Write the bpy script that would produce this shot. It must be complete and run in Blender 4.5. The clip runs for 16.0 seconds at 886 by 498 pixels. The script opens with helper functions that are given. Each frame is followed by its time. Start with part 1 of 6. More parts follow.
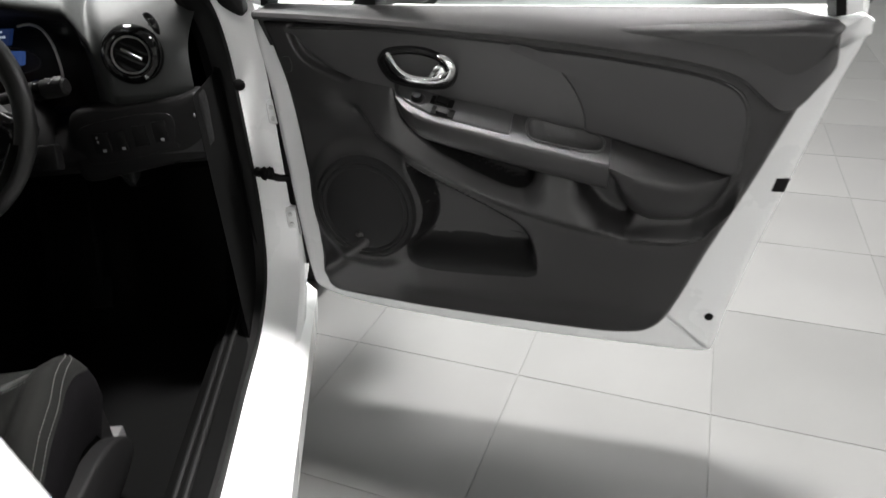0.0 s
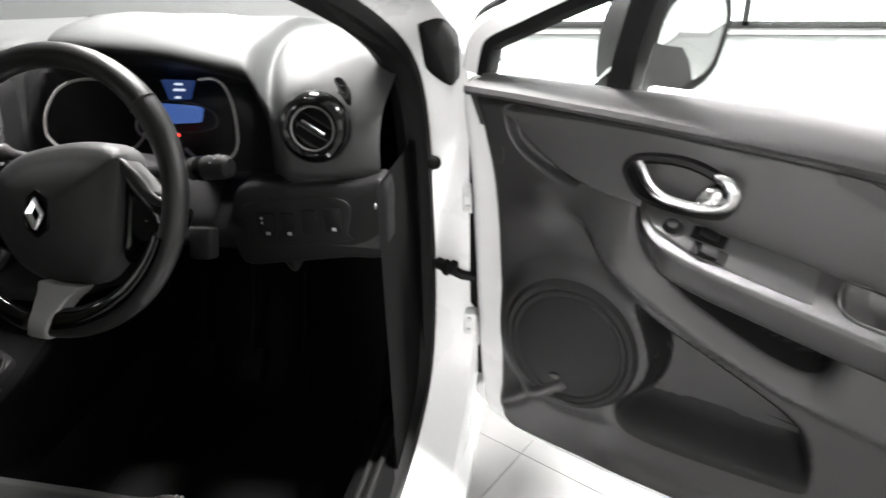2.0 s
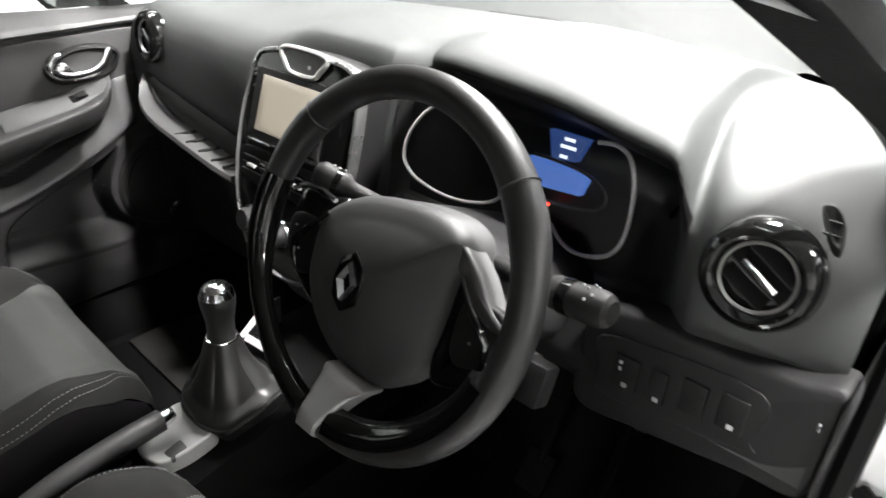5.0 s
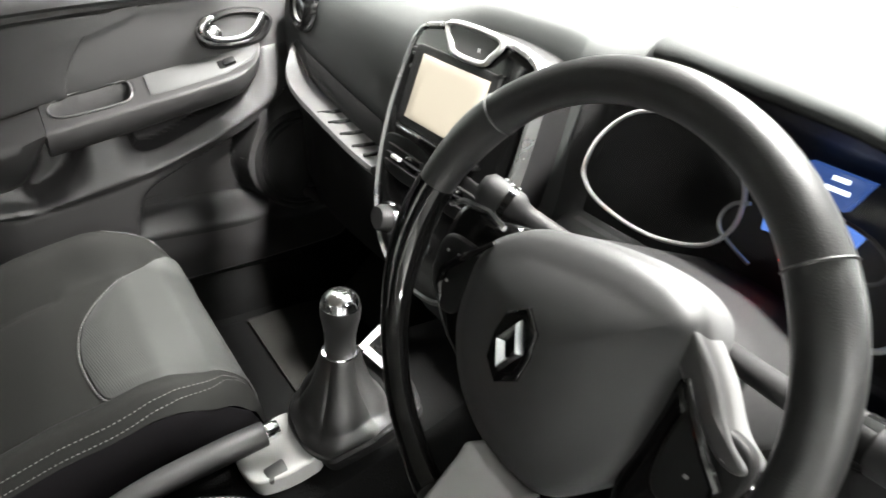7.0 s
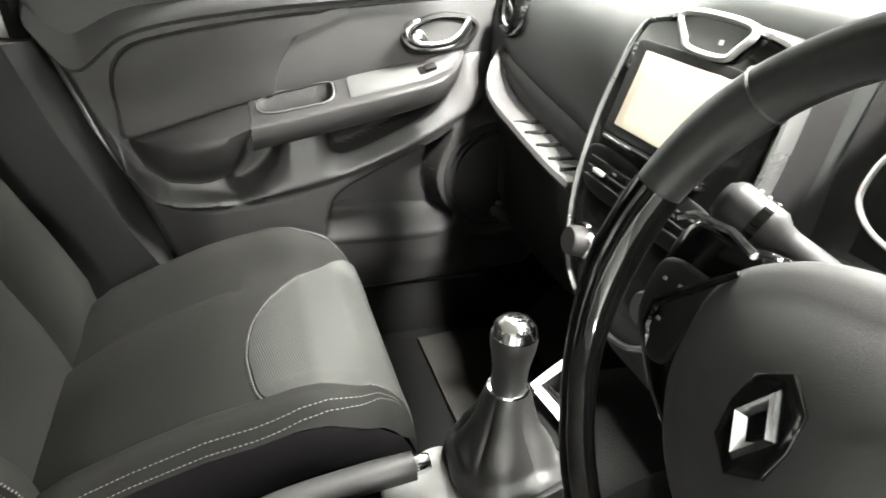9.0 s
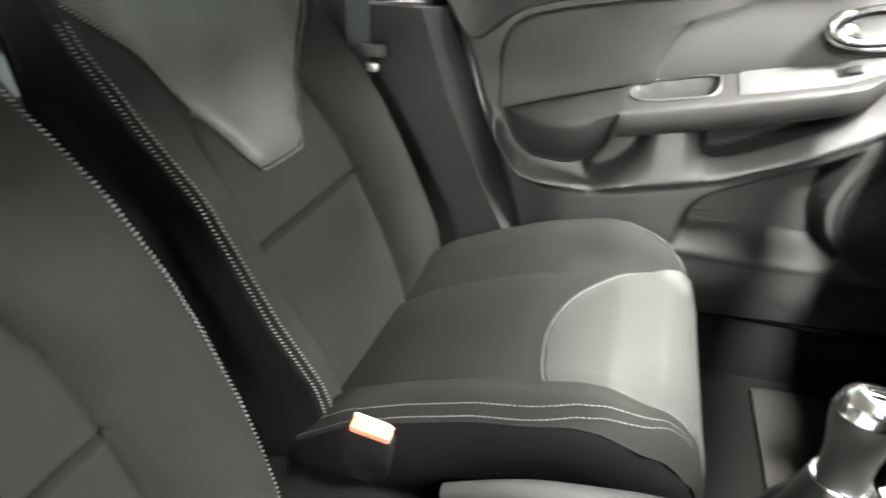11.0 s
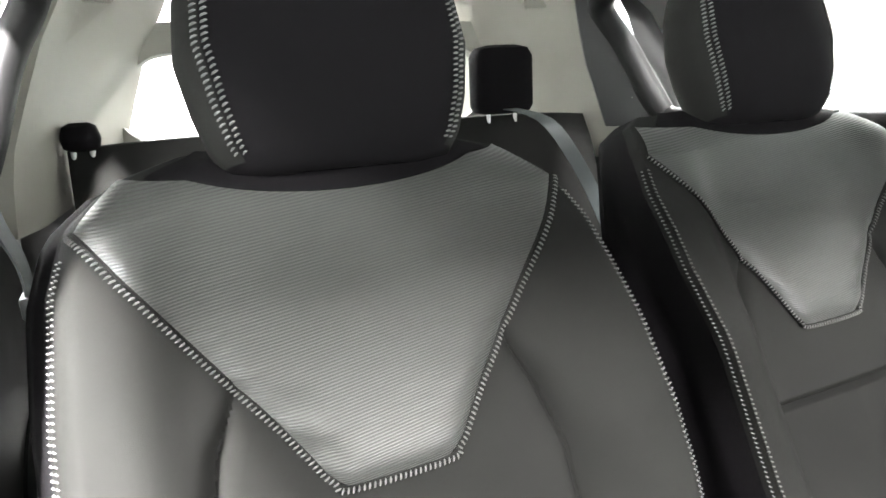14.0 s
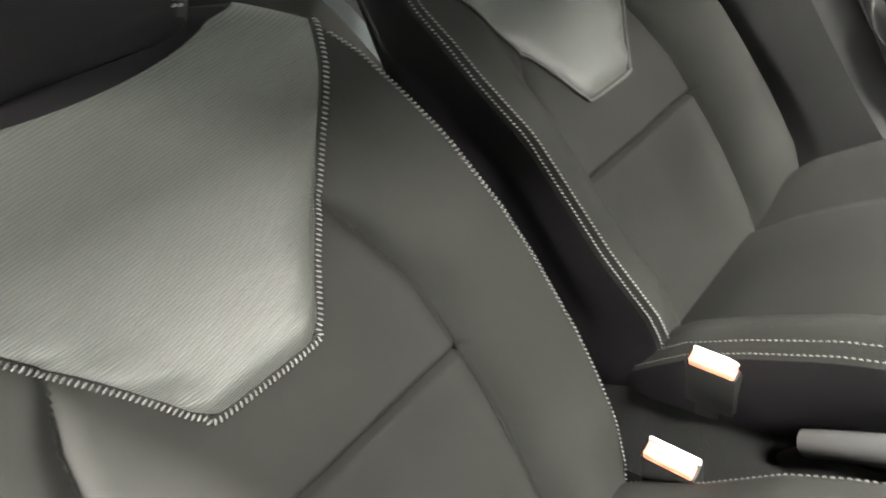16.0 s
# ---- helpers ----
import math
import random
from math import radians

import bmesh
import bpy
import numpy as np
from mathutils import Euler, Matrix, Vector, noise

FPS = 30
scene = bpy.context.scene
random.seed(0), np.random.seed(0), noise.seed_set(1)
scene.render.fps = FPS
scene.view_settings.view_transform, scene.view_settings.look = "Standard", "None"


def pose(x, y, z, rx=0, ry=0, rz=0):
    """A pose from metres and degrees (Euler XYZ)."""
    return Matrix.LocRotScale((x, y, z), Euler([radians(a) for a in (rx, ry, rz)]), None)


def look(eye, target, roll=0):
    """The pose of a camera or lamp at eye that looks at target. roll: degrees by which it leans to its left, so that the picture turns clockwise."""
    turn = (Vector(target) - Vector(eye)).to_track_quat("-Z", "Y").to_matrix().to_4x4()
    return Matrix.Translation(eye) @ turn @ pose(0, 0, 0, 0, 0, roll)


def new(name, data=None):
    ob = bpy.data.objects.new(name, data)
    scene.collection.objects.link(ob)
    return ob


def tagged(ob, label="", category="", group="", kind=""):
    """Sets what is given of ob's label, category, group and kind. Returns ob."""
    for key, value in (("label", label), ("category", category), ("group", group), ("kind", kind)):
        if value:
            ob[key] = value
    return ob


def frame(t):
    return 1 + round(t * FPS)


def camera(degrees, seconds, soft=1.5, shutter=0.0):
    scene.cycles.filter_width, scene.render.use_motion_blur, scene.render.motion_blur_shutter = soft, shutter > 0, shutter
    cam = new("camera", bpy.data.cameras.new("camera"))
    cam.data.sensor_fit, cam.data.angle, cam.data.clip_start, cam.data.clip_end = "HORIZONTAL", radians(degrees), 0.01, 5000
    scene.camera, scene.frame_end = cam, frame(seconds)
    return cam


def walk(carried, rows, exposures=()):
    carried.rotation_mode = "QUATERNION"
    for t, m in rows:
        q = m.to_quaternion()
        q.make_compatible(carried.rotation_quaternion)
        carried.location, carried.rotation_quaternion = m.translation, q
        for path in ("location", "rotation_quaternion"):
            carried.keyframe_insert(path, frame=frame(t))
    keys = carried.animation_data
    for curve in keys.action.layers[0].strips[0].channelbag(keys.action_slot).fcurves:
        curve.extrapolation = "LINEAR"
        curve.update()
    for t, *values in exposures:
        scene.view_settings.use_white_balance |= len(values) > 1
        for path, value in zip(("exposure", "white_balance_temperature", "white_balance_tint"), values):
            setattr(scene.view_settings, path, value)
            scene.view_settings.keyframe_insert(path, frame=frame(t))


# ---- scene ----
cam = camera(68.4, 16.0, shutter=0.5)
PATH = [
    (0.0, (1.115, -0.095, 1.257), (1.248, 1.653, 0.293), -3.1),
    (0.5, (1.101, 0.026, 1.264), (1.201, 1.787, 0.321), -3.7),
    (1.0, (1.075, 0.119, 1.267), (1.082, 1.891, 0.341), -3.4),
    (1.5, (1.055, 0.204, 1.281), (0.894, 1.983, 0.38), -3.2),
    (2.0, (1.033, 0.281, 1.285), (0.674, 2.034, 0.392), -1.6),
    (2.5, (0.995, 0.348, 1.287), (0.448, 2.043, 0.377), -1.2),
    (3.0, (0.928, 0.424, 1.293), (0.297, 2.095, 0.394), -0.3),
    (3.5, (0.874, 0.464, 1.29), (0.175, 2.108, 0.391), 0.4),
    (4.0, (0.849, 0.498, 1.289), (0.062, 2.101, 0.39), 0.3),
    (4.5, (0.826, 0.548, 1.291), (-0.19, 2.017, 0.391), 1.9),
    (7.0, (0.626, 0.674, 1.248), (-0.771, 1.726, 0.278), 5.4),
    (7.5, (0.594, 0.687, 1.23), (-0.895, 1.604, 0.258), 4.6),
    (8.0, (0.567, 0.698, 1.212), (-1.003, 1.498, 0.266), 3.9),
    (10.3, (0.511, 0.75, 1.134), (-1.256, 0.685, 0.2), 2.4),
    (10.5, (0.505, 0.755, 1.13), (-1.248, 0.544, 0.192), 2.2),
    (10.8, (0.496, 0.765, 1.125), (-1.234, 0.406, 0.187), 2.5),
    (11.0, (0.491, 0.771, 1.121), (-1.206, 0.275, 0.186), 2.0),
    (11.5, (0.486, 0.772, 1.115), (-1.113, 0.014, 0.181), 0.9),
    (11.7, (0.484, 0.773, 1.112), (-1.08, -0.087, 0.209), 0.1),
    (12.0, (0.485, 0.778, 1.111), (-0.983, -0.293, 0.277), -1.6),
    (12.5, (0.487, 0.786, 1.11), (-0.837, -0.561, 0.453), -5.6),
    (13.0, (0.499, 0.8, 1.113), (-0.652, -0.726, 0.524), -3.6),
    (13.5, (0.507, 0.813, 1.117), (-0.459, -0.855, 0.582), -3.8),
    (14.0, (0.506, 0.812, 1.117), (-0.311, -0.946, 0.624), -2.7),
    (14.5, (0.501, 0.804, 1.115), (-0.311, -0.914, 0.493), -4.2),
    (15.0, (0.49, 0.788, 1.112), (-0.425, -0.814, 0.339), -7.8),
    (15.5, (0.49, 0.788, 1.111), (-0.535, -0.683, 0.225), -13.7),
    (16.0, (0.485, 0.784, 1.105), (-0.626, -0.564, 0.13), -16.9),
]
EXPOSURES = [(0.0, -0.68, 6500, 10), (0.7, -0.28, 6500, 11), (1.5, 0.3, 6500, 11), (2.5, 0.6, 6500, 11), (4.5, 0.8, 6500, 10), (7.0, 1.9, 6600, 7), (8.0, 2.3, 6800, 6), (10.3, 2.6, 6700, 5), (12.0, 3.3, 6700, 5), (13.0, 3.35, 6600, 7), (14.0, 3.2, 6500, 9), (16.0, 3.3, 6900, 5)]
walk(cam, [(t, look(eye, target, roll)) for t, eye, target, roll in PATH], EXPOSURES)

# ---- world and light ----
world = bpy.data.worlds.new("showroom_world")
scene.world = world
world.use_nodes = True
world.node_tree.nodes["Background"].inputs[0].default_value = (0.9, 0.95, 1.0, 1)
world.node_tree.nodes["Background"].inputs[1].default_value = 0.25


def lamp(name, kind, place, target, energy, size=1.0, size_y=None, colour=(1, 0.983, 0.968)):
    data = bpy.data.lights.new(name, kind)
    data.energy, data.color = energy, colour
    if kind == "AREA":
        data.shape, data.size, data.size_y = "RECTANGLE", size, size_y or size
    elif kind == "SPOT":
        data.spot_size, data.spot_blend, data.shadow_soft_size = radians(95), 0.5, size
    else:
        data.shadow_soft_size = size
    ob = new(name, data)
    ob.matrix_world = look(place, target)
    return ob


# ---- materials ----
def material(name, colour, rough=0.5, metal=0.0, grain=0.0, grain_scale=900.0, mottle=0.12, mottle_scale=9.0, coat=0.0,
             sheen=0.0, spec=0.5, rough_var=0.08):
    m = bpy.data.materials.new(name)
    m.use_nodes = True
    nt = m.node_tree
    b = nt.nodes["Principled BSDF"]
    b.inputs["Metallic"].default_value = metal
    b.inputs["Coat Weight"].default_value = coat
    b.inputs["Coat Roughness"].default_value = 0.05
    b.inputs["Sheen Weight"].default_value = sheen
    b.inputs["Specular IOR Level"].default_value = spec
    co = nt.nodes.new("ShaderNodeTexCoord")
    n1 = nt.nodes.new("ShaderNodeTexNoise")
    n1.inputs["Scale"].default_value, n1.inputs["Detail"].default_value = mottle_scale, 6
    nt.links.new(co.outputs["Object"], n1.inputs["Vector"])
    mix = nt.nodes.new("ShaderNodeMix")
    mix.data_type = "RGBA"
    mix.inputs["A"].default_value = (*[c * (1 - mottle) for c in colour], 1)
    mix.inputs["B"].default_value = (*[min(1, c * (1 + mottle)) for c in colour], 1)
    nt.links.new(n1.outputs["Fac"], mix.inputs["Factor"])
    nt.links.new(mix.outputs["Result"], b.inputs["Base Color"])
    rr = nt.nodes.new("ShaderNodeMapRange")
    rr.inputs["To Min"].default_value, rr.inputs["To Max"].default_value = max(0.02, rough - rough_var), min(1, rough + rough_var)
    nt.links.new(n1.outputs["Fac"], rr.inputs["Value"])
    nt.links.new(rr.outputs["Result"], b.inputs["Roughness"])
    if grain:
        n2 = nt.nodes.new("ShaderNodeTexNoise")
        n2.inputs["Scale"].default_value, n2.inputs["Detail"].default_value = grain_scale, 3
        nt.links.new(co.outputs["Object"], n2.inputs["Vector"])
        bump = nt.nodes.new("ShaderNodeBump")
        bump.inputs["Strength"].default_value, bump.inputs["Distance"].default_value = grain, 0.001
        nt.links.new(n2.outputs["Fac"], bump.inputs["Height"])
        nt.links.new(bump.outputs["Normal"], b.inputs["Normal"])
    return m


def ribbed(name, colour, pitch, turn, rough=0.75, depth=0.6, light=1.9):
    """Woven cloth with fine slanted ribs."""
    m = material(name, colour, rough, mottle=0.1, mottle_scale=14, sheen=0.05, spec=0.36)
    nt = m.node_tree
    b = nt.nodes["Principled BSDF"]
    co = nt.nodes["Texture Coordinate"]
    mp = nt.nodes.new("ShaderNodeMapping")
    mp.inputs["Rotation"].default_value = [radians(a) for a in turn]
    nt.links.new(co.outputs["Object"], mp.inputs["Vector"])
    wv = nt.nodes.new("ShaderNodeTexWave")
    wv.inputs["Scale"].default_value = 0.3142 / pitch
    wv.inputs["Distortion"].default_value, wv.inputs["Detail"].default_value, wv.inputs["Detail Scale"].default_value = 0.6, 2, 3
    nt.links.new(mp.outputs["Vector"], wv.inputs["Vector"])
    old = b.inputs["Base Color"].links[0].from_socket
    mul = nt.nodes.new("ShaderNodeMix")
    mul.data_type, mul.blend_type = "RGBA", "MULTIPLY"
    mul.inputs["Factor"].default_value = 1
    band = nt.nodes.new("ShaderNodeMix")
    band.data_type = "RGBA"
    band.inputs["A"].default_value, band.inputs["B"].default_value = (0.80, 0.80, 0.80, 1), (light, light, light, 1)
    nt.links.new(wv.outputs["Fac"], band.inputs["Factor"])
    nt.links.new(old, mul.inputs["A"])
    nt.links.new(band.outputs["Result"], mul.inputs["B"])
    nt.links.new(mul.outputs["Result"], b.inputs["Base Color"])
    bump = nt.nodes.new("ShaderNodeBump")
    bump.inputs["Strength"].default_value, bump.inputs["Distance"].default_value = depth, 0.0008
    nt.links.new(wv.outputs["Fac"], bump.inputs["Height"])
    nt.links.new(bump.outputs["Normal"], b.inputs["Normal"])
    return m


def glowing(name, colour, strength, base=(0.02, 0.02, 0.02)):
    m = material(name, base, 0.15, mottle=0.02)
    b = m.node_tree.nodes["Principled BSDF"]
    b.inputs["Emission Color"].default_value = (*colour, 1)
    b.inputs["Emission Strength"].default_value = strength
    return m


def glass(name, colour=(0.93, 0.97, 0.95), rough=0.0):
    m = bpy.data.materials.new(name)
    m.use_nodes = True
    nt = m.node_tree
    nt.nodes.remove(nt.nodes["Principled BSDF"])
    tr, gl, mx, fr = (nt.nodes.new("ShaderNode" + k) for k in ("BsdfTransparent", "BsdfGlossy", "MixShader", "Fresnel"))
    tr.inputs["Color"].default_value = (*colour, 1)
    gl.inputs["Roughness"].default_value = rough
    fr.inputs["IOR"].default_value = 1.45
    nt.links.new(fr.outputs[0], mx.inputs[0])
    nt.links.new(tr.outputs[0], mx.inputs[1])
    nt.links.new(gl.outputs[0], mx.inputs[2])
    nt.links.new(mx.outputs[0], nt.nodes["Material Output"].inputs["Surface"])
    return m


BLACK = material("grained_black_plastic", (0.0065, 0.0063, 0.0065), 0.52, grain=0.35, grain_scale=1400, spec=0.17)
DASH = material("soft_dark_grey_dash_skin", (0.020, 0.0214, 0.0209), 0.6, grain=0.4, grain_scale=1100, spec=0.28)
PANEL = material("door_panel_plastic", (0.018, 0.0173, 0.0176), 0.40, grain=0.3, grain_scale=1300, spec=0.45)
# black plastic, darkened below PANEL for the shade low on the door
DARK_PLASTIC = material("dark_plastic_and_shade", (0.0085, 0.0083, 0.0085), 0.58, grain=0.35, grain_scale=1300, spec=0.18)
CLOTHPAD = material("padded_dark_vinyl", (0.028, 0.0272, 0.0277), 0.5, grain=0.5, grain_scale=1700)
ARMGREY = material("satin_dark_grey_plastic", (0.036, 0.0354, 0.0356), 0.42, grain=0.08, grain_scale=900)
GLOSS = material("piano_black", (0.003, 0.003, 0.003), 0.08, mottle=0.0, spec=0.4, rough_var=0.02)
CLUSTER = material("matt_black_dial_face", (0.003, 0.003, 0.0032), 0.45, mottle=0.02, spec=0.15)
HANDLE = material("satin_chrome", (0.62, 0.62, 0.62), 0.24, metal=1.0, mottle=0.04)
CHROME = material("polished_chrome", (0.75, 0.76, 0.77), 0.12, metal=1.0, mottle=0.03)
SATIN = material("satin_silver_plastic", (0.42, 0.42, 0.41), 0.3, metal=0.7, grain=0.05)
WHITE = material("white_car_paint", (0.8, 0.81, 0.81), 0.28, mottle=0.02, mottle_scale=3, coat=0.6)
RUBBER = material("black_rubber", (0.005, 0.005, 0.005), 0.62, grain=0.3, grain_scale=500, spec=0.13)
LEATHER = material("black_leather", (0.0085, 0.0083, 0.0085), 0.40, grain=0.25, grain_scale=900, spec=0.45)
GRIP = material("soft_black_leather", (0.022, 0.0217, 0.022), 0.42, grain=0.3, grain_scale=800)
AIRBAG = material("soft_black_hub_plastic", (0.019, 0.019, 0.0193), 0.52, grain=0.35, grain_scale=1500, spec=0.5)
FABRIC = material("dark_seat_cloth", (0.0078, 0.0078, 0.0073), 0.85, grain=0.5, grain_scale=1500, mottle=0.45, mottle_scale=10, spec=0.12)
FABRIC_DARK = material("black_seat_cloth", (0.0042, 0.0038, 0.0044), 0.85, grain=0.5, grain_scale=1500, spec=0.05)
RIB = ribbed("ribbed_seat_cloth", (0.0225, 0.0235, 0.022), 0.0026, (0, 83, 0), 0.46, 0.5, 1.42)
RIB_FLAT = ribbed("ribbed_cushion_cloth", (0.0185, 0.0193, 0.0181), 0.0030, (0, 0, 80), 0.55, 0.35, 1.2)
THREAD = material("pale_grey_thread", (0.078, 0.078, 0.075), 0.7)
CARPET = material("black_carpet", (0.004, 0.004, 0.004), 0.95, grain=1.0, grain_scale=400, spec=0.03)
HEADLINER = material("pale_grey_headliner", (0.34, 0.327, 0.295), 0.9, grain=0.5, grain_scale=900)
TRIM = material("grey_beige_pillar_trim", (0.25, 0.239, 0.212), 0.6, grain=0.3, grain_scale=1000)
PILLAR = material("grained_grey_pillar_plastic", (0.009, 0.0088, 0.0092), 0.5, grain=0.3, grain_scale=1200)
BELT = material("grey_belt_webbing", (0.05, 0.058, 0.060), 0.6, grain=0.5, grain_scale=600)
SILVER = material("silver_painted_plastic", (0.34, 0.34, 0.335), 0.36, metal=0.3, grain=0.05)
RING = material("bright_dial_ring", (0.55, 0.55, 0.54), 0.35, metal=0.15, grain=0.05)
TOWER = material("dark_satin_silver", (0.24, 0.24, 0.24), 0.28, metal=0.9)
BOOT = material("creased_leather", (0.015, 0.0148, 0.0147), 0.38, grain=0.35, grain_scale=700, spec=0.55)
STEEL = material("zinc_plated_steel", (0.6, 0.6, 0.6), 0.35, metal=0.9)
RED = material("red_buckle_button", (0.60, 0.15, 0.095), 0.35)
MAT = material("dark_grey_mat_pile", (0.016, 0.0157, 0.0147), 0.9, grain=0.9, grain_scale=500, mottle=0.3, spec=0.05)
GREYPLASTIC = material("mid_grey_plastic", (0.038, 0.038, 0.038), 0.45, grain=0.2)
PALEGREY = material("pale_grey_console", (0.3, 0.3, 0.293), 0.4, grain=0.15)
GLASS = glass("clear_car_glass")
CLEAR = glass("clear_lens", (0.98, 0.98, 0.98))
MIRROR = material("mirror_glass", (0.85, 0.87, 0.87), 0.03, metal=1.0, mottle=0.0, rough_var=0.01)
# unlit screen: colour and faint glow imitate the headliner reflected in it
SCREEN = glowing("beige_reflection_screen", (0.72, 0.63, 0.5), 0.13, (0.2, 0.18, 0.15))
LCD = glowing("blue_lit_display", (0.09, 0.2, 0.62), 0.4)
LCD_DARK = glowing("blue_display_panel", (0.03, 0.07, 0.24), 0.35)
LCD_TEXT = glowing("pale_display_digits", (0.75, 0.85, 1.0), 0.7)
WARN = glowing("red_warning_lamp", (1.0, 0.03, 0.015), 4.0)
ICON = material("white_print", (0.35, 0.35, 0.35), 0.5)


# ---- mesh helpers ----
def spline(pts, n, closed=False):
    """n points along a smooth curve through pts."""
    p = np.array(pts, float)
    k = len(p)
    out = []
    for i in range(n):
        s = i / n * k if closed else i / (n - 1) * (k - 1)
        j = min(int(s), k - 1 if closed else k - 2)
        f = s - j
        g = [p[(j + d) % k] if closed else p[min(max(j + d, 0), k - 1)] for d in (-1, 0, 1, 2)]
        out.append(0.5 * (2 * g[1] + (g[2] - g[0]) * f + (2 * g[0] - 5 * g[1] + 4 * g[2] - g[3]) * f * f
                          + (3 * g[1] - g[0] - 3 * g[2] + g[3]) * f ** 3))
    return np.array(out)


def thing(name, place=(0, 0, 0), label="", category="", group="", kind="", m=None):
    ob = new(name)
    ob.matrix_world = m if m is not None else Matrix.Translation(place)
    ob.empty_display_size = 0.05
    tagged(ob, label, category, group, kind)
    return ob


def part(name, geo, mat, parent=None, label="", smooth=True, m=None, kind="", at=None):
    """One mesh object under a thing or a part. geo: (vertices, faces); at: parent's own frame in which the vertices are given."""
    verts, faces = geo
    me = bpy.data.meshes.new(name)
    if m is not None:
        verts = [m @ Vector(v) for v in verts]
    me.from_pydata([tuple(v) for v in verts], [], [tuple(f) for f in faces])
    bm = bmesh.new()
    bm.from_mesh(me)
    bmesh.ops.remove_doubles(bm, verts=bm.verts, dist=1e-5)
    bmesh.ops.recalc_face_normals(bm, faces=bm.faces)
    bm.to_mesh(me)
    bm.free()
    me.materials.append(mat)
    if smooth:
        me.polygons.foreach_set("use_smooth", [True] * len(me.polygons))
        me.set_sharp_from_angle(angle=radians(42))
    ob = new(name, me)
    if parent is not None:
        ob.parent = parent
    if label:
        ob["label"] = label
    if kind:
        ob["kind"] = kind
    return ob


def join(*geos):
    verts, faces = [], []
    for v, f in geos:
        k = len(verts)
        verts += [tuple(p) for p in v]
        faces += [tuple(i + k for i in q) for q in f]
    return verts, faces


def moved(geo, m):
    return [tuple(m @ Vector(v)) for v in geo[0]], geo[1]


def loft(rows, closed=True, caps=True, ring=False):
    """Quads between rows of points; closed: each row is a loop; ring: the last row joins the first."""
    n, k = len(rows[0]), len(rows)
    verts = [tuple(p) for r in rows for p in r]
    faces = []
    for i in range(k if ring else k - 1):
        a, b = i * n, ((i + 1) % k) * n
        for j in range(n if closed else n - 1):
            faces.append((a + j, a + (j + 1) % n, b + (j + 1) % n, b + j))
    if caps and closed and not ring:
        faces += [tuple(range(n))[::-1], tuple((k - 1) * n + j for j in range(n))]
    return verts, faces


def frames(path, closed=False):
    """Points with a tangent and two normals each, along a path."""
    p = np.array(path, float)
    n = len(p)
    t = np.array([p[(i + 1) % n] - p[i - 1] if closed else p[min(i + 1, n - 1)] - p[max(i - 1, 0)] for i in range(n)])
    t /= np.linalg.norm(t, axis=1)[:, None] + 1e-12
    a = np.array([0, 0, 1.0]) if abs(t[0][2]) < 0.9 else np.array([1.0, 0, 0])
    out = []
    for i in range(n):
        a = a - t[i] * (a @ t[i])
        a /= np.linalg.norm(a)
        out.append((p[i], t[i], a, np.cross(t[i], a)))
    return out


def tube(path, r, seg=8, closed=False, flat=1.0):
    """A tube along a path; r: a number or one for each point; flat: how much thinner across the second normal."""
    fr = frames(path, closed)
    rs = r if hasattr(r, "__len__") else [r] * len(fr)
    rows = [[p + (a * math.cos(q) + b * math.sin(q) * flat) * rr for q in np.linspace(0, 2 * math.pi, seg, endpoint=False)]
            for (p, t, a, b), rr in zip(fr, rs)]
    return loft(rows, True, True, closed)


def lathe(profile, seg=32, a0=0.0, a1=2 * math.pi):
    """Turns (radius, height) round the z axis."""
    full = abs(a1 - a0 - 2 * math.pi) < 1e-6
    qs = np.linspace(a0, a1, seg, endpoint=not full)
    rows = [[(r * math.cos(q), r * math.sin(q), h) for r, h in profile] for q in qs]
    return loft(rows, False, False, full)


def inset(loop, d):
    p = np.array(loop, float)
    n = len(p)
    area = sum(p[i][0] * p[(i + 1) % n][1] - p[(i + 1) % n][0] * p[i][1] for i in range(n))
    s = 1 if area > 0 else -1
    out = []
    for i in range(n):
        e = p[(i + 1) % n] - p[i - 1]
        e /= np.linalg.norm(e) + 1e-12
        out.append(p[i] + s * d * np.array([-e[1], e[0]]))
    return np.array(out)


def pillow(loop, z0, z1, bevel=0.004, dome=0.0, rings=3, back=True):
    """A plate with a rounded edge: outline in (a, b), from z0 to z1, its face bulging by dome."""
    loop = np.array(loop, float)
    n = len(loop)
    rows = [[(a, b, z0) for a, b in loop], [(a, b, z1 - bevel) for a, b in loop]]
    for q in (30, 60, 90):
        l2 = inset(loop, bevel * (1 - math.cos(radians(q))))
        rows.append([(a, b, z1 - bevel + bevel * math.sin(radians(q))) for a, b in l2])
    last = np.array([r[:2] for r in rows[-1]])
    c = last.mean(axis=0)
    for k in range(1, rings + 1):
        s = 1 - k / (rings + 1)
        rows.append([(*(c + (p - c) * s), z1 + dome * (1 - s * s)) for p in last])
    verts, faces = loft(rows, True, False)
    verts.append((*c, z1 + dome))
    k = (len(rows) - 1) * n
    faces += [(k + j, k + (j + 1) % n, len(verts) - 1) for j in range(n)]
    if back:
        faces.append(tuple(range(n)))
    return verts, faces


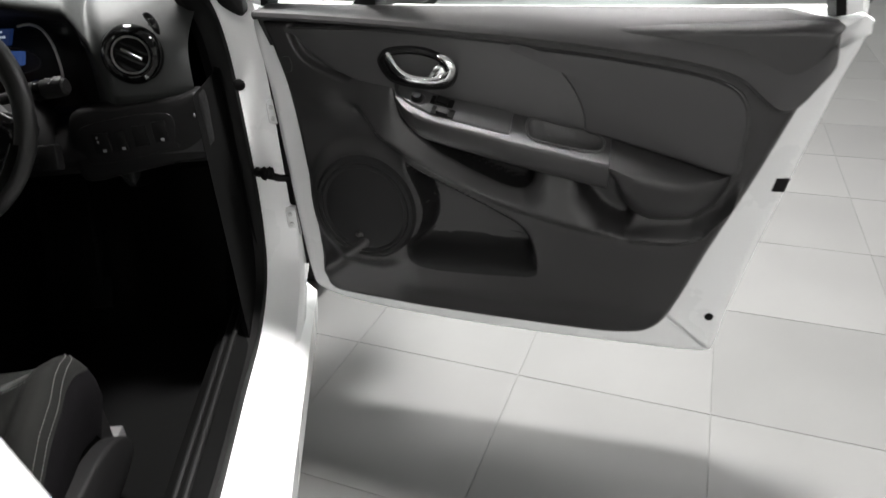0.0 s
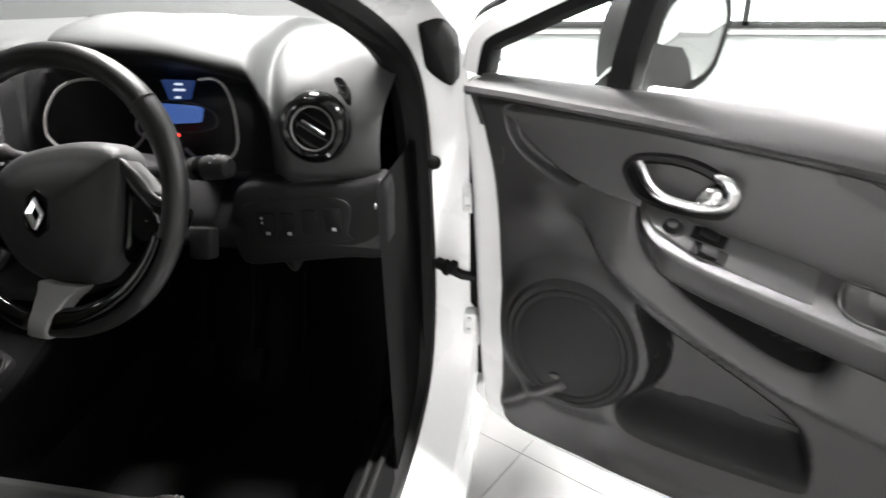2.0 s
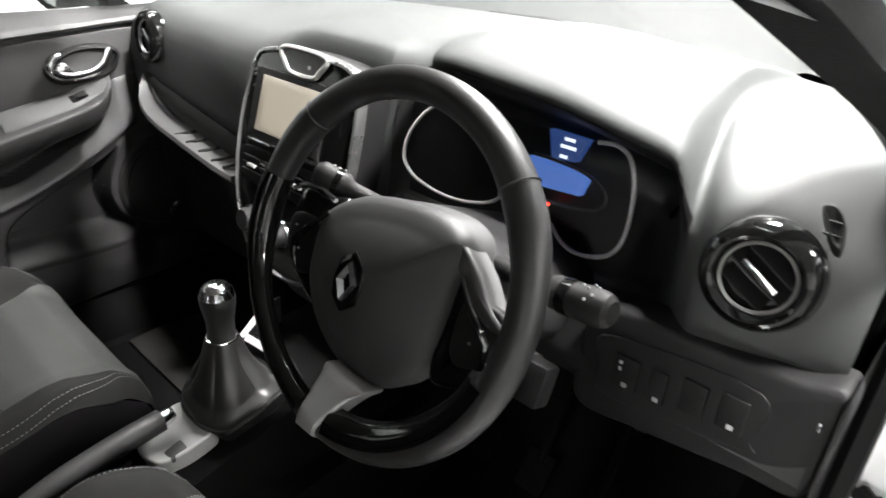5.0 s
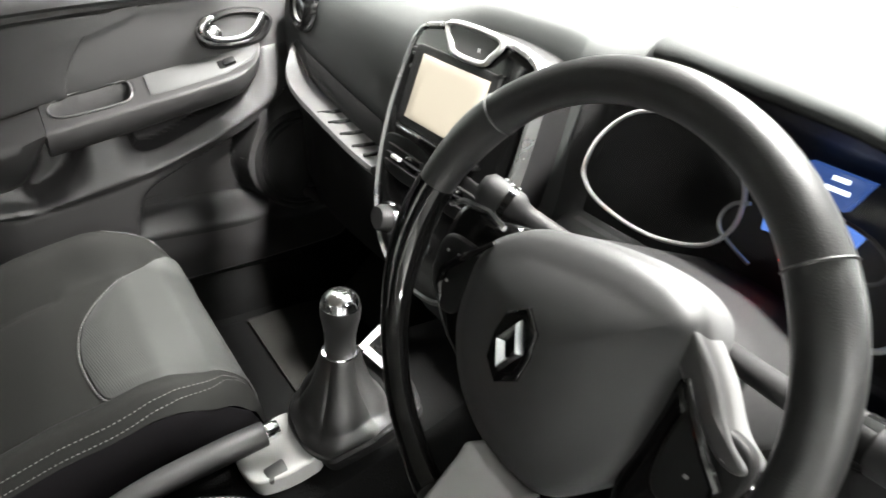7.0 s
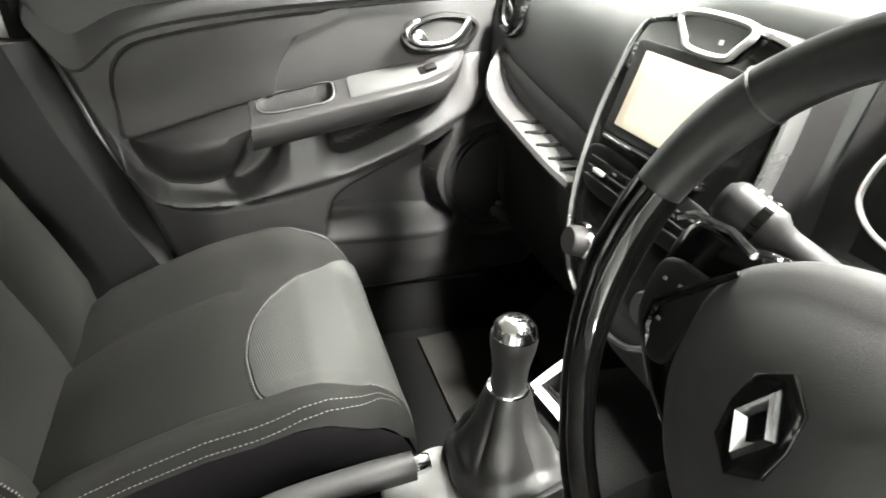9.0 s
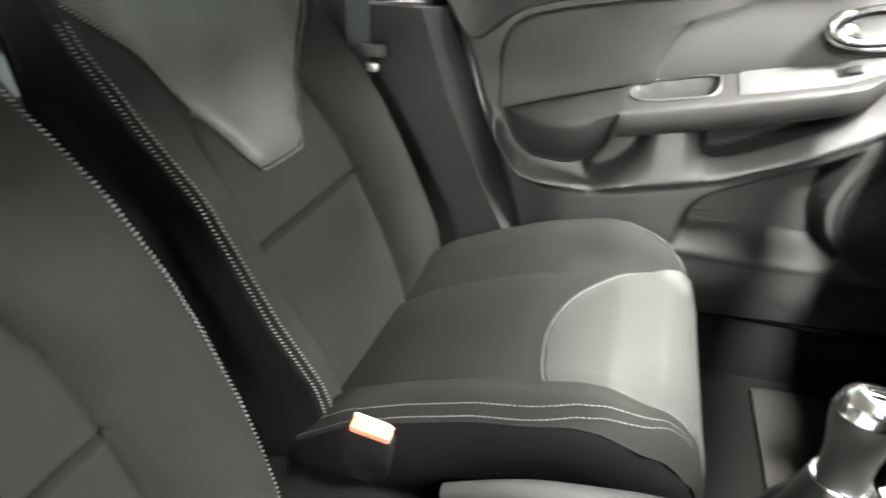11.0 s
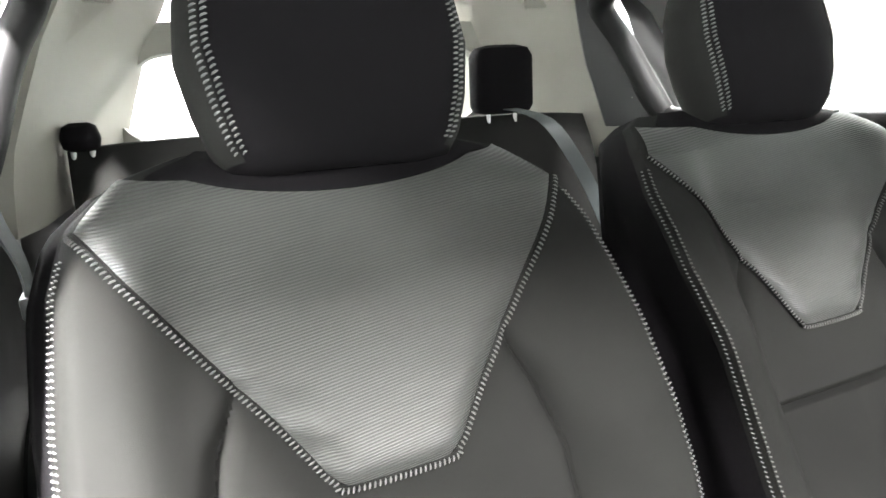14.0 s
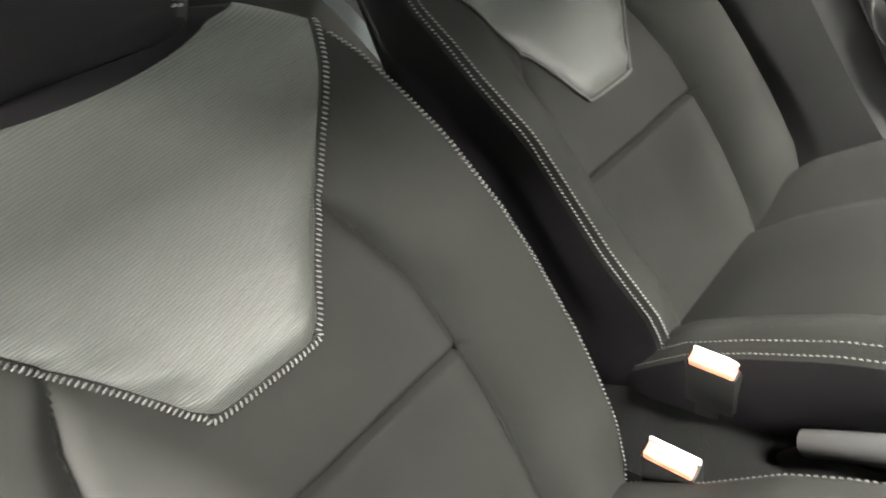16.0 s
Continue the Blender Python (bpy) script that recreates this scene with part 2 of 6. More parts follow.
def slab(sx, sy, sz, r=0.004, seg=2, at=(0, 0, 0)):
    """A rounded box about its middle."""
    bm = bmesh.new()
    bmesh.ops.create_cube(bm, size=1)
    bmesh.ops.scale(bm, vec=(sx, sy, sz), verts=bm.verts)
    if r:
        bmesh.ops.bevel(bm, geom=bm.edges[:], offset=min(r, 0.49 * min(sx, sy, sz)), segments=seg, profile=0.5, affect="EDGES")
    bm.verts.index_update()
    verts = [(v.co.x + at[0], v.co.y + at[1], v.co.z + at[2]) for v in bm.verts]
    faces = [tuple(v.index for v in f.verts) for f in bm.faces]
    bm.free()
    return verts, faces


def ball(r, at=(0, 0, 0), s=(1, 1, 1), seg=16):
    prof = [(r * math.cos(q), r * math.sin(q)) for q in np.linspace(-math.pi / 2, math.pi / 2, seg // 2 + 1)]
    v, f = lathe(prof, seg)
    return [(x * s[0] + at[0], y * s[1] + at[1], z * s[2] + at[2]) for x, y, z in v], f


def stitches(path, normals, length=0.0045, gap=0.0035, r=0.0007, lift=0.0006, slant=0.0):
    """Short raised threads along a seam; normals: the cloth's outward way at each point."""
    p, nn = np.array(path, float), np.array(normals, float)
    d = np.r_[0, np.cumsum(np.linalg.norm(np.diff(p, axis=0), axis=1))]
    geos = []
    s = 0.0
    while s + length < d[-1]:
        a, b = (np.array([np.interp(q, d, p[:, i]) for i in range(3)]) for q in (s, s + length))
        n = np.array([np.interp(s, d, nn[:, i]) for i in range(3)])
        n /= np.linalg.norm(n) + 1e-12
        t = (b - a) / (np.linalg.norm(b - a) + 1e-12)
        side = np.cross(n, t)
        a, b = a - side * slant, b + side * slant
        side = np.cross(n, (b - a) / (np.linalg.norm(b - a) + 1e-12))
        rows = []
        for q, w in ((0, 0.35), (0.25, 1), (0.75, 1), (1, 0.35)):
            c = a + (b - a) * q + n * lift * (0.2 if w < 1 else 1)
            rows.append([c + (side * math.cos(x) + n * math.sin(x)) * r * w for x in (0, 1.57, 3.14, 4.71)])
        geos.append(loft(rows))
        s += length + gap
    return join(*geos)


def basis(origin, x, y, z):
    m = Matrix.Identity(4)
    for i, v in enumerate((x, y, z)):
        m.col[i][:3] = tuple(v)
    m.col[3][:3] = tuple(origin)
    return m


def ramp(x):
    """Smooth step from 0 to 1."""
    x = np.clip(x, 0, 1)
    return x * x * (3 - 2 * x)


def depth_in(loop, U, Z):
    """Signed distance to a closed outline: positive inside."""
    p = np.array(loop, float)
    best, odd = np.full(U.shape, 9.0), np.zeros(U.shape, bool)
    for i in range(len(p)):
        (ax, az), (bx, bz) = p[i - 1], p[i]
        dx, dz = bx - ax, bz - az
        f = np.clip(((U - ax) * dx + (Z - az) * dz) / (dx * dx + dz * dz + 1e-12), 0, 1)
        best = np.minimum(best, np.hypot(U - ax - f * dx, Z - az - f * dz))
        cross = (az > Z) != (bz > Z)
        odd ^= cross & (U < ax + (Z - az) * dx / (dz if abs(dz) > 1e-9 else 1e-9))
    return np.where(odd, best, -best)


def curved(pts, n=60):
    return [tuple(p) for p in spline(pts, n, True)]


# ---- showroom ----
def room():
    x0, x1, y0, y1, h = -7.0, 9.0, -7.0, 9.0, 3.6
    plaster = material("white_plaster", (0.78, 0.78, 0.77), 0.9, grain=0.2, grain_scale=60, mottle=0.03)
    ceil = material("grey_ceiling_paint", (0.3, 0.3, 0.3), 0.95, mottle=0.03)
    grout = material("grey_grout", (0.10, 0.10, 0.098), 0.95, grain=0.6, grain_scale=300)
    tile = material("grey_porcelain_tile", (0.105, 0.105, 0.103), 0.48, grain=0.12, grain_scale=500, mottle=0.2, mottle_scale=2.2, spec=0.28)
    nt = tile.node_tree
    b = nt.nodes["Principled BSDF"]
    old = b.inputs["Base Color"].links[0].from_socket
    info = nt.nodes.new("ShaderNodeObjectInfo")
    rng = nt.nodes.new("ShaderNodeMapRange")
    rng.inputs["To Min"].default_value, rng.inputs["To Max"].default_value = 0.9, 1.1
    nt.links.new(info.outputs["Random"], rng.inputs["Value"])
    mul = nt.nodes.new("ShaderNodeMix")
    mul.data_type, mul.blend_type = "RGBA", "MULTIPLY"
    mul.inputs["Factor"].default_value = 1
    nt.links.new(old, mul.inputs["A"])
    nt.links.new(rng.outputs["Result"], mul.inputs["B"])
    nt.links.new(mul.outputs["Result"], b.inputs["Base Color"])
    floor = part("floor", slab(x1 - x0, y1 - y0, 0.1, 0, at=((x0 + x1) / 2, (y0 + y1) / 2, -0.052)), grout, smooth=False)
    tagged(floor, "grey porcelain tile floor of a car showroom", "floor", kind="structure")
    for nm, geo in (("wall_north", slab(x1 - x0 + 0.4, 0.2, h, 0, at=((x0 + x1) / 2, y1 + 0.1, h / 2))),
                    ("wall_south", slab(x1 - x0 + 0.4, 0.2, h, 0, at=((x0 + x1) / 2, y0 - 0.1, h / 2))),
                    ("wall_west", slab(0.2, y1 - y0, h, 0, at=(x0 - 0.1, (y0 + y1) / 2, h / 2))),
                    ("wall_east", slab(0.2, y1 - y0, h, 0, at=(x1 + 0.1, (y0 + y1) / 2, h / 2)))):
        tagged(part(nm, geo, plaster, smooth=False), "plain white showroom wall", "wall", kind="structure")
    tagged(part("ceiling", slab(x1 - x0 + 0.4, y1 - y0 + 0.4, 0.2, 0, at=((x0 + x1) / 2, (y0 + y1) / 2, h + 0.1)), ceil, smooth=False),
           "plain grey showroom ceiling", "ceiling", kind="structure")
    # tiles, laid aslant to the car
    d, turn, ox, oy = 0.527, radians(-27.0), 1.429, 1.379
    c, s = math.cos(turn), math.sin(turn)
    geo = pillow([(-d / 2 + 0.0014, -d / 2 + 0.0014), (d / 2 - 0.0014, -d / 2 + 0.0014), (d / 2 - 0.0014, d / 2 - 0.0014), (-d / 2 + 0.0014, d / 2 - 0.0014)],
                 -0.008, 0.0, 0.0008, rings=0, back=False)
    near, far = [], []
    for i in range(-24, 25):
        for j in range(-24, 25):
            a, b2 = (i + 0.5) * d, (j + 0.5) * d
            x, y = ox + a * c - b2 * s, oy + a * s + b2 * c
            if x0 + 0.4 < x < x1 - 0.4 and y0 + 0.4 < y < y1 - 0.4:
                (near if abs(x - 2.0) < 4.2 and abs(y - 2.6) < 4.2 else far).append((x, y))
    first = None
    near.sort(key=lambda p: math.hypot(p[0] - 1.6, p[1] - 1.4))
    for k, (x, y) in enumerate(near):
        if k >= 300:
            far.append((x, y))
            continue
        if first is None:
            ob = first = part("tile", geo, tile, floor, smooth=False)
        else:
            ob = new("tile", first.data)
            ob.parent = floor
        ob.matrix_local = Matrix.Translation((x, y, 0)) @ Matrix.Rotation(turn, 4, "Z")
    rest = part("tile_field", join(*[moved(geo, Matrix.Translation((x, y, 0)) @ Matrix.Rotation(turn, 4, "Z")) for x, y in far]), tile, floor, smooth=False)
    rest["kind"] = "stuff"


room()


def added_light_panel(x, y, sx, sy, power):
    ob = thing("added_light_panel", (x, y, 3.6), "unseen white ceiling panel, added to light the car", "ceiling light", "ceiling lights")
    part("frame", join(slab(sx + 0.06, 0.03, 0.05, 0.004, at=(0, sy / 2 + 0.015, -0.025)), slab(sx + 0.06, 0.03, 0.05, 0.004, at=(0, -sy / 2 - 0.015, -0.025)),
                       slab(0.03, sy, 0.05, 0.004, at=(sx / 2 + 0.015, 0, -0.025)), slab(0.03, sy, 0.05, 0.004, at=(-sx / 2 - 0.015, 0, -0.025))), SATIN, ob)
    part("diffuser", slab(sx, sy, 0.02, 0.002, at=(0, 0, -0.02)), glowing("lit_diffuser", (1, 0.98, 0.95), 9.0, (0.8, 0.8, 0.8)), ob)
    lamp("panel_lamp", "AREA", (x, y, 3.55), (x, y, 0), power, sx, sy)


# unseen panels, added and powered to light floor, door, dash and seats
for lx, ly, w in ((1.75, 1.3, 580), (0.05, 2.75, 390), (-1.6, 1.3, 110), (-0.9, 4.9, 310), (-3.2, 2.2, 20), (7.6, 0.6, 260), (3.8, 2.3, 150), (1.8, -5.6, 430), (-3.6, -2.6, 110), (4.6, 6.0, 60)):
    added_light_panel(lx, ly, 0.6 if w != 580 else 0.35, 1.2 if w != 580 else 0.35, w)

# the daylit shop window ahead of the car
shop = thing("window_1", (0.5, 8.98, 0), "wide shop window with white daylight outside", "window", kind="structure")
part("window_frame", join(*[slab(0.08, 0.06, 3.0, 0.006, at=(x, -0.02, 1.6)) for x in (-5, -2.5, 0, 2.5, 5)],
                          slab(10.1, 0.06, 0.08, 0.006, at=(0, -0.02, 0.12)), slab(10.1, 0.06, 0.08, 0.006, at=(0, -0.02, 3.08))), ARMGREY, shop)
part("daylight", slab(10.0, 0.01, 2.95, 0, at=(0, 0.0, 1.6)), glowing("white_daylight", (0.95, 1.0, 0.98), 6.0), shop, smooth=False)
lamp("window_daylight", "AREA", (0.5, 8.9, 1.7), (0.5, 0, 1.2), 330, 10.0, 2.8, (0.95, 1.0, 0.98))


# ---- car body ----
def strip(path, section, closed=False):
    """Sweeps a section, given as (outward x, along the inward normal of the path) offsets, along a path in the y-z plane at x = p[0]."""
    p = np.array(path, float)
    n = len(p)
    rows = []
    for i in range(n):
        t = p[min(i + 1, n - 1)] - p[max(i - 1, 0)]
        t[0] = 0
        t /= np.linalg.norm(t)
        nn = np.array([0, -t[2], t[1]])
        rows.append([p[i] + np.array([a, 0, 0]) + nn * b for a, b in section])
    return loft(rows)


def opening(sg):
    """The edge of a front door opening: up the hinge pillar, along the windscreen pillar and the roof, down the middle pillar and along the sill."""
    pts = [(0.775, 0.95, 0.385), (0.78, 1.16, 0.395), (0.785, 1.31, 0.46), (0.788, 1.368, 0.60), (0.788, 1.38, 0.80), (0.786, 1.372, 0.98),
           (0.776, 1.335, 1.085), (0.755, 1.235, 1.16), (0.722, 1.03, 1.245), (0.69, 0.82, 1.32), (0.67, 0.58, 1.365), (0.668, 0.38, 1.36),
           (0.69, 0.29, 1.25), (0.735, 0.285, 1.05), (0.765, 0.30, 0.85), (0.775, 0.34, 0.62), (0.775, 0.40, 0.46), (0.775, 0.52, 0.395)]
    if sg < 0:
        pts = [(a, b + (0.10 if b < 0.5 and c < 1.3 else 0.03), c) for a, b, c in pts]
    q = spline(pts, 110, True)
    return [(sg * a, b, c) for a, b, c in q]


def car_body():
    car = thing("hatchback", (0, 0, 0), "white hatchback body shell with the driver's door open", "car")
    for sg in (1, -1):
        loop = np.array(opening(sg))
        c = loop.mean(axis=0)
        # outward way in the plane of the side
        n = len(loop)
        out = []
        for i in range(n):
            t = loop[(i + 1) % n] - loop[i - 1]
            v = np.array([0, -t[2], t[1]])
            v /= np.linalg.norm(v)
            out.append(v if v @ (loop[i] - c) > 0 else -v)
        out = np.array(out)
        # white flange: steps out from the seal and turns to the outer skin
        sec = [(-0.012, -0.002), (0.0, -0.004), (0.004, 0.004), (0.012, 0.012), (0.05, 0.020), (0.078, 0.026), (0.086, 0.040), (0.088, 0.075), (0.072, 0.10), (0.02, 0.11), (-0.03, 0.07)]
        rows = [[loop[i] + out[i] * b + np.array([sg * a, 0, 0]) for a, b in sec] for i in range(n)]
        part("side_frame", loft(rows, True, False, True), WHITE, car, "white painted door frame")
        # the rubber seal
        seal = [(-0.012, -0.016), (0.002, -0.018), (0.006, -0.006), (0.004, 0.004), (-0.02, 0.006), (-0.05, 0.004), (-0.054, -0.012), (-0.034, -0.024)]
        rows = [[loop[i] + out[i] * b + np.array([sg * a, 0, 0]) for a, b in seal] for i in range(n)]
        part("door_seal", loft(rows, True, False, True), RUBBER, car, "black rubber door seal")
    # sills' outer skin
    for sg in (1, -1):
        prof = [(0.74, 0.36), (0.80, 0.375), (0.86, 0.362), (0.885, 0.33), (0.875, 0.24), (0.80, 0.19), (0.72, 0.19), (0.70, 0.30)]
        rows = [[(sg * x, y, z) for x, z in prof] for y in np.linspace(1.42, 0.05, 12)]
        part("sill", loft(rows), WHITE, car)
        # inner sill cover, black; carpet colour darkens it for the shade low in the cabin
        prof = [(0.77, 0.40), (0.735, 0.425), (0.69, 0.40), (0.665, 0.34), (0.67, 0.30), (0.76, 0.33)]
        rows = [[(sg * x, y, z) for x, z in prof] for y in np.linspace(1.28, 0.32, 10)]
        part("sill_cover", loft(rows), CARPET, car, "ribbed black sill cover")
        for k, zz in enumerate((0.429, 0.418)):
            part("sill_rib", tube([(sg * (0.74 - 0.022 * k), y, zz) for y in np.linspace(1.24, 0.36, 8)], 0.006, 8), RUBBER, car)
        # front wing behind the door gap
        rows = []
        for y in np.linspace(1.43, 2.05, 8):
            q = (y - 1.43) / 0.62
            rows.append([(sg * (0.862 - 0.01 * q), y, 0.36), (sg * (0.884 - 0.01 * q), y, 0.62), (sg * (0.876 - 0.01 * q), y, 0.9), (sg * (0.82 - 0.02 * q), y, 1.05 - 0.03 * q),
                         (sg * (0.70 - 0.02 * q), y, 1.085 - 0.06 * q), (sg * 0.70, y, 1.04 - 0.06 * q), (sg * 0.80, y, 1.0), (sg * 0.84, y, 0.8), (sg * 0.83, y, 0.38)])
        part("front_wing", loft(rows), WHITE, car)
        # rear side below the windows
        rows = []
        for y in np.linspace(0.21, -0.95, 10):
            rows.append([(sg * 0.865, y, 0.36), (sg * 0.885, y, 0.62), (sg * 0.875, y, 0.86), (sg * 0.80, y, 1.0), (sg * 0.74, y, 1.0), (sg * 0.82, y, 0.84), (sg * 0.84, y, 0.6), (sg * 0.82, y, 0.36)])
        part("rear_side", loft(rows), WHITE, car)
        # rear side window post and rear pillar
        rows = []
        for z, x, y in ((0.99, 0.80, -0.52), (1.1, 0.76, -0.58), (1.22, 0.70, -0.68), (1.36, 0.63, -0.82)):
            rows.append([(sg * x, y, z), (sg * x, y - 0.42, z), (sg * (x - 0.06), y - 0.44, z), (sg * (x - 0.06), y + 0.02, z)])
        part("rear_pillar", loft(rows), WHITE, car)
    # roof
    rows = []
    for k in range(14):
        y = 1.15 - 2.15 * k / 13
        z = 1.395 + 0.075 * math.sin((1.1 - y) / 2.3 * math.pi) - 0.02 * max(0, -y)
        rows.append([(x, y - 0.14 * (x / 0.7) ** 2 * max(0.0, 1 - k / 3), z - 0.22 * (abs(x) / 0.8) ** 3.2) for x in np.linspace(-0.70, 0.70, 21)])
    top = loft(rows, False, False)
    part("roof", top, WHITE, car)
    # bonnet and nose
    rows = []
    for y, z, w in ((1.98, 1.035, 0.80), (2.3, 0.985, 0.82), (2.6, 0.90, 0.80), (2.8, 0.80, 0.74), (2.88, 0.68, 0.70), (2.90, 0.45, 0.70), (2.86, 0.25, 0.70)):
        rows.append([(x * w, y - 0.06 * x * x, z - 0.05 * abs(x) ** 3) for x in np.linspace(-1, 1, 17)])
    part("bonnet", loft(rows, False, False), WHITE, car)
    for sg in (1, -1):
        rows = []
        for y, t in ((2.04, 1.03), (2.3, 0.99), (2.6, 0.90), (2.8, 0.77), (2.86, 0.45)):
            rows.append([(sg * x, y, z) for x, z in ((0.78, t), (0.85, t - 0.06), (0.87, max(0.4, t - 0.35)), (0.85, 0.30))])
        part("nose_side", loft(rows, False, False), WHITE, car)
    # road wheels, on the floor
    for x in (0.80, -0.80):
        for y in (2.12, -0.47):
            m = basis((x, y, 0.298), (0, 1, 0), (0, 0, 1), (1 if x > 0 else -1, 0, 0))
            w = part("wheel", moved(lathe([(0.0, -0.03), (0.19, -0.03), (0.205, -0.06), (0.205, 0.055), (0.195, 0.05), (0.185, 0.03), (0.06, 0.045), (0.0, 0.045)], 40), m), SATIN, car, "silver road wheel")
            part("tyre", moved(lathe([(0.205, 0.055), (0.225, 0.062), (0.27, 0.06), (0.292, 0.045), (0.298, 0.02), (0.298, -0.05), (0.285, -0.068), (0.22, -0.068), (0.205, -0.06)], 48), m), RUBBER, w, "black tyre")
            for k in range(5):
                part("spoke_slot", moved(slab(0.045, 0.07, 0.012, 0.004, at=(0.125, 0, 0.038)), m @ Matrix.Rotation(k * 2 * math.pi / 5, 4, "Z")), RUBBER, w)
    return car


car = car_body()


def cabin_trim():
    """Headliner, pillar covers, footwell and rear bay."""
    hl = thing("headliner", (0, 0, 1.38), "pale grey-beige cloth headliner under the roof", "headliner")
    rows = []
    for k in range(14):
        y = 1.11 - 2.09 * k / 13
        z = 1.372 + 0.055 * math.sin((1.1 - y) / 2.3 * math.pi) - 0.02 * max(0, -y) - 1.38
        rows.append([(x, y - 0.14 * (x / 0.7) ** 2 * max(0.0, 1 - k / 3), z - 0.2 * (abs(x) / 0.8) ** 3.4) for x in np.linspace(-0.655, 0.655, 21)])
    part("lining", loft(rows, False, False), HEADLINER, hl)
    for sg in (1, -1):
        cover = thing("pillar_trim", (sg * 0.70, 0.95, 1.15), "black plastic cover of the windscreen pillar", "pillar trim", "pillar covers")
        p = spline([(0.745, 1.36, 1.03), (0.745, 1.30, 1.10), (0.728, 1.20, 1.155), (0.695, 1.02, 1.235), (0.665, 0.84, 1.305), (0.645, 0.60, 1.355)], 24)
        rows = []
        for x, y, z in p:
            rows.append([(sg * (x + a) - sg * 0.70, y + b - 0.95, z + c2 - 1.15) for a, b, c2 in ((0.02, 0.02, 0.02), (0.012, 0.0, 0.0), (-0.012, 0.005, -0.006), (-0.03, 0.03, 0.0), (-0.025, 0.055, 0.02), (0.0, 0.05, 0.03))])
        part("cover", loft(rows), BLACK, cover)
        # middle pillar cover
        mid = thing("pillar_trim", (sg * 0.66, 0.26, 0.40), "dark grey plastic cover of the middle pillar", "pillar trim", "pillar covers")
        rows = []
        for z, x, y0, y1 in (((0.36, 0.73, 0.14, 0.52), (0.48, 0.725, 0.15, 0.43), (0.62, 0.71, 0.16, 0.365), (0.8, 0.69, 0.18, 0.34), (0.96, 0.675, 0.19, 0.33)) if sg > 0 else
                            ((0.36, 0.72, 0.14, 0.73), (0.48, 0.715, 0.15, 0.612), (0.62, 0.705, 0.16, 0.542), (0.8, 0.69, 0.18, 0.465), (0.96, 0.675, 0.19, 0.415))):
            sec = [(x + 0.03, y1 + 0.01), (x, y1), (x - 0.03, y1 - 0.03), (x - 0.035, (y0 + y1) / 2), (x - 0.03, y0 + 0.02), (x + 0.03, y0)]
            rows.append([(sg * a - sg * 0.66, b - 0.26, z - 0.40) for a, b in sec])
        part("lower_cover", loft(rows), BLACK if sg > 0 else PILLAR, mid, "grained black lower pillar cover")
        rows = []
        for z, x, y0, y1 in ((0.965, 0.675, 0.19, 0.33), (1.08, 0.655, 0.20, 0.32), (1.2, 0.63, 0.21, 0.32), (1.34, 0.585, 0.21, 0.34)):
            sec = [(x + 0.03, y1 + 0.01), (x, y1), (x - 0.025, y1 - 0.02), (x - 0.03, (y0 + y1) / 2), (x - 0.025, y0 + 0.02), (x + 0.03, y0)]
            rows.append([(sg * a - sg * 0.66, b - 0.26, z - 0.40) for a, b in sec])
        part("upper_cover", loft(rows), PILLAR, mid, "dark grey upper pillar cover")
        # rear pillar cover
        rear = thing("pillar_trim", (sg * 0.6, -0.7, 1.0), "grey-beige cover of the rear pillar", "pillar trim", "pillar covers")
        rows = []
        for z, x, y0, y1 in ((0.90, 0.715, -1.15, -0.42), (0.98, 0.71, -1.15, -0.44), (1.04, 0.70, -1.13, -0.455), (1.12, 0.675, -1.08, -0.50), (1.22, 0.64, -1.02, -0.545), (1.30, 0.60, -0.96, -0.58), (1.40, 0.55, -0.90, -0.60)):
            sec = [(x + 0.03, y1), (x - 0.02, y1 - 0.015), (x - 0.05, y1 - 0.10), (x - 0.10, y0 + 0.25), (x - 0.20, y0 + 0.02), (x - 0.10, y0 - 0.05), (x + 0.04, y0 - 0.05)]
            rows.append([(sg * a - sg * 0.6, b + 0.7 - (0.05 if sg < 0 else 0.0), z - 1.0) for a, b in sec])
        part("cover", loft(rows), TRIM, rear)
        # rear door below its window
        rd = thing("rear_door_panel", (sg * 0.70, -0.2, 0.4), "dark plastic rear door panel below its window", "door panel", "rear doors")
        prof = [(0.74, 0.36), (0.735, 0.7), (0.72, 0.95), (0.735, 0.99), (0.78, 1.0), (0.79, 0.4)]
        part("panel", loft([[(sg * (x - 0.70), y + 0.2, z - 0.4) for x, z in prof] for y in np.linspace(0.18, -0.66, 8)]), PANEL, rd)
        gl = part("window_pane", loft([[(sg * (x - 0.70), y + 0.2, z - 0.4) for x, z in ((0.775, 0.995), (0.74, 1.12), (0.68, 1.26), (0.62, 1.345))] for y in np.linspace(0.2, -0.56, 6)], False, False), GLASS, rd, "clear side window")
        gl.visible_shadow = False
        part("window_frame", tube([(sg * (x - 0.70), y + 0.2 - (0.05 if sg < 0 and y < -0.3 else 0.0), z - 0.4) for x, y, z in spline([(0.755, 0.17, 1.0), (0.74, -0.2, 1.0), (0.735, -0.40, 1.0), (0.715, -0.445, 1.05), (0.675, -0.51, 1.18), (0.62, -0.545, 1.29), (0.60, -0.4, 1.335), (0.60, 0.17, 1.345)], 40)], 0.030 if sg > 0 else 0.034, 10), BLACK, rd)
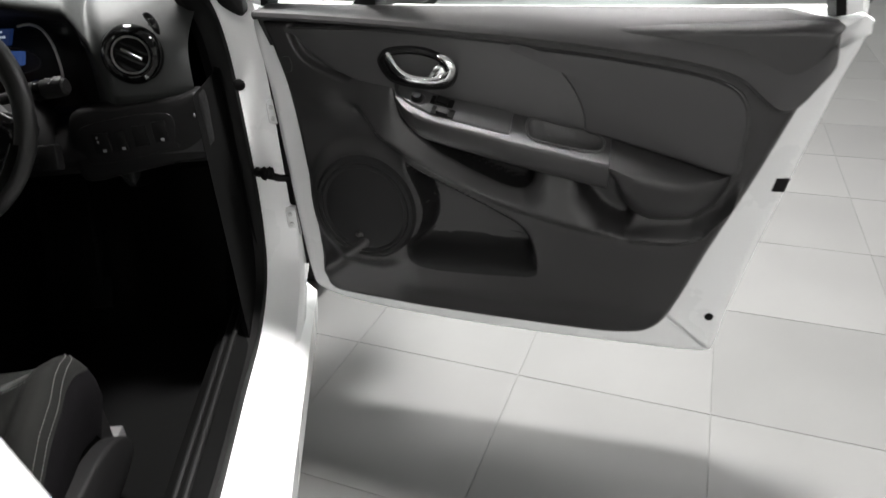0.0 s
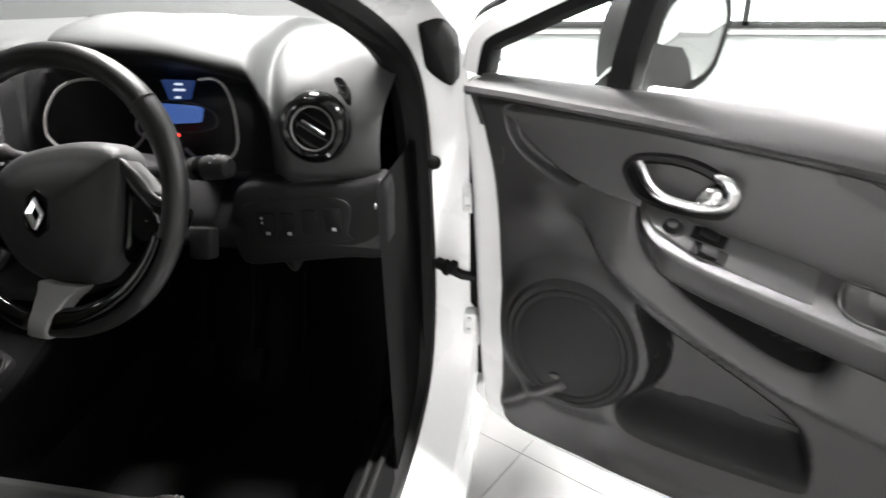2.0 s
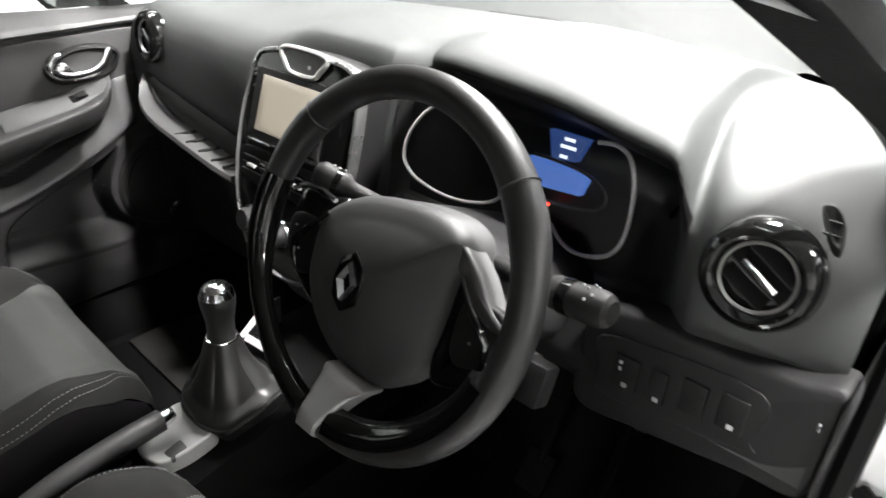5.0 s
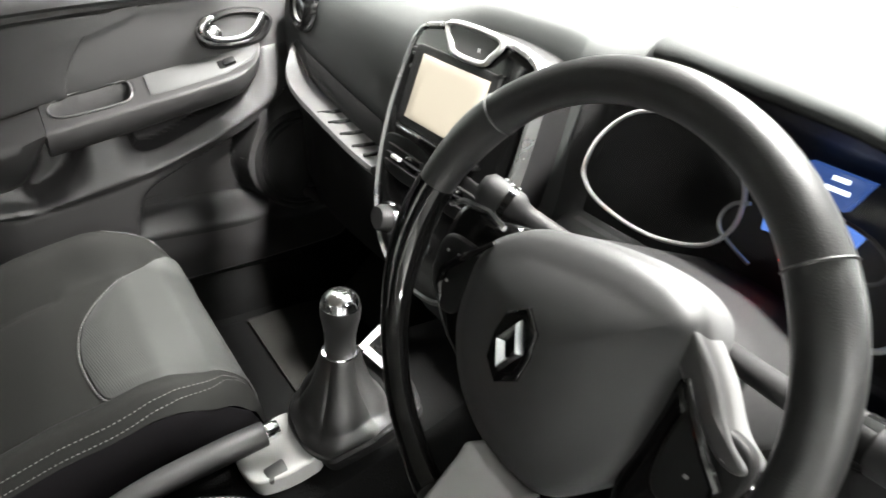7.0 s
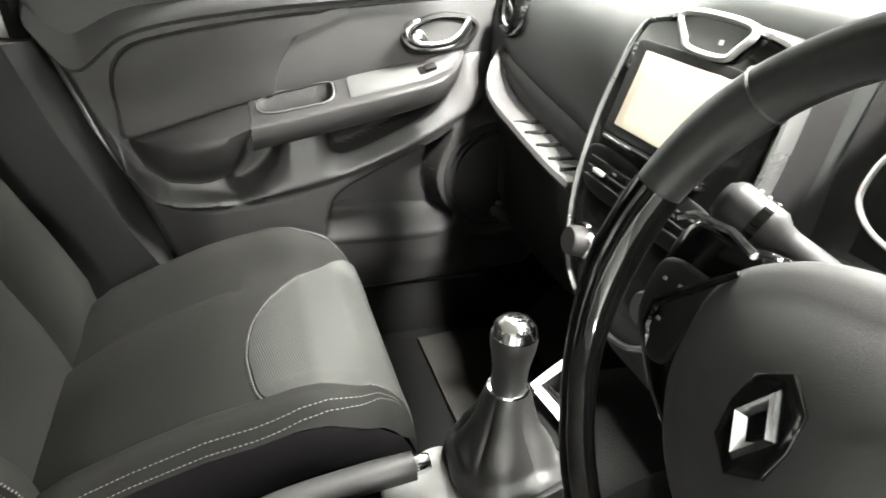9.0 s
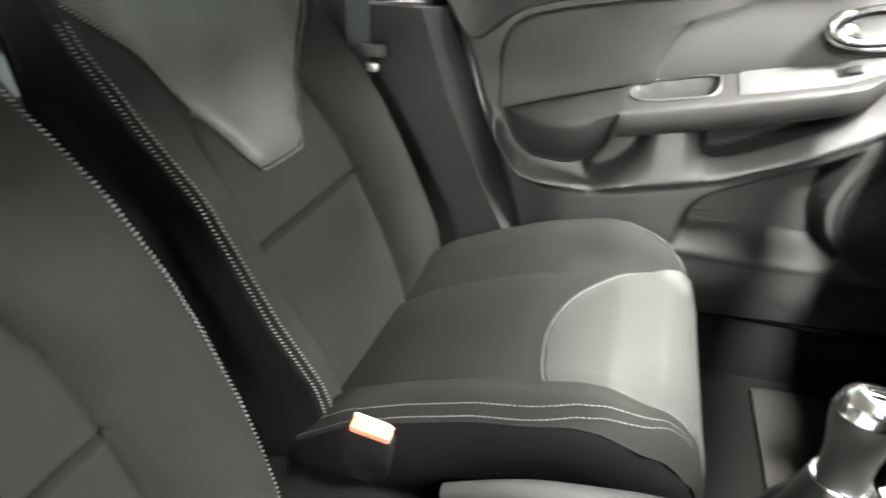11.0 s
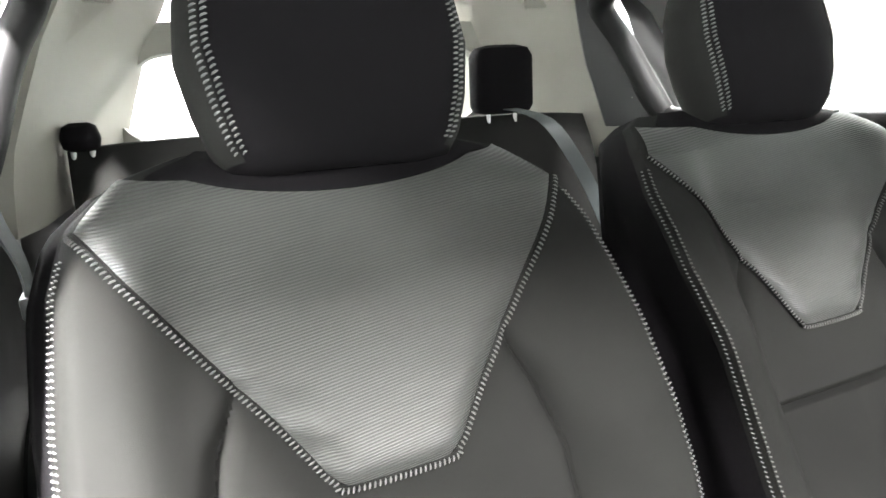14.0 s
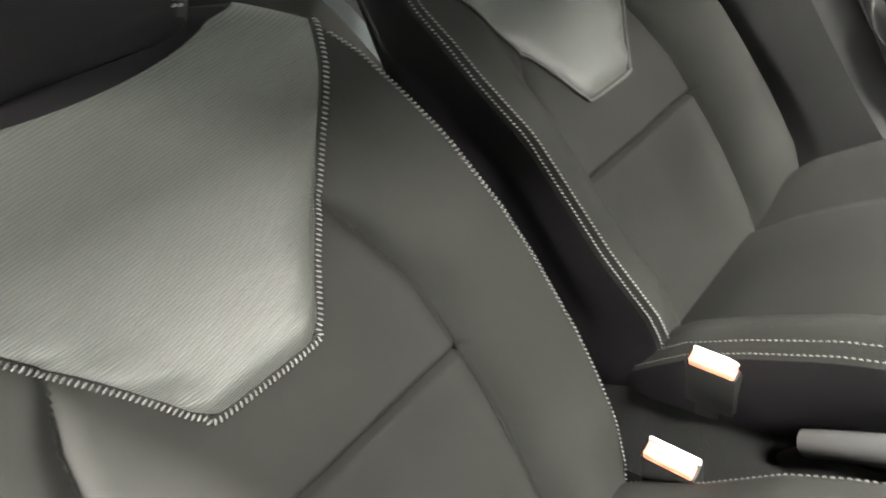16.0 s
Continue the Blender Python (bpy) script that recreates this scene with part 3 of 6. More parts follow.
        if sg < 0:
            rows = []
            for z, xr, yr, xl, yl in ((0.985, 0.715, -0.44, 0.655, -0.615), (1.06, 0.700, -0.475, 0.637, -0.630), (1.15, 0.668, -0.525, 0.606, -0.640), (1.22, 0.645, -0.552, 0.588, -0.640), (1.285, 0.622, -0.580, 0.574, -0.640), (1.32, 0.606, -0.590, 0.566, -0.638)):
                rows.append([(sg * (a - 0.70), b + 0.2, z - 0.4) for a, b in ((xr + 0.016, yr), (xr + 0.002, yr - 0.004), (xr * 0.5 + xl * 0.5 - 0.006, yr * 0.5 + yl * 0.5), (xl - 0.002, yl + 0.010), (xl + 0.002, yl), (xl + 0.02, yl - 0.004))])
            part("window_cheek", loft(rows), PILLAR, rd, "dark grey trim behind the rear side window")
    # carpeted tub
    tub = thing("floor_pan", (0, 0.4, 0.25), "black carpeted cabin floor", "car floor")
    rows = []
    for y in np.linspace(1.62, -0.95, 10):
        z = 0.30 + max(0, y - 1.32) * 1.1
        rows.append([(x, y - 0.4, zz - 0.25) for x, zz in ((-0.72, z + 0.1), (-0.66, z), (-0.2, z), (-0.15, z + 0.13), (0.13, z + 0.13), (0.18, z), (0.66, z), (0.72, z + 0.1))])
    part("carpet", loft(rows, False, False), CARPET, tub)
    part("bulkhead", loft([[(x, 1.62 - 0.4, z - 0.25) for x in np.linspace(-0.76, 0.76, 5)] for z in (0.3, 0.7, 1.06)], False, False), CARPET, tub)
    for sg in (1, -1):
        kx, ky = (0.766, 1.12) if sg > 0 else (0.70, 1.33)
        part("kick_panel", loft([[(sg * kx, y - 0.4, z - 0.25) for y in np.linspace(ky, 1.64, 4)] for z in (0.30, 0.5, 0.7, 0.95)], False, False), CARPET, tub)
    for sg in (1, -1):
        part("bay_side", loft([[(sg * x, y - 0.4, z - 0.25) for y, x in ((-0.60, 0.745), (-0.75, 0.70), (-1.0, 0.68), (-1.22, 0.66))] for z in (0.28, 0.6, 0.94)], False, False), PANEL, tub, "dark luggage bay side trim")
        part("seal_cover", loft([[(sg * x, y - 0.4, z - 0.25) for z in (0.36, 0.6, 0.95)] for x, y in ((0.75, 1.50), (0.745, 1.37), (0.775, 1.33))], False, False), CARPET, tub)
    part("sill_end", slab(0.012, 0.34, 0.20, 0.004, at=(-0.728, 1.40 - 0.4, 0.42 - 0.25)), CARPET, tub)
    # tailgate and rear wall
    tg = thing("tailgate", (0, -1.15, 0.6), "closed tailgate with its rear window", "tailgate")
    part("lower_panel", slab(1.4, 0.06, 0.75, 0.02, at=(0, -0.06, 0.02)), WHITE, tg)
    hole = [(a, b) for a, b in curved([(-0.40, 0.385), (0.0, 0.38), (0.38, 0.385), (0.465, 0.405), (0.515, 0.455), (0.515, 0.525), (0.455, 0.59), (0.36, 0.615), (0.0, 0.625), (-0.36, 0.615), (-0.455, 0.59), (-0.515, 0.525), (-0.515, 0.455), (-0.465, 0.405)], 80)]
    outer = [(a * 1.5, 0.53 + (b - 0.53) * 1.75) for a, b in hole]
    ly = lambda b: 0.05 + 0.22 * (b - 0.4) / 0.4
    part("window_surround", loft([[(a, ly(b), b) for a, b in outer], [(a, ly(b) + 0.012, b) for a, b in inset(hole, -0.02)], [(a, ly(b) + 0.01, b) for a, b in inset(hole, -0.006)], [(a, ly(b) - 0.02, b) for a, b in hole]], True, False), TRIM, tg, "grey-beige rear window surround")
    p = part("rear_window", ([(a, ly(b) - 0.018, b) for a, b in hole], [tuple(range(80))]), GLASS, tg, "clear rear window")
    p.visible_shadow = False
    # windscreen
    ws = thing("windscreen", (0, 1.4, 1.1), "clear sloping windscreen above the dashboard", "windscreen")
    p = part("pane", loft([[(x, y - 1.4 - 0.35 * (abs(x) / 0.75) ** 2 * (1 - q * 0.6), z - 1.1) for x in np.linspace(-w, w, 13)] for q, y, z, w in ((0, 2.0, 1.07, 0.74), (0.33, 1.62, 1.19, 0.70), (0.66, 1.29, 1.31, 0.66), (1, 1.02, 1.395, 0.61))], False, False), GLASS, ws)
    p.visible_shadow = False
    # scuttle under the windscreen
    part("scuttle", loft([[(x, y - 1.4, z - 1.1) for x in np.linspace(-0.74, 0.74, 5)] for y, z in ((1.95, 1.062), (2.0, 1.05), (2.05, 1.03), (2.05, 0.9))], False, False), RUBBER, ws, "black scuttle cover")


cabin_trim()


# ---- front doors ----
def door(sg, m, name, label):
    """A front door in its own frame: x back from the hinge line, w inwards from the outer skin, z up. sg: the side's handedness."""
    d = thing(name, m=m, label=label, category="car door", group="front doors", kind="structure")

    def P(geo):
        """From (u, z, w) to the door's frame."""
        return [(u, sg * w, z) for u, z, w in geo[0]], geo[1]

    def Q(path):
        return [(u, sg * w, z) for u, w, z in path]

    shell = curved([(0.026, 1.055), (0.036, 0.9), (0.048, 0.65), (0.060, 0.47), (0.085, 0.415), (0.2, 0.385), (0.4, 0.366), (0.62, 0.357), (0.82, 0.355), (0.965, 0.358),
                    (0.99, 0.383), (1.0, 0.46), (1.03, 0.60), (1.068, 0.77), (1.105, 0.93), (1.132, 1.03), (1.10, 1.045), (0.8, 1.045), (0.4, 1.05), (0.1, 1.06)], 120)
    sh = part("shell", P(pillow(shell, 0.012, 0.092, 0.020, 0.0, 1)), WHITE, d, "white painted steel door shell")
    part("outer_skin", P(pillow(inset(shell, -0.009), -0.006, 0.014, 0.005, 0.0, 1)), WHITE, sh, "white outer skin with a folded hem")
    # inner panel
    pan = curved([(0.070, 1.052), (0.084, 1.0), (0.105, 0.9), (0.117, 0.72), (0.123, 0.51), (0.135, 0.455), (0.2, 0.438), (0.43, 0.422), (0.68, 0.412), (0.80, 0.415), (0.862, 0.440),
                  (0.90, 0.512), (0.944, 0.632), (0.995, 0.765), (1.04, 0.895), (1.072, 0.985), (1.083, 1.025), (1.06, 1.046), (0.8, 1.046), (0.4, 1.052), (0.12, 1.056)], 120)
    # its face as one relief: ledge, bowl, wing and band below the armrest, hollow, speaker mound, pocket shelf
    fine = np.array(spline(pan, 480, True))
    cut = [int(np.argmin(np.hypot(*(fine - np.array(c)).T))) for c in ((0.062, 1.085), (0.135, 0.455), (0.862, 0.440), (1.088, 1.06))]

    def edge(a, b, n, flip=False):
        seg = fine[a:b + 1] if b > a else np.r_[fine[a:], fine[:b + 1]]
        seg = np.array([[np.interp(x, np.linspace(0, 1, len(seg)), seg[:, k]) for k in (0, 1)] for x in n])
        return seg[::-1] if flip else seg

    ss = np.r_[0, 0.0015, 0.004, 0.008, np.linspace(0.013, 0.987, 240), 0.992, 0.996, 0.9985, 1]
    tt = np.r_[0, 0.003, 0.007, 0.013, np.linspace(0.02, 0.98, 190), 0.987, 0.993, 0.997, 1]
    lf, bt, rt, tp2 = edge(cut[0], cut[1], 1 - tt[::-1], True), edge(cut[1], cut[2], ss), edge(cut[2], cut[3], tt), edge(cut[3], cut[0], 1 - ss[::-1], True)
    S, T = np.meshgrid(ss, tt, indexing="ij")
    G = [(1 - T) * bt[:, None, k] + T * tp2[:, None, k] + (1 - S) * lf[None, :, k] + S * rt[None, :, k]
         - ((1 - S) * (1 - T) * bt[0, k] + S * (1 - T) * bt[-1, k] + (1 - S) * T * tp2[0, k] + S * T * tp2[-1, k]) for k in (0, 1)]

    SPX, SPZ = 0.256, 0.680
    hollow = curved([(0.352, 0.885), (0.38, 0.89), (0.449, 0.862), (0.53, 0.835), (0.600, 0.815), (0.608, 0.79), (0.606, 0.757), (0.589, 0.743), (0.554, 0.748), (0.504, 0.768), (0.453, 0.793), (0.403, 0.824)], 70)
    pocket = curved([(0.350, 0.792), (0.389, 0.772), (0.496, 0.722), (0.575, 0.680), (0.606, 0.645), (0.622, 0.585), (0.618, 0.556), (0.56, 0.550), (0.46, 0.547), (0.384, 0.550), (0.345, 0.565), (0.338, 0.60), (0.368, 0.64), (0.380, 0.70)], 70)

    def relief(U, Z):
        W = np.full(U.shape, 0.140)
        W -= 0.014 * ramp(depth_in(curved([(0.125, 1.045), (0.166, 1.046), (0.231, 1.010), (0.252, 0.966), (0.240, 0.940), (0.19, 0.955), (0.140, 0.99)], 40), U, Z) / 0.014)
        W += 0.012 * np.exp(-((U - 0.19) / 0.05) ** 2 - ((Z - 0.905) / 0.03) ** 2)
        # band that faces up, from the hollow's lower edge to its own sharp lower edge; it climbs to the armrest as a short bridge
        zh = np.interp(U, [0.20, 0.33, 0.359, 0.403, 0.453, 0.504, 0.554, 0.589, 0.606, 0.63, 0.675, 0.692, 0.706, 0.74, 0.78, 0.85, 0.90, 0.95, 0.99],
                       [0.95, 0.925, 0.872, 0.826, 0.795, 0.770, 0.750, 0.744, 0.760, 0.80, 0.80, 0.755, 0.726, 0.690, 0.673, 0.688, 0.696, 0.735, 0.80])
        zp = np.interp(U, [0.20, 0.26, 0.28, 0.30, 0.36, 0.452, 0.554, 0.654, 0.732, 0.798, 0.88, 0.921, 0.963, 0.978, 0.99],
                       [0.92, 0.895, 0.870, 0.842, 0.806, 0.756, 0.714, 0.687, 0.671, 0.661, 0.658, 0.670, 0.728, 0.783, 0.82])
        q = np.clip((zh - Z) / np.maximum(zh - zp, 0.02), 0, 1)
        side = ramp((U - 0.22) / 0.10) * ramp((0.992 - U) / 0.03)
        W += side * (0.008 + 0.026 * q) * ramp((Z - zp + 0.014) / 0.020) * ramp((zh + 0.02 - Z) / 0.022)
        W -= 0.034 * ramp(depth_in(hollow, U, Z) / 0.016)
        cove = curved([(0.688, 0.80), (0.692, 0.752), (0.706, 0.724), (0.742, 0.690), (0.785, 0.676), (0.80, 0.705), (0.775, 0.745), (0.765, 0.81)], 50)
        W -= 0.030 * ramp(depth_in(cove, U, Z) / 0.018)
        f = np.clip(((U - 0.12) * 0.13 + (Z - 0.50) * 0.105) / (0.13 ** 2 + 0.105 ** 2), 0, 1)
        W += 0.012 * np.exp(-(np.hypot(U - 0.12 - 0.13 * f, Z - 0.50 - 0.105 * f) / 0.018) ** 2)
        sp_r = np.hypot(U - SPX, (Z - SPZ) * 0.93)
        W += 0.018 * ramp((0.146 - sp_r) / 0.034)
        # raised lower panel, flush with the lip of the pocket that is cut into it
        W += 0.026 * ramp((U - 0.28) / 0.09) * ramp((0.95 - U) / 0.14) * ramp((Z - 0.415) / 0.10) * ramp((zp + 0.006 - Z) / 0.022) * ramp((sp_r - 0.112) / 0.03)
        W -= 0.062 * ramp(depth_in(pocket, U, Z) / 0.024) * ramp((Z - 0.560) / 0.055)
        e = np.clip(depth_in(pan, U, Z) / 0.018, 0, 1)
        return W - 0.036 * (1 - np.sqrt(np.clip(1 - (1 - e) ** 2, 0, 1)))

    U, Z = G
    W = relief(U, Z)
    rows = [[(U[i, j], sg * W[i, j], Z[i, j]) for j in range(len(tt))] for i in range(len(ss))]
    part("inner_panel", loft(rows, False, False), PANEL, d, "grained black plastic inner panel with a map pocket")
    # darker sheets over the hollow and the pocket: their inner shade put into colour
    for nm, loop in (("hollow_shade", hollow), ("pocket_shade", pocket)):
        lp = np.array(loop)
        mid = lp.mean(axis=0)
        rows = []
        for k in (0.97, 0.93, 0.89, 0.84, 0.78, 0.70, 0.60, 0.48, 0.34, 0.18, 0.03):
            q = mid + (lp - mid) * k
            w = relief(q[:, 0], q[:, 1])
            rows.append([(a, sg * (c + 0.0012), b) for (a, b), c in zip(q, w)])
        part(nm, loft(rows, True, False), DARK_PLASTIC, d, "dark sheet for the shade inside the recess")
    part("panel_edge", P(pillow(pan, 0.085, 0.106, 0.004, 0.0, 1)), PANEL, d)
    # window ledge
    rows = []
    for u in np.r_[0.064, 0.068, np.linspace(0.075, 0.94, 40), np.linspace(0.95, 1.083, 24)]:
        zg = float(np.mean(np.interp(u + np.linspace(-0.03, 0.03, 9), [0.06, 0.155, 0.31, 0.52, 0.68, 0.805, 0.895, 0.94, 0.966, 0.985, 1.0, 1.03, 1.05, 1.07, 1.083], [1.062, 1.058, 1.048, 1.031, 1.015, 0.998, 0.981, 0.966, 0.952, 0.925, 0.908, 0.90, 0.928, 0.98, 1.012])))
        zt = float(np.interp(u, [0.06, 0.3, 1.0, 1.083], [1.078, 1.073, 1.064, 1.045]))
        k = min(1.0, (u - 0.056) / 0.012, (1.087 - u) / 0.014)
        lip = 0.112 + 0.046 * math.sin(max(0.0, k) * math.pi / 2)
        run = [(0.132, zg - 0.006), (lip - 0.004, zg - 0.002), (lip, zg + 0.004), (lip - 0.003, zg + 0.011)]
        for f in (0.2, 0.4, 0.6, 0.8):
            run.append((lip - 0.003 + (0.100 - lip + 0.003) * f ** 1.25, zg + 0.011 + (zt - 0.004 - zg - 0.011) * f))
        run += [(0.100, zt - 0.004), (0.090, zt), (0.076, zt - 0.001), (0.068, zt - 0.008), (0.068, 1.0), (0.10, min(1.0, zg - 0.006))]
        rows.append([(u, sg * w, z) for w, z in run])
    part("window_ledge", loft(rows), CLOTHPAD, d, "soft black ledge below the window")
    # upper insert, two tones
    up = curved([(0.130, 1.044), (0.3, 1.042), (0.46, 1.030), (0.62, 1.013), (0.76, 0.994), (0.88, 0.972), (0.945, 0.948), (0.972, 0.905), (0.972, 0.84), (0.960, 0.785), (0.85, 0.814),
                 (0.735, 0.845), (0.55, 0.888), (0.40, 0.917), (0.30, 0.932), (0.235, 0.952), (0.18, 0.985), (0.145, 1.02)], 120)
    part("upper_insert", P(pillow(inset(up, 0.004), 0.13, 0.1445, 0.004, 0.0025, 3)), ARMGREY, d, "smooth dark upper insert")
    clo = curved([(0.56, 1.012), (0.65, 1.003), (0.76, 0.988), (0.88, 0.966), (0.938, 0.943), (0.964, 0.902), (0.964, 0.84), (0.953, 0.793), (0.85, 0.821), (0.74, 0.851), (0.70, 0.862),
                  (0.692, 0.894), (0.674, 0.935), (0.640, 0.978), (0.60, 1.003)], 90)
    part("cloth_insert", P(pillow(clo, 0.138, 0.1515, 0.006, 0.002, 3)), CLOTHPAD, d, "dark cloth covered insert")
    # catch
    part("clip_cover", P(pillow(curved([(0.108, 0.985), (0.125, 0.985), (0.125, 0.96), (0.108, 0.96)], 24), 0.136, 0.1425, 0.001)), PANEL, d)

    # armrest: swept section whose top leans towards the seat, with an undercut side and a sunk pull cup
    LEAN = 0.55
    cup = spline([(0.594, 0.150), (0.62, 0.143), (0.68, 0.143), (0.722, 0.151), (0.734, 0.168), (0.718, 0.185), (0.66, 0.189), (0.602, 0.185)], 40, True)
    ridge = lambda u: float(np.interp(u, [0.340, 0.357, 0.38, 0.415, 0.511, 0.604, 0.694, 0.746], [0.916, 0.908, 0.897, 0.887, 0.868, 0.849, 0.832, 0.823]))

    def top_z(u, w):
        return ridge(u) + LEAN * (0.205 - w)

    rows = []
    for u in np.r_[np.linspace(0.340, 0.375, 12), np.linspace(0.382, 0.745, 64)]:
        w1 = float(np.interp(u, [0.340, 0.344, 0.352, 0.365, 0.39, 0.45, 0.6, 0.745], [0.150, 0.166, 0.180, 0.190, 0.198, 0.203, 0.206, 0.208]))
        h = float(np.interp(u, [0.340, 0.36, 0.40, 0.745], [0.012, 0.030, 0.042, 0.047]))
        w0, rr = 0.128, 0.006
        ws = np.linspace(w0, w1 - 2.0 * rr, 18)
        sink = 0.046 * ramp(depth_in(cup, np.full(18, u), ws) / 0.010)
        zr = top_z(u, w1)
        run = [(w, top_z(u, w) - k) for w, k in zip(ws, sink)] + [(w1 - 0.9 * rr, zr + 0.45 * rr), (w1 - 0.2 * rr, zr - 0.1 * rr), (w1, zr - 0.9 * rr), (w1 - 0.001, zr - 0.5 * h), (w1 - 0.004, zr - 0.85 * h), (w1 - 0.010, zr - h),
                                                               (w1 - 0.3 * (w1 - w0), zr - h - 0.004), (w0, zr - h - 0.002)]
        rows.append([(u, sg * w, z) for w, z in run])
    part("armrest", loft(rows), PANEL, d, "dark armrest with window switches")
    rows = []
    for u in np.r_[0.746, 0.750, np.linspace(0.757, 0.945, 30), 0.952, 0.957]:
        f = min(1.0, (u - 0.746) / 0.211)
        zb = float(np.interp(u, [0.746, 0.825, 0.957], [0.847, 0.824, 0.784])) + 0.004
        dd = 0.073 * (1 - f ** 3.0) ** 0.8 + 0.003
        zr = zb - 0.48 * max(0.004, dd - 0.012)
        zl = float(np.interp(u, [0.746, 0.757, 0.772, 0.786, 0.802, 0.825, 0.847, 0.897, 0.934, 0.947, 0.957], [0.800, 0.775, 0.741, 0.720, 0.706, 0.698, 0.696, 0.701, 0.728, 0.755, 0.776]))
        zl = min(zl, zr - 0.004)
        run = [(0.128, zb), (0.132 + 0.35 * dd, zb - 0.12 * (zb - zr)), (0.134 + 0.70 * dd, zb - 0.50 * (zb - zr)), (0.134 + 0.92 * dd, zr + 0.003)]
        for g, k in ((0.06, 1.0), (0.2, 0.985), (0.4, 0.93), (0.6, 0.83), (0.78, 0.66), (0.92, 0.42), (1.0, 0.10)):
            run.append((0.134 + dd * k, zr + (zl - zr) * g))
        rows.append([(u, sg * w, z) for w, z in run + [(0.128, zl + 0.002)]])
    part("elbow_pad", loft(rows), PANEL, d, "padded black elbow rest")
    # switch plate on the armrest's top, tilted with it
    slope, lean = math.atan2(0.823 - 0.908, 0.746 - 0.357), math.atan(-LEAN * sg)

    def on_arm(u, w, lift=0.0):
        return (u, sg * (w + lift * 0.48), top_z(u, w) + lift * 0.87)

    def arm_m(u, w, lift):
        return Matrix.Translation(on_arm(u, w, lift)) @ Matrix.Rotation(-slope, 4, "Y") @ Matrix.Rotation(lean, 4, "X")

    rows = [[on_arm(u, w, lz) for w, lz in ((a, 0.0), (a + 0.001, 0.003), (b - 0.003, 0.003), (b, 0.0))] for u, a, b in
            ((0.352, 0.150, 0.165), (0.358, 0.147, 0.173), (0.37, 0.145, 0.180), (0.42, 0.143, 0.187), (0.5, 0.143, 0.190), (0.558, 0.143, 0.191), (0.566, 0.145, 0.189))]
    part("switch_plate", loft(rows), GREYPLASTIC, d, "grey switch plate")
    if sg < 0:
        part("mirror_knob", moved(lathe([(0, 0.011), (0.008, 0.011), (0.0105, 0.008), (0.011, 0)], 20), arm_m(0.388, 0.165, 0.003)), BLACK, d, "round mirror adjuster")
        part("knob_ring", moved(lathe([(0.0125, 0.0), (0.0150, 0.002), (0.0170, 0.0)], 24), arm_m(0.388, 0.165, 0.003)), ARMGREY, d)
        spots = ((0.435, 0.157), (0.441, 0.178))
    else:
        spots = ((0.41, 0.168),)
    for u, w in spots:
        well = part("switch_well", moved(slab(0.044, 0.020, 0.003, 0.001), arm_m(u, w, 0.0032)), RUBBER, d)
        b = part("window_switch", moved(slab(0.024, 0.016, 0.009, 0.003), arm_m(u, w, 0.0065) @ Matrix.Rotation(radians(8), 4, "Y")), BLACK, well)
    part("cup_lip", tube([on_arm(u, w, 0.0008) for u, w in cup], 0.0022, 6, True), ARMGREY, d)
    # loudspeaker
    sp = moved(lathe([(0.0, 0.013), (0.05, 0.0125), (0.080, 0.0105), (0.086, 0.009), (0.089, 0.0115), (0.094, 0.0115), (0.097, 0.0085), (0.100, 0.0105), (0.105, 0.010), (0.112, 0.002)], 64),
               basis((SPX, sg * 0.1555, SPZ), (1, 0, 0), (0, 0, 1.06), (0, sg, 0)))
    part("speaker_cover", sp, DARK_PLASTIC, d, "round speaker cover")
    part("speaker_badge", moved(ball(0.006, s=(1.6, 0.5, 1)), Matrix.Translation((0.240, sg * 0.169, 0.622))), PANEL, d)
    part("pocket_seam", tube(Q([(0.385, 0.1045, 0.618), (0.46, 0.1040, 0.626), (0.545, 0.1042, 0.628), (0.595, 0.107, 0.622)]), 0.0020, 6), PANEL, d)
    # handle
    hb = curved([(0.31, 0.99), (0.33, 1.008), (0.385, 1.012), (0.43, 1.0), (0.462, 0.975), (0.458, 0.945), (0.435, 0.932), (0.375, 0.934), (0.335, 0.945), (0.315, 0.968)], 60)
    inn = inset(hb, 0.013)
    rim = loft([[(a, b, 0.140) for a, b in hb], [(a, b, 0.156) for a, b in inset(hb, 0.003)], [(a, b, 0.158) for a, b in inset(hb, 0.009)], [(a, b, 0.148) for a, b in inn], [(a, b, 0.120) for a, b in inset(hb, 0.016)]], True, False)
    hd = part("handle_bezel", P(rim), BLACK, d, "black handle surround")
    part("handle_recess", P(pillow(inn, 0.128, 0.149, 0.001, -0.018, 4)), RUBBER, hd)
    lev = spline([(0.333, 0.160, 1.000), (0.342, 0.164, 0.986), (0.354, 0.166, 0.970), (0.374, 0.165, 0.957), (0.404, 0.162, 0.951), (0.432, 0.161, 0.952), (0.450, 0.162, 0.961), (0.456, 0.163, 0.976), (0.446, 0.164, 0.991), (0.431, 0.163, 0.996)], 44)
    part("handle_lever", tube(Q(lev), np.interp(np.linspace(0, 1, 44), [0, 0.06, 0.25, 0.5, 0.68, 0.82, 0.95, 1], [0.0060, 0.0085, 0.0090, 0.0095, 0.0105, 0.0095, 0.0065, 0.0040]), 12, flat=0.62), HANDLE, hd, "satin chrome pull lever")
    part("handle_block", P(pillow(curved([(0.408, 0.952), (0.414, 0.968), (0.426, 0.980), (0.440, 0.980), (0.446, 0.966), (0.440, 0.954), (0.424, 0.948)], 30), 0.145, 0.164, 0.008, 0.002)), HANDLE, hd)
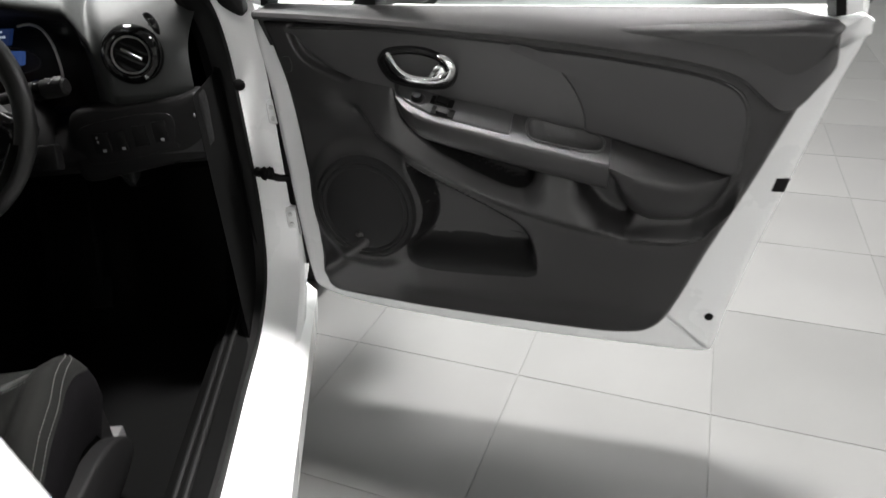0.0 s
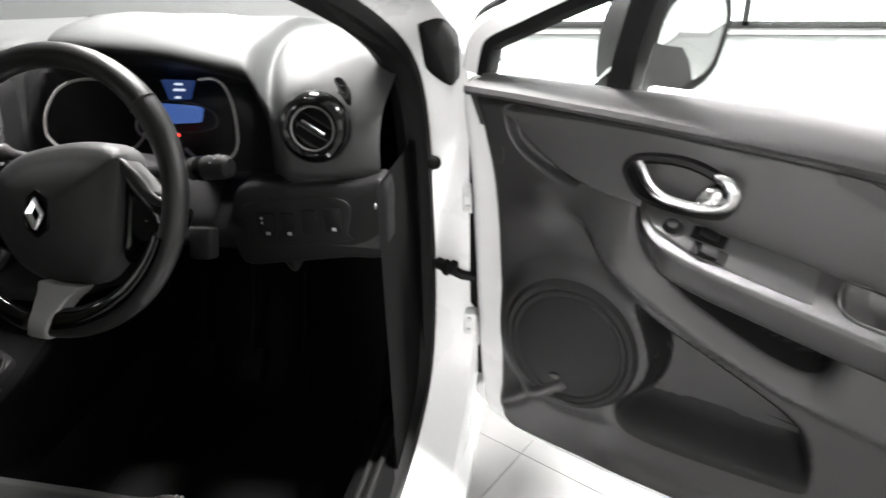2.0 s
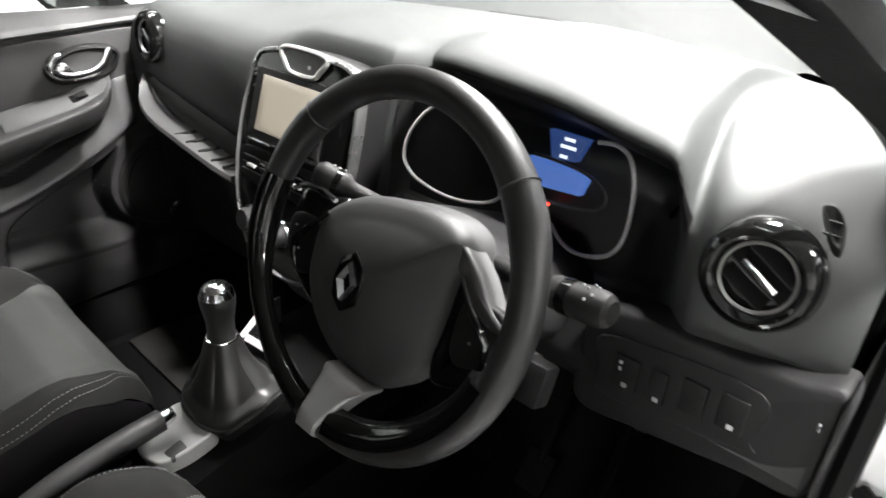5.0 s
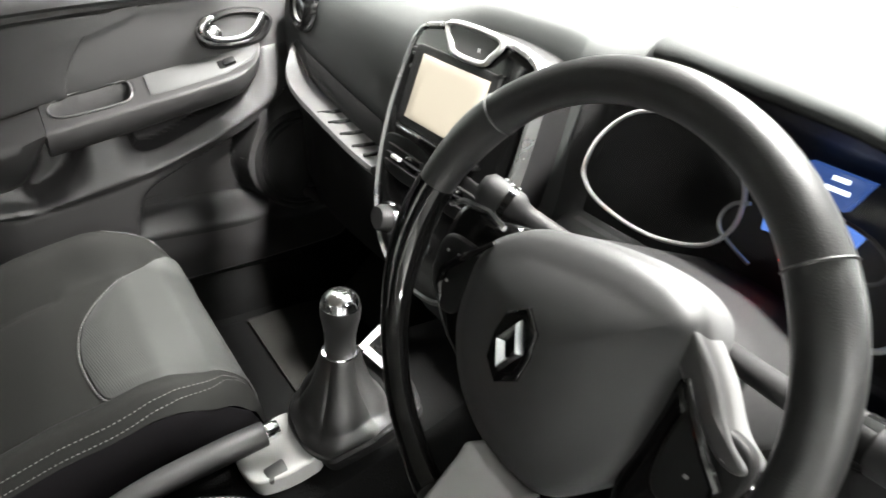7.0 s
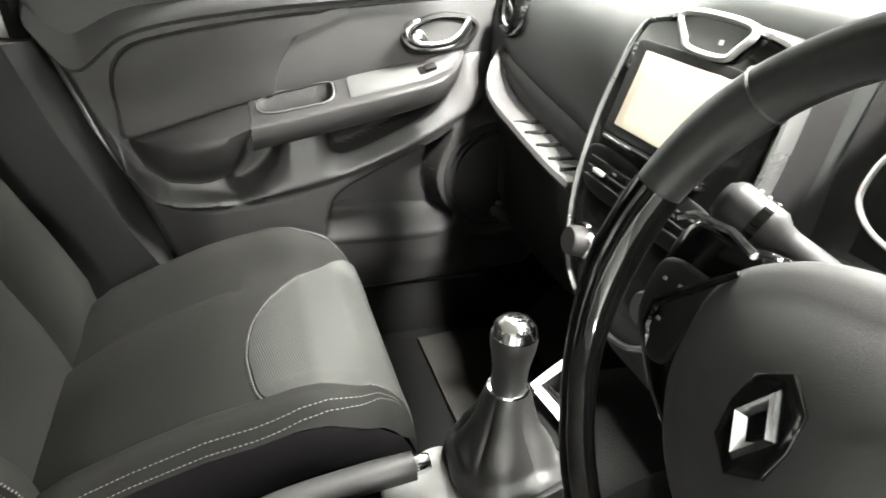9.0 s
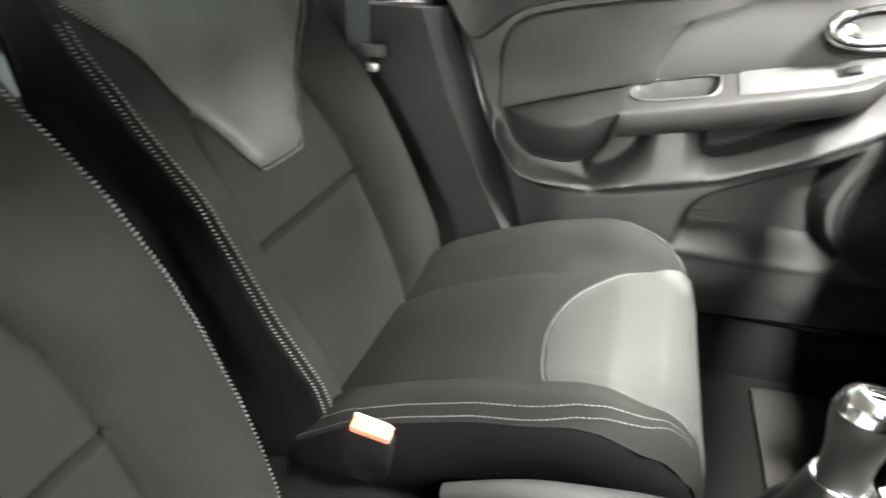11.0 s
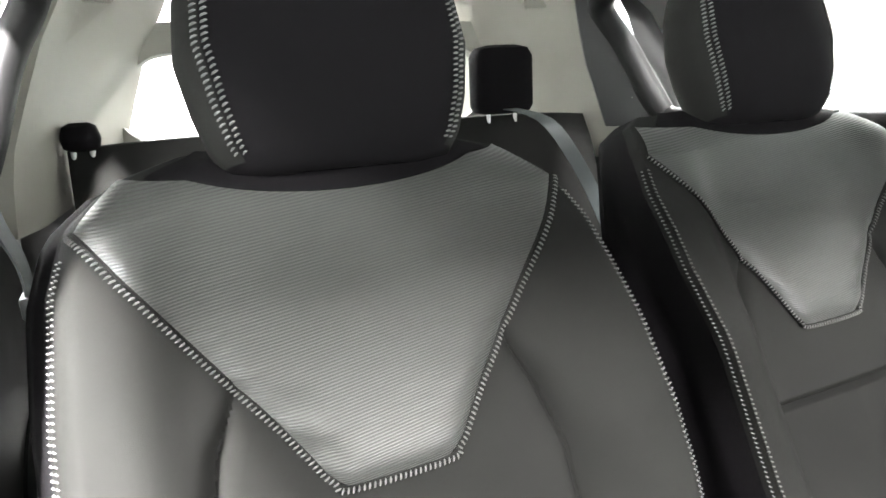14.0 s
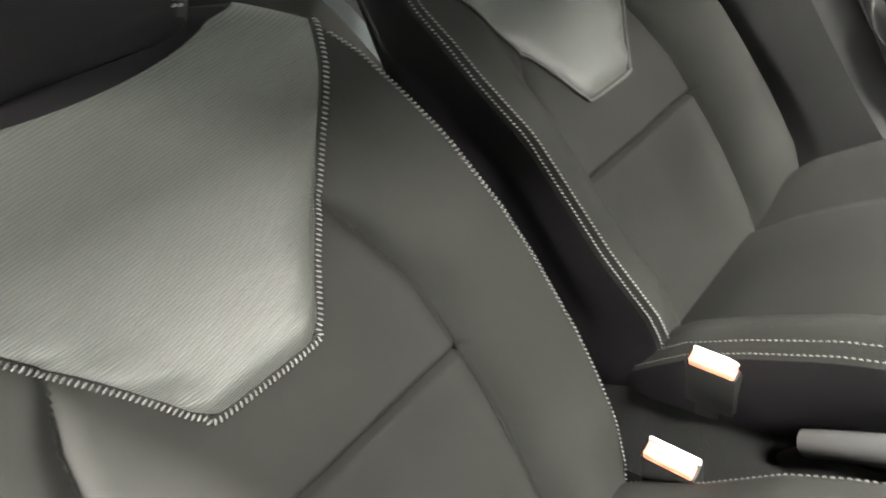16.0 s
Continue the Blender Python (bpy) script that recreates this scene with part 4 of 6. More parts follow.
    # edge fittings on the shell
    part("edge_seal", tube(Q([(0.028, 0.072, 1.03), (0.036, 0.074, 0.90), (0.048, 0.074, 0.67), (0.053, 0.074, 0.56), (0.062, 0.072, 0.48)]), 0.0045, 8), RUBBER, d, "black rubber edge seal")
    part("latch", P(pillow([(1.040, 0.770), (1.062, 0.770), (1.057, 0.744), (1.035, 0.744)], 0.088, 0.0945, 0.0015)), BLACK, d, "black lock opening")
    part("edge_plug", P(moved(lathe([(0, 0.003), (0.007, 0.003), (0.009, 0)], 18), Matrix.Translation((0.968, 0.455, 0.092)))), RUBBER, d, "black rubber plug")
    # window frame, pane, quarter post
    fr = spline([(0.018, 1.085), (0.045, 1.15), (0.12, 1.19), (0.25, 1.245), (0.45, 1.31), (0.68, 1.36), (0.9, 1.365), (1.02, 1.34), (1.08, 1.24), (1.105, 1.14), (1.125, 1.06)], 60)
    rows, seal = [], []
    for i, (u, z) in enumerate(fr):
        a, b = fr[min(i + 1, 59)] - fr[max(i - 1, 0)]
        l = math.hypot(a, b)
        nu, nz = b / l, -a / l
        lean = 0.16 * (z - 1.08)
        rows.append([(u + nu * s, sg * (w + lean), z + nz * s) for s, w in ((0.0, 0.03), (0.0, 0.075), (0.012, 0.09), (0.034, 0.09), (0.038, 0.05), (0.03, 0.03))])
        seal.append([(u + nu * s, sg * (w + lean), z + nz * s) for s, w in ((0.034, 0.045), (0.034, 0.088), (0.048, 0.085), (0.056, 0.06), (0.05, 0.045))])
    part("window_frame", loft(rows), WHITE, d, "white painted window frame")
    part("glass_run", loft(seal), RUBBER, d, "black rubber glass channel")
    part("frame_strip", tube([(u, sg * (0.055 + 0.16 * (z - 1.08)), z + 0.006) for u, z in fr], 0.008, 6), RUBBER, d, "black rubber edge of the window frame")
    g = part("window_pane", P(([(u, z, 0.06 + 0.16 * (z - 1.08)) for u, z in fr] + [(0.5, 1.16, 0.075), (1.125, 1.0, 0.06), (0.018, 1.0, 0.06)],
                               [(i, i + 1, 60) for i in range(59)] + [(59, 61, 60), (61, 62, 60), (62, 0, 60)])), GLASS, d, "clear door window")
    g.visible_shadow = False
    post = [[(u + k, sg * (w + 0.16 * (z - 1.08)), z) for k, w in ((-0.024, 0.045), (-0.024, 0.078), (0.012, 0.086), (0.022, 0.06), (0.018, 0.045))] for u, z in ((0.270, 1.03), (0.288, 1.12), (0.306, 1.19), (0.345, 1.262))]
    part("quarter_post", loft(post), BLACK, d, "black post of the quarter window")
    # outside mirror
    part("mirror_arm", loft([[(u, sg * w, z) for u, z in pts] for w, pts in ((0.045, ((0.185, 1.03), (0.30, 1.03), (0.292, 1.13))), (0.0, ((0.185, 1.035), (0.31, 1.035), (0.275, 1.13))), (-0.06, ((0.225, 1.045), (0.32, 1.045), (0.30, 1.11))), (-0.12, ((0.25, 1.05), (0.33, 1.05), (0.315, 1.10))))]), BLACK, d, "black mirror foot")
    ml = curved([(0.112, 0.036), (0.110, -0.008), (0.092, -0.062), (0.047, -0.090), (-0.025, -0.098), (-0.058, -0.085), (-0.062, -0.01), (-0.035, 0.06), (0.02, 0.088), (0.085, 0.078)], 50)
    mm = basis((0.30, sg * -0.10, 1.118), Vector((0.54, sg * -0.84, 0)).normalized(), (0, 0, 1), Vector((0.84, sg * 0.54, 0)).normalized())
    mir = part("mirror_shell", moved(pillow([(a, b) for a, b in ml], -0.11, 0.004, 0.007, 0.0, 1), mm), BLACK, d, "outside mirror housing")
    part("mirror_glass", moved(pillow(inset(ml, 0.020), 0.0, 0.0065, 0.001, 0.0, 1), mm), MIRROR, mir, "mirror glass")
    return d


ANG = radians(-21.0)
DOOR_M = basis((0.870, 1.398, 0), (math.cos(ANG), math.sin(ANG), 0), (-math.sin(ANG), math.cos(ANG), 0), (0, 0, 1))
door(-1, DOOR_M, "door_1", "white driver's door standing wide open, black inner panel")
door(1, basis((-0.835, 1.49, 0), (0, -1, 0), (1, 0, 0), (0, 0, 1)), "door_2", "closed passenger door with black inner panel")


def hinge_gear():
    """Hinges and stop between the pillar and the open door, parts of the body."""
    # black sheet that stands in for the shade of the open gap
    part("hinge_gap_shade", slab(0.040, 0.006, 0.62, 0.002, at=(0.878, 1.396, 0.74)), RUBBER, car, "dark sheet for the shade in the gap behind the hinges")
    for z in (0.845, 0.585):
        o = Matrix.Translation((0.868, 1.352, z))
        h = part("hinge", moved(slab(0.034, 0.030, 0.052, 0.007, at=(0.002, 0.0, 0)), o), WHITE, car, "white painted steel door hinge")
        part("door_leaf", moved(slab(0.030, 0.02, 0.040, 0.005, at=(0.030, -0.010, -0.012)), o), WHITE, h)
        part("pin", moved(lathe([(0, 0.034), (0.006, 0.034), (0.006, -0.040), (0, -0.040)], 14), o @ Matrix.Translation((0.016, -0.016, 0))), STEEL, h)
        for k in (-0.012, 0.014):
            part("bolt", moved(lathe([(0, 0.005), (0.005, 0.005), (0.006, 0)], 6), o @ basis((-0.004, -0.015, k), (1, 0, 0), (0, 0, 1), (0, -1, 0))), STEEL, h)
    o = Matrix.Translation((0.80, 1.36, 0.70))
    s = part("door_stop", moved(tube([(0, 0.01, 0), (0.02, -0.006, 0.0), (0.05, -0.01, -0.012), (0.10, -0.01, -0.018)], [0.012, 0.010, 0.009, 0.009], 8), o), RUBBER, car, "black door stop bar")
    part("boot", moved(lathe([(0.0, 0.02), (0.012, 0.018), (0.016, 0.01), (0.012, 0.004), (0.017, -0.002), (0.012, -0.01)], 16), o @ basis((0.022, -0.006, 0), (0, 1, 0), (0, 0, 1), (1, 0, 0))), RUBBER, s)
    part("housing", moved(slab(0.03, 0.03, 0.085, 0.006, at=(0.092, 0.0, -0.04)), o), RUBBER, s)
    part("pillar_plug", moved(lathe([(0, 0.006), (0.008, 0.006), (0.0125, 0.003), (0.0135, 0)], 20), basis((0.801, 1.355, 0.908), (1, 0, 0), (0, 0, 1), (0, -1, 0))), RUBBER, car, "round black rubber plug")
    part("corner_seal", moved(pillow(curved([(-0.019, -0.025), (0.0, -0.042), (0.020, -0.052), (0.027, -0.040), (0.026, 0.014), (0.016, 0.040), (0.0, 0.053), (-0.022, 0.046), (-0.029, 0.036), (-0.024, 0.0)], 40), -0.05, 0.006, 0.009, 0.004), basis((0.826, 1.288, 1.11), (1, 0, 0), (0, 0, 1), (0, -1, 0))), RUBBER, car, "black rubber seal block")


hinge_gear()


# ---- dashboard ----
def dashboard():
    d = thing("dashboard", (0, 1.3, 0.9), "dark grey soft dashboard with a deep instrument hood", "dashboard")
    o = np.array((0, 1.3, 0.9))

    def L(p):
        return tuple(np.array(p) - o)

    def sec(x):
        """The section at x: (y, z) from the windscreen over the top, down the face to the knees."""
        e = max(0.0, abs(x + 0.0) - 0.62) / 0.14
        wind = 1.94 - 0.26 * (abs(x) / 0.75) ** 2
        right = np.interp(x, [0.570, 0.616], [0, 1])
        hood = np.interp(x, [0.085, 0.135], [0, 1]) * (1 - right)
        lip = np.interp(x, [0.15, 0.25], [0, 1])
        mid = np.interp(x, [-0.20, -0.10, 0.08, 0.14], [0, 1, 1, 0])
        pas = np.array([(wind, 1.085), (1.55, 1.115), (1.38, 1.115), (1.27, 1.10), (1.225, 1.075), (1.205, 1.04), (1.20, 0.97), (1.205, 0.915), (1.215, 0.86), (1.235, 0.78), (1.27, 0.60), (1.5, 0.55)])
        hz = np.interp(x, [0.1, 0.28, 0.44, 0.59], [1.125, 1.142, 1.130, 1.102])
        hd = np.array([(wind, 1.085), (1.55, 1.13), (1.34, hz + 0.022), (1.22, hz + 0.02), (1.172, hz + 0.008), (1.163, hz - 0.008), (1.185, hz - 0.022), (1.262, 1.06), (1.245, 0.925), (1.17, 0.885), (1.19, 0.80), (1.5, 0.70)])
        bare = np.array([(wind, 1.085), (1.55, 1.13), (1.38, 1.132), (1.325, 1.125), (1.30, 1.113), (1.285, 1.098), (1.275, 1.08), (1.262, 1.05), (1.245, 0.925), (1.17, 0.885), (1.19, 0.80), (1.5, 0.70)])
        hd = bare * (1 - lip) + hd * lip
        ve = np.array([(wind, 1.085), (1.50, 1.11), (1.36, 1.115), (1.26, 1.105), (1.205, 1.085), (1.175, 1.055), (1.160, 1.01), (1.158, 0.955), (1.168, 0.935), (1.165, 0.90), (1.18, 0.805), (1.5, 0.75)])
        ce = np.array([(wind, 1.085), (1.55, 1.12), (1.38, 1.125), (1.28, 1.12), (1.255, 1.10), (1.25, 1.05), (1.235, 0.98), (1.225, 0.92), (1.21, 0.86), (1.195, 0.78), (1.18, 0.66), (1.5, 0.55)])
        r = pas * (1 - mid) + ce * mid
        r = r * (1 - hood) + hd * hood
        r = r * (1 - right) + ve * right
        dip = math.exp(-((x - 0.594) / 0.011) ** 2)
        r[1:6, 1] -= 0.014 * dip * np.array([0.2, 0.6, 1, 1, 1])
        if e > 0:
            r[1:9, 1] -= 0.05 * e ** 2 * np.array([0.4, 0.8, 1, 1, 0.8, 0.5, 0.3, 0.1])
            r[3:9, 0] += 0.03 * e ** 2
        return r

    xs = sorted(set([round(v, 3) for v in np.linspace(-0.745, 0.755, 46)] + [0.09, 0.11, 0.13, 0.15, 0.565, 0.572, 0.579, 0.585, 0.59, 0.594, 0.598, 0.603, 0.608, 0.615, 0.625]))
    rows = []
    for x in xs:
        s = sec(x)
        q = []
        for i in range(len(s) - 1):
            for f in (0, 0.34, 0.67):
                g = [s[min(max(i + k, 0), len(s) - 1)] for k in (-1, 0, 1, 2)]
                c = 0.5 * (2 * g[1] + (g[2] - g[0]) * f + (2 * g[0] - 5 * g[1] + 4 * g[2] - g[3]) * f * f + (3 * g[1] - g[0] - 3 * g[2] + g[3]) * f ** 3)
                q.append(c)
        q.append(s[-1])
        pull = 0.34 * math.exp(-((x - 0.60) / 0.10) ** 2)
        rows.append([L((x - pull * max(0.0, y - 1.17) * (1 - max(0.0, y - 1.17)), y, z)) for y, z in q])
    part("top_skin", loft(rows, False, False), DASH, d, "soft grained grey dashboard skin")
    # lower driver's panel with switches
    pan = curved([(0.53, 0.925), (0.62, 0.932), (0.72, 0.940), (0.765, 0.945), (0.768, 0.88), (0.758, 0.82), (0.70, 0.812), (0.60, 0.797), (0.52, 0.79), (0.51, 0.85)], 60)
    lm = basis(L((0, 1.16, 0)), (1, 0, 0), (0, 0, 1), (0, -1, 0))
    low = part("lower_panel", moved(pillow(pan, -0.04, 0.006, 0.008, 0.004, 3), lm), BLACK, d, "black lower panel with small switches")
    part("switch_well", moved(pillow(curved([(0.545, 0.90), (0.70, 0.915), (0.705, 0.86), (0.70, 0.845), (0.55, 0.825), (0.54, 0.86)], 40), 0.0, 0.0105, 0.0015, -0.001), lm), BLACK, low)
    for x, z, w in ((0.572, 0.866, 0.03), (0.608, 0.868, 0.02), (0.645, 0.875, 0.026), (0.683, 0.880, 0.026)):
        sw = part("switch", moved(slab(w, 0.040, 0.008, 0.002, at=(x, z, 0.0095)), lm), RUBBER, low)
        if w != 0.026 or x > 0.66:
            part("switch_mark", moved(slab(0.006, 0.005, 0.001, 0, at=(x + 0.002, z - 0.014, 0.0140)), lm), ICON, sw)
        if x < 0.58:
            for k in (0.012, 0.004):
                part("switch_mark", moved(slab(0.003, 0.004, 0.001, 0, at=(x - 0.006, z + k, 0.0140)), lm), ICON, sw)
    part("side_fixing", moved(ball(0.008, s=(0.6, 1, 1.3)), Matrix.Translation(L((0.752, 1.16, 0.905)))), CHROME, low)
    # vents
    def vent(x, y, z, turn, sg):
        m = basis(L((x, y, z)), (math.cos(turn), math.sin(turn), 0), (0, 0.1, 0.995), Vector((math.sin(turn), -math.cos(turn), 0.1)).normalized()) @ Matrix.Scale(0.87, 4)
        v = part("air_vent", moved(lathe([(0.036, 0.004), (0.040, 0.018), (0.046, 0.022), (0.054, 0.018), (0.060, 0.006), (0.060, -0.012)], 40), m), GLOSS, d, "round gloss black air vent")
        part("vent_ring", moved(lathe([(0.0345, 0.012), (0.037, 0.016), (0.039, 0.012), (0.037, 0.004)], 40), m), SATIN, v)
        part("vent_throat", moved(lathe([(0.0, -0.03), (0.036, -0.03), (0.0365, 0.006)], 32), m), RUBBER, v)
        tilt = m @ Matrix.Rotation(radians(-32), 4, "Z")
        for k in (-0.02, 0.0, 0.02):
            half = math.sqrt(0.034 ** 2 - k * k)
            part("vent_slat", moved(slab(half * 2, 0.003, 0.026, 0.001), tilt @ Matrix.Translation((0, k, -0.004)) @ Matrix.Rotation(radians(25), 4, "X")), BLACK, v)
        part("vent_tab", moved(slab(0.045, 0.008, 0.006, 0.002), tilt @ Matrix.Translation((0.0, 0.002, 0.011))), CHROME, v, "bright vent tab")

    vent(0.668, 1.156, 1.024, radians(4), 1)
    vent(-0.575, 1.205, 1.035, radians(-4), -1)
    # demister slots
    for x, y, z in ((0.703, 1.186, 1.072),):
        m = basis(L((x, y, z)), (1, 0, 0), (0, 0.707, 0.707), (0, -0.707, 0.707))
        loop = curved([(-0.013, 0.018), (-0.002, 0.020), (0.010, 0.006), (0.014, -0.016), (0.006, -0.014), (-0.006, 0.004)], 30)
        s = part("demister", moved(pillow(loop, -0.012, 0.004, 0.002, -0.006), m), RUBBER, d, "small black demister outlet")
        for k in (-0.006, 0.006):
            part("demister_slat", moved(slab(0.014, 0.002, 0.003, 0.001, at=(0.003, k, 0.002)), m), BLACK, s)
    # instruments
    cl = part("cluster_panel", loft([[L((x, 1.256 - (1.065 - z) * 0.13, z)) for x in np.linspace(0.15, 0.562, 12)] for z in np.linspace(1.075, 0.915, 6)], False, False), CLUSTER, d, "black instrument panel")
    cm = basis(L((0, 1.240, 1.0)), (1, 0, 0), (0, 0.13, 0.9915), Vector((0, -0.9915, 0.13)))

    def ring(pts, r, mat, nm, lab=""):
        return part(nm, moved(tube([(a, b, c) for a, b, c in pts], r, 8, True), cm), mat, cl, lab)

    left = [(a, b, 0.02) for a, b in curved([(0.156, -0.018), (0.165, 0.018), (0.198, 0.055), (0.25, 0.070), (0.305, 0.062), (0.340, 0.032), (0.346, -0.006), (0.327, -0.036), (0.285, -0.052), (0.24, -0.056), (0.19, -0.049), (0.165, -0.036)], 72)]
    ring(left, 0.0024, RING, "dial_ring", "satin silver dial ring")
    right = [(a, b, 0.02) for a, b in spline([(0.452, 0.072), (0.476, 0.074), (0.495, 0.062), (0.507, 0.030), (0.509, -0.020), (0.498, -0.046), (0.476, -0.058), (0.450, -0.061), (0.430, -0.053), (0.414, -0.038)], 60)]
    part("dial_ring", moved(tube([p for p in right], 0.0026, 8), cm), RING, cl, "satin silver dial ring")
    small = [(0.352, 0.018, 0.02), (0.338, 0.012, 0.02), (0.330, -0.002, 0.02), (0.334, -0.016, 0.02), (0.352, -0.026, 0.02), (0.372, -0.034, 0.02)]
    part("dial_ring", moved(tube([tuple(p) for p in spline(small, 20)], 0.0020, 8), cm), SATIN, cl)
    arch = [(0.37, 0.037, 0.018), (0.41, 0.037, 0.018), (0.45, 0.031, 0.018), (0.474, 0.016, 0.018), (0.470, -0.002, 0.018), (0.44, -0.011, 0.018), (0.40, -0.013, 0.018)]
    part("display_rim", moved(tube([tuple(p) for p in spline(arch, 30)], 0.0018, 6), cm), ARMGREY, cl)
    up = part("display", moved(pillow([(0.381, 0.070), (0.435, 0.069), (0.424, 0.040), (0.391, 0.037)], 0.0, 0.012, 0.001), cm), LCD_DARK, cl, "small blue display")
    part("display", moved(pillow([(0.360, 0.032), (0.445, 0.028), (0.438, 0.003), (0.366, -0.002)], 0.0, 0.012, 0.001), cm), LCD, cl, "lit blue display")
    for a, b, w in ((0.412, 0.064, 0.014), (0.412, 0.055, 0.021), (0.408, 0.043, 0.010)):
        part("display_bar", moved(slab(w, 0.0038, 0.001, 0, at=(a, b, 0.0135)), cm), LCD_TEXT, up)
    part("warning_lamp", moved(slab(0.011, 0.0065, 0.001, 0, at=(0.398, -0.0165, 0.0145)), cm), WARN, cl, "lit red warning lamp")
    lens = part("cluster_lens", moved(loft([[(x, z, 0.036 + 0.01 * (z + 0.08) / 0.16) for x in np.linspace(0.14, 0.55, 6)] for z in (-0.08, 0.07)], False, False), cm), CLEAR, cl, "clear instrument cover")
    lens.visible_shadow = False
    # chrome tick on the hood's end
    part("hood_trim", tube([L(p) for p in ((0.572, 1.205, 1.068), (0.566, 1.215, 1.045), (0.552, 1.225, 1.02))], 0.004, 6), CHROME, d)
    # black lining of the instrument recess
    rows = []
    for x in np.linspace(0.112, 0.592, 40):
        g = sec(x)[5:12]
        q = spline(g, 31)
        rows.append([L((x, y - 0.0035, z - 0.002 * (i < 6))) for i, (y, z) in enumerate(q)])
    part("recess_lining", loft(rows, False, False), BLACK, d, "black lining round the instruments")
    # passenger shelf
    sh = spline([(-0.60, 1.19, 0.955), (-0.575, 1.165, 0.915), (-0.52, 1.155, 0.888), (-0.40, 1.15, 0.872), (-0.28, 1.15, 0.856), (-0.215, 1.155, 0.848)], 30)
    rows = [[L((x, y + a, z + b)) for a, b in ((0.0, -0.012), (-0.006, -0.004), (-0.004, 0.004), (0.01, 0.004), (0.06, -0.008), (0.065, -0.02))] for x, y, z in sh]
    tray = part("shelf", loft(rows), ARMGREY, d, "grey shelf with ribs")
    for x in (-0.42, -0.375, -0.33, -0.285, -0.245):
        z = np.interp(x, [-0.4, -0.28], [0.872, 0.856])
        part("shelf_rib", slab(0.005, 0.05, 0.006, 0.001, at=L((x, 1.178, z + 0.004))), RUBBER, tray)
    rows = [[L((x, y, z)) for y, z in ((1.196, zt), (1.188, (zt + zb) / 2), (1.196, zb))] for x, zt, zb in ((-0.60, 0.965, 0.95), (-0.55, 0.95, 0.905), (-0.40, 0.925, 0.875), (-0.22, 0.90, 0.852))]
    part("shelf_recess", loft(rows, False, False), RUBBER, d)
    gb = curved([(-0.62, 0.84), (-0.40, 0.835), (-0.22, 0.825), (-0.215, 0.70), (-0.23, 0.62), (-0.42, 0.60), (-0.60, 0.62), (-0.63, 0.72)], 50)
    part("glove_box", moved(pillow(gb, -0.1, 0.0, 0.012, 0.01, 3), basis(L((0, 1.235, 0)), (1, 0, 0), (0, -0.0, 1), (0, -1, 0))), BLACK, d, "black glove box lid")
    return d


dashboard()


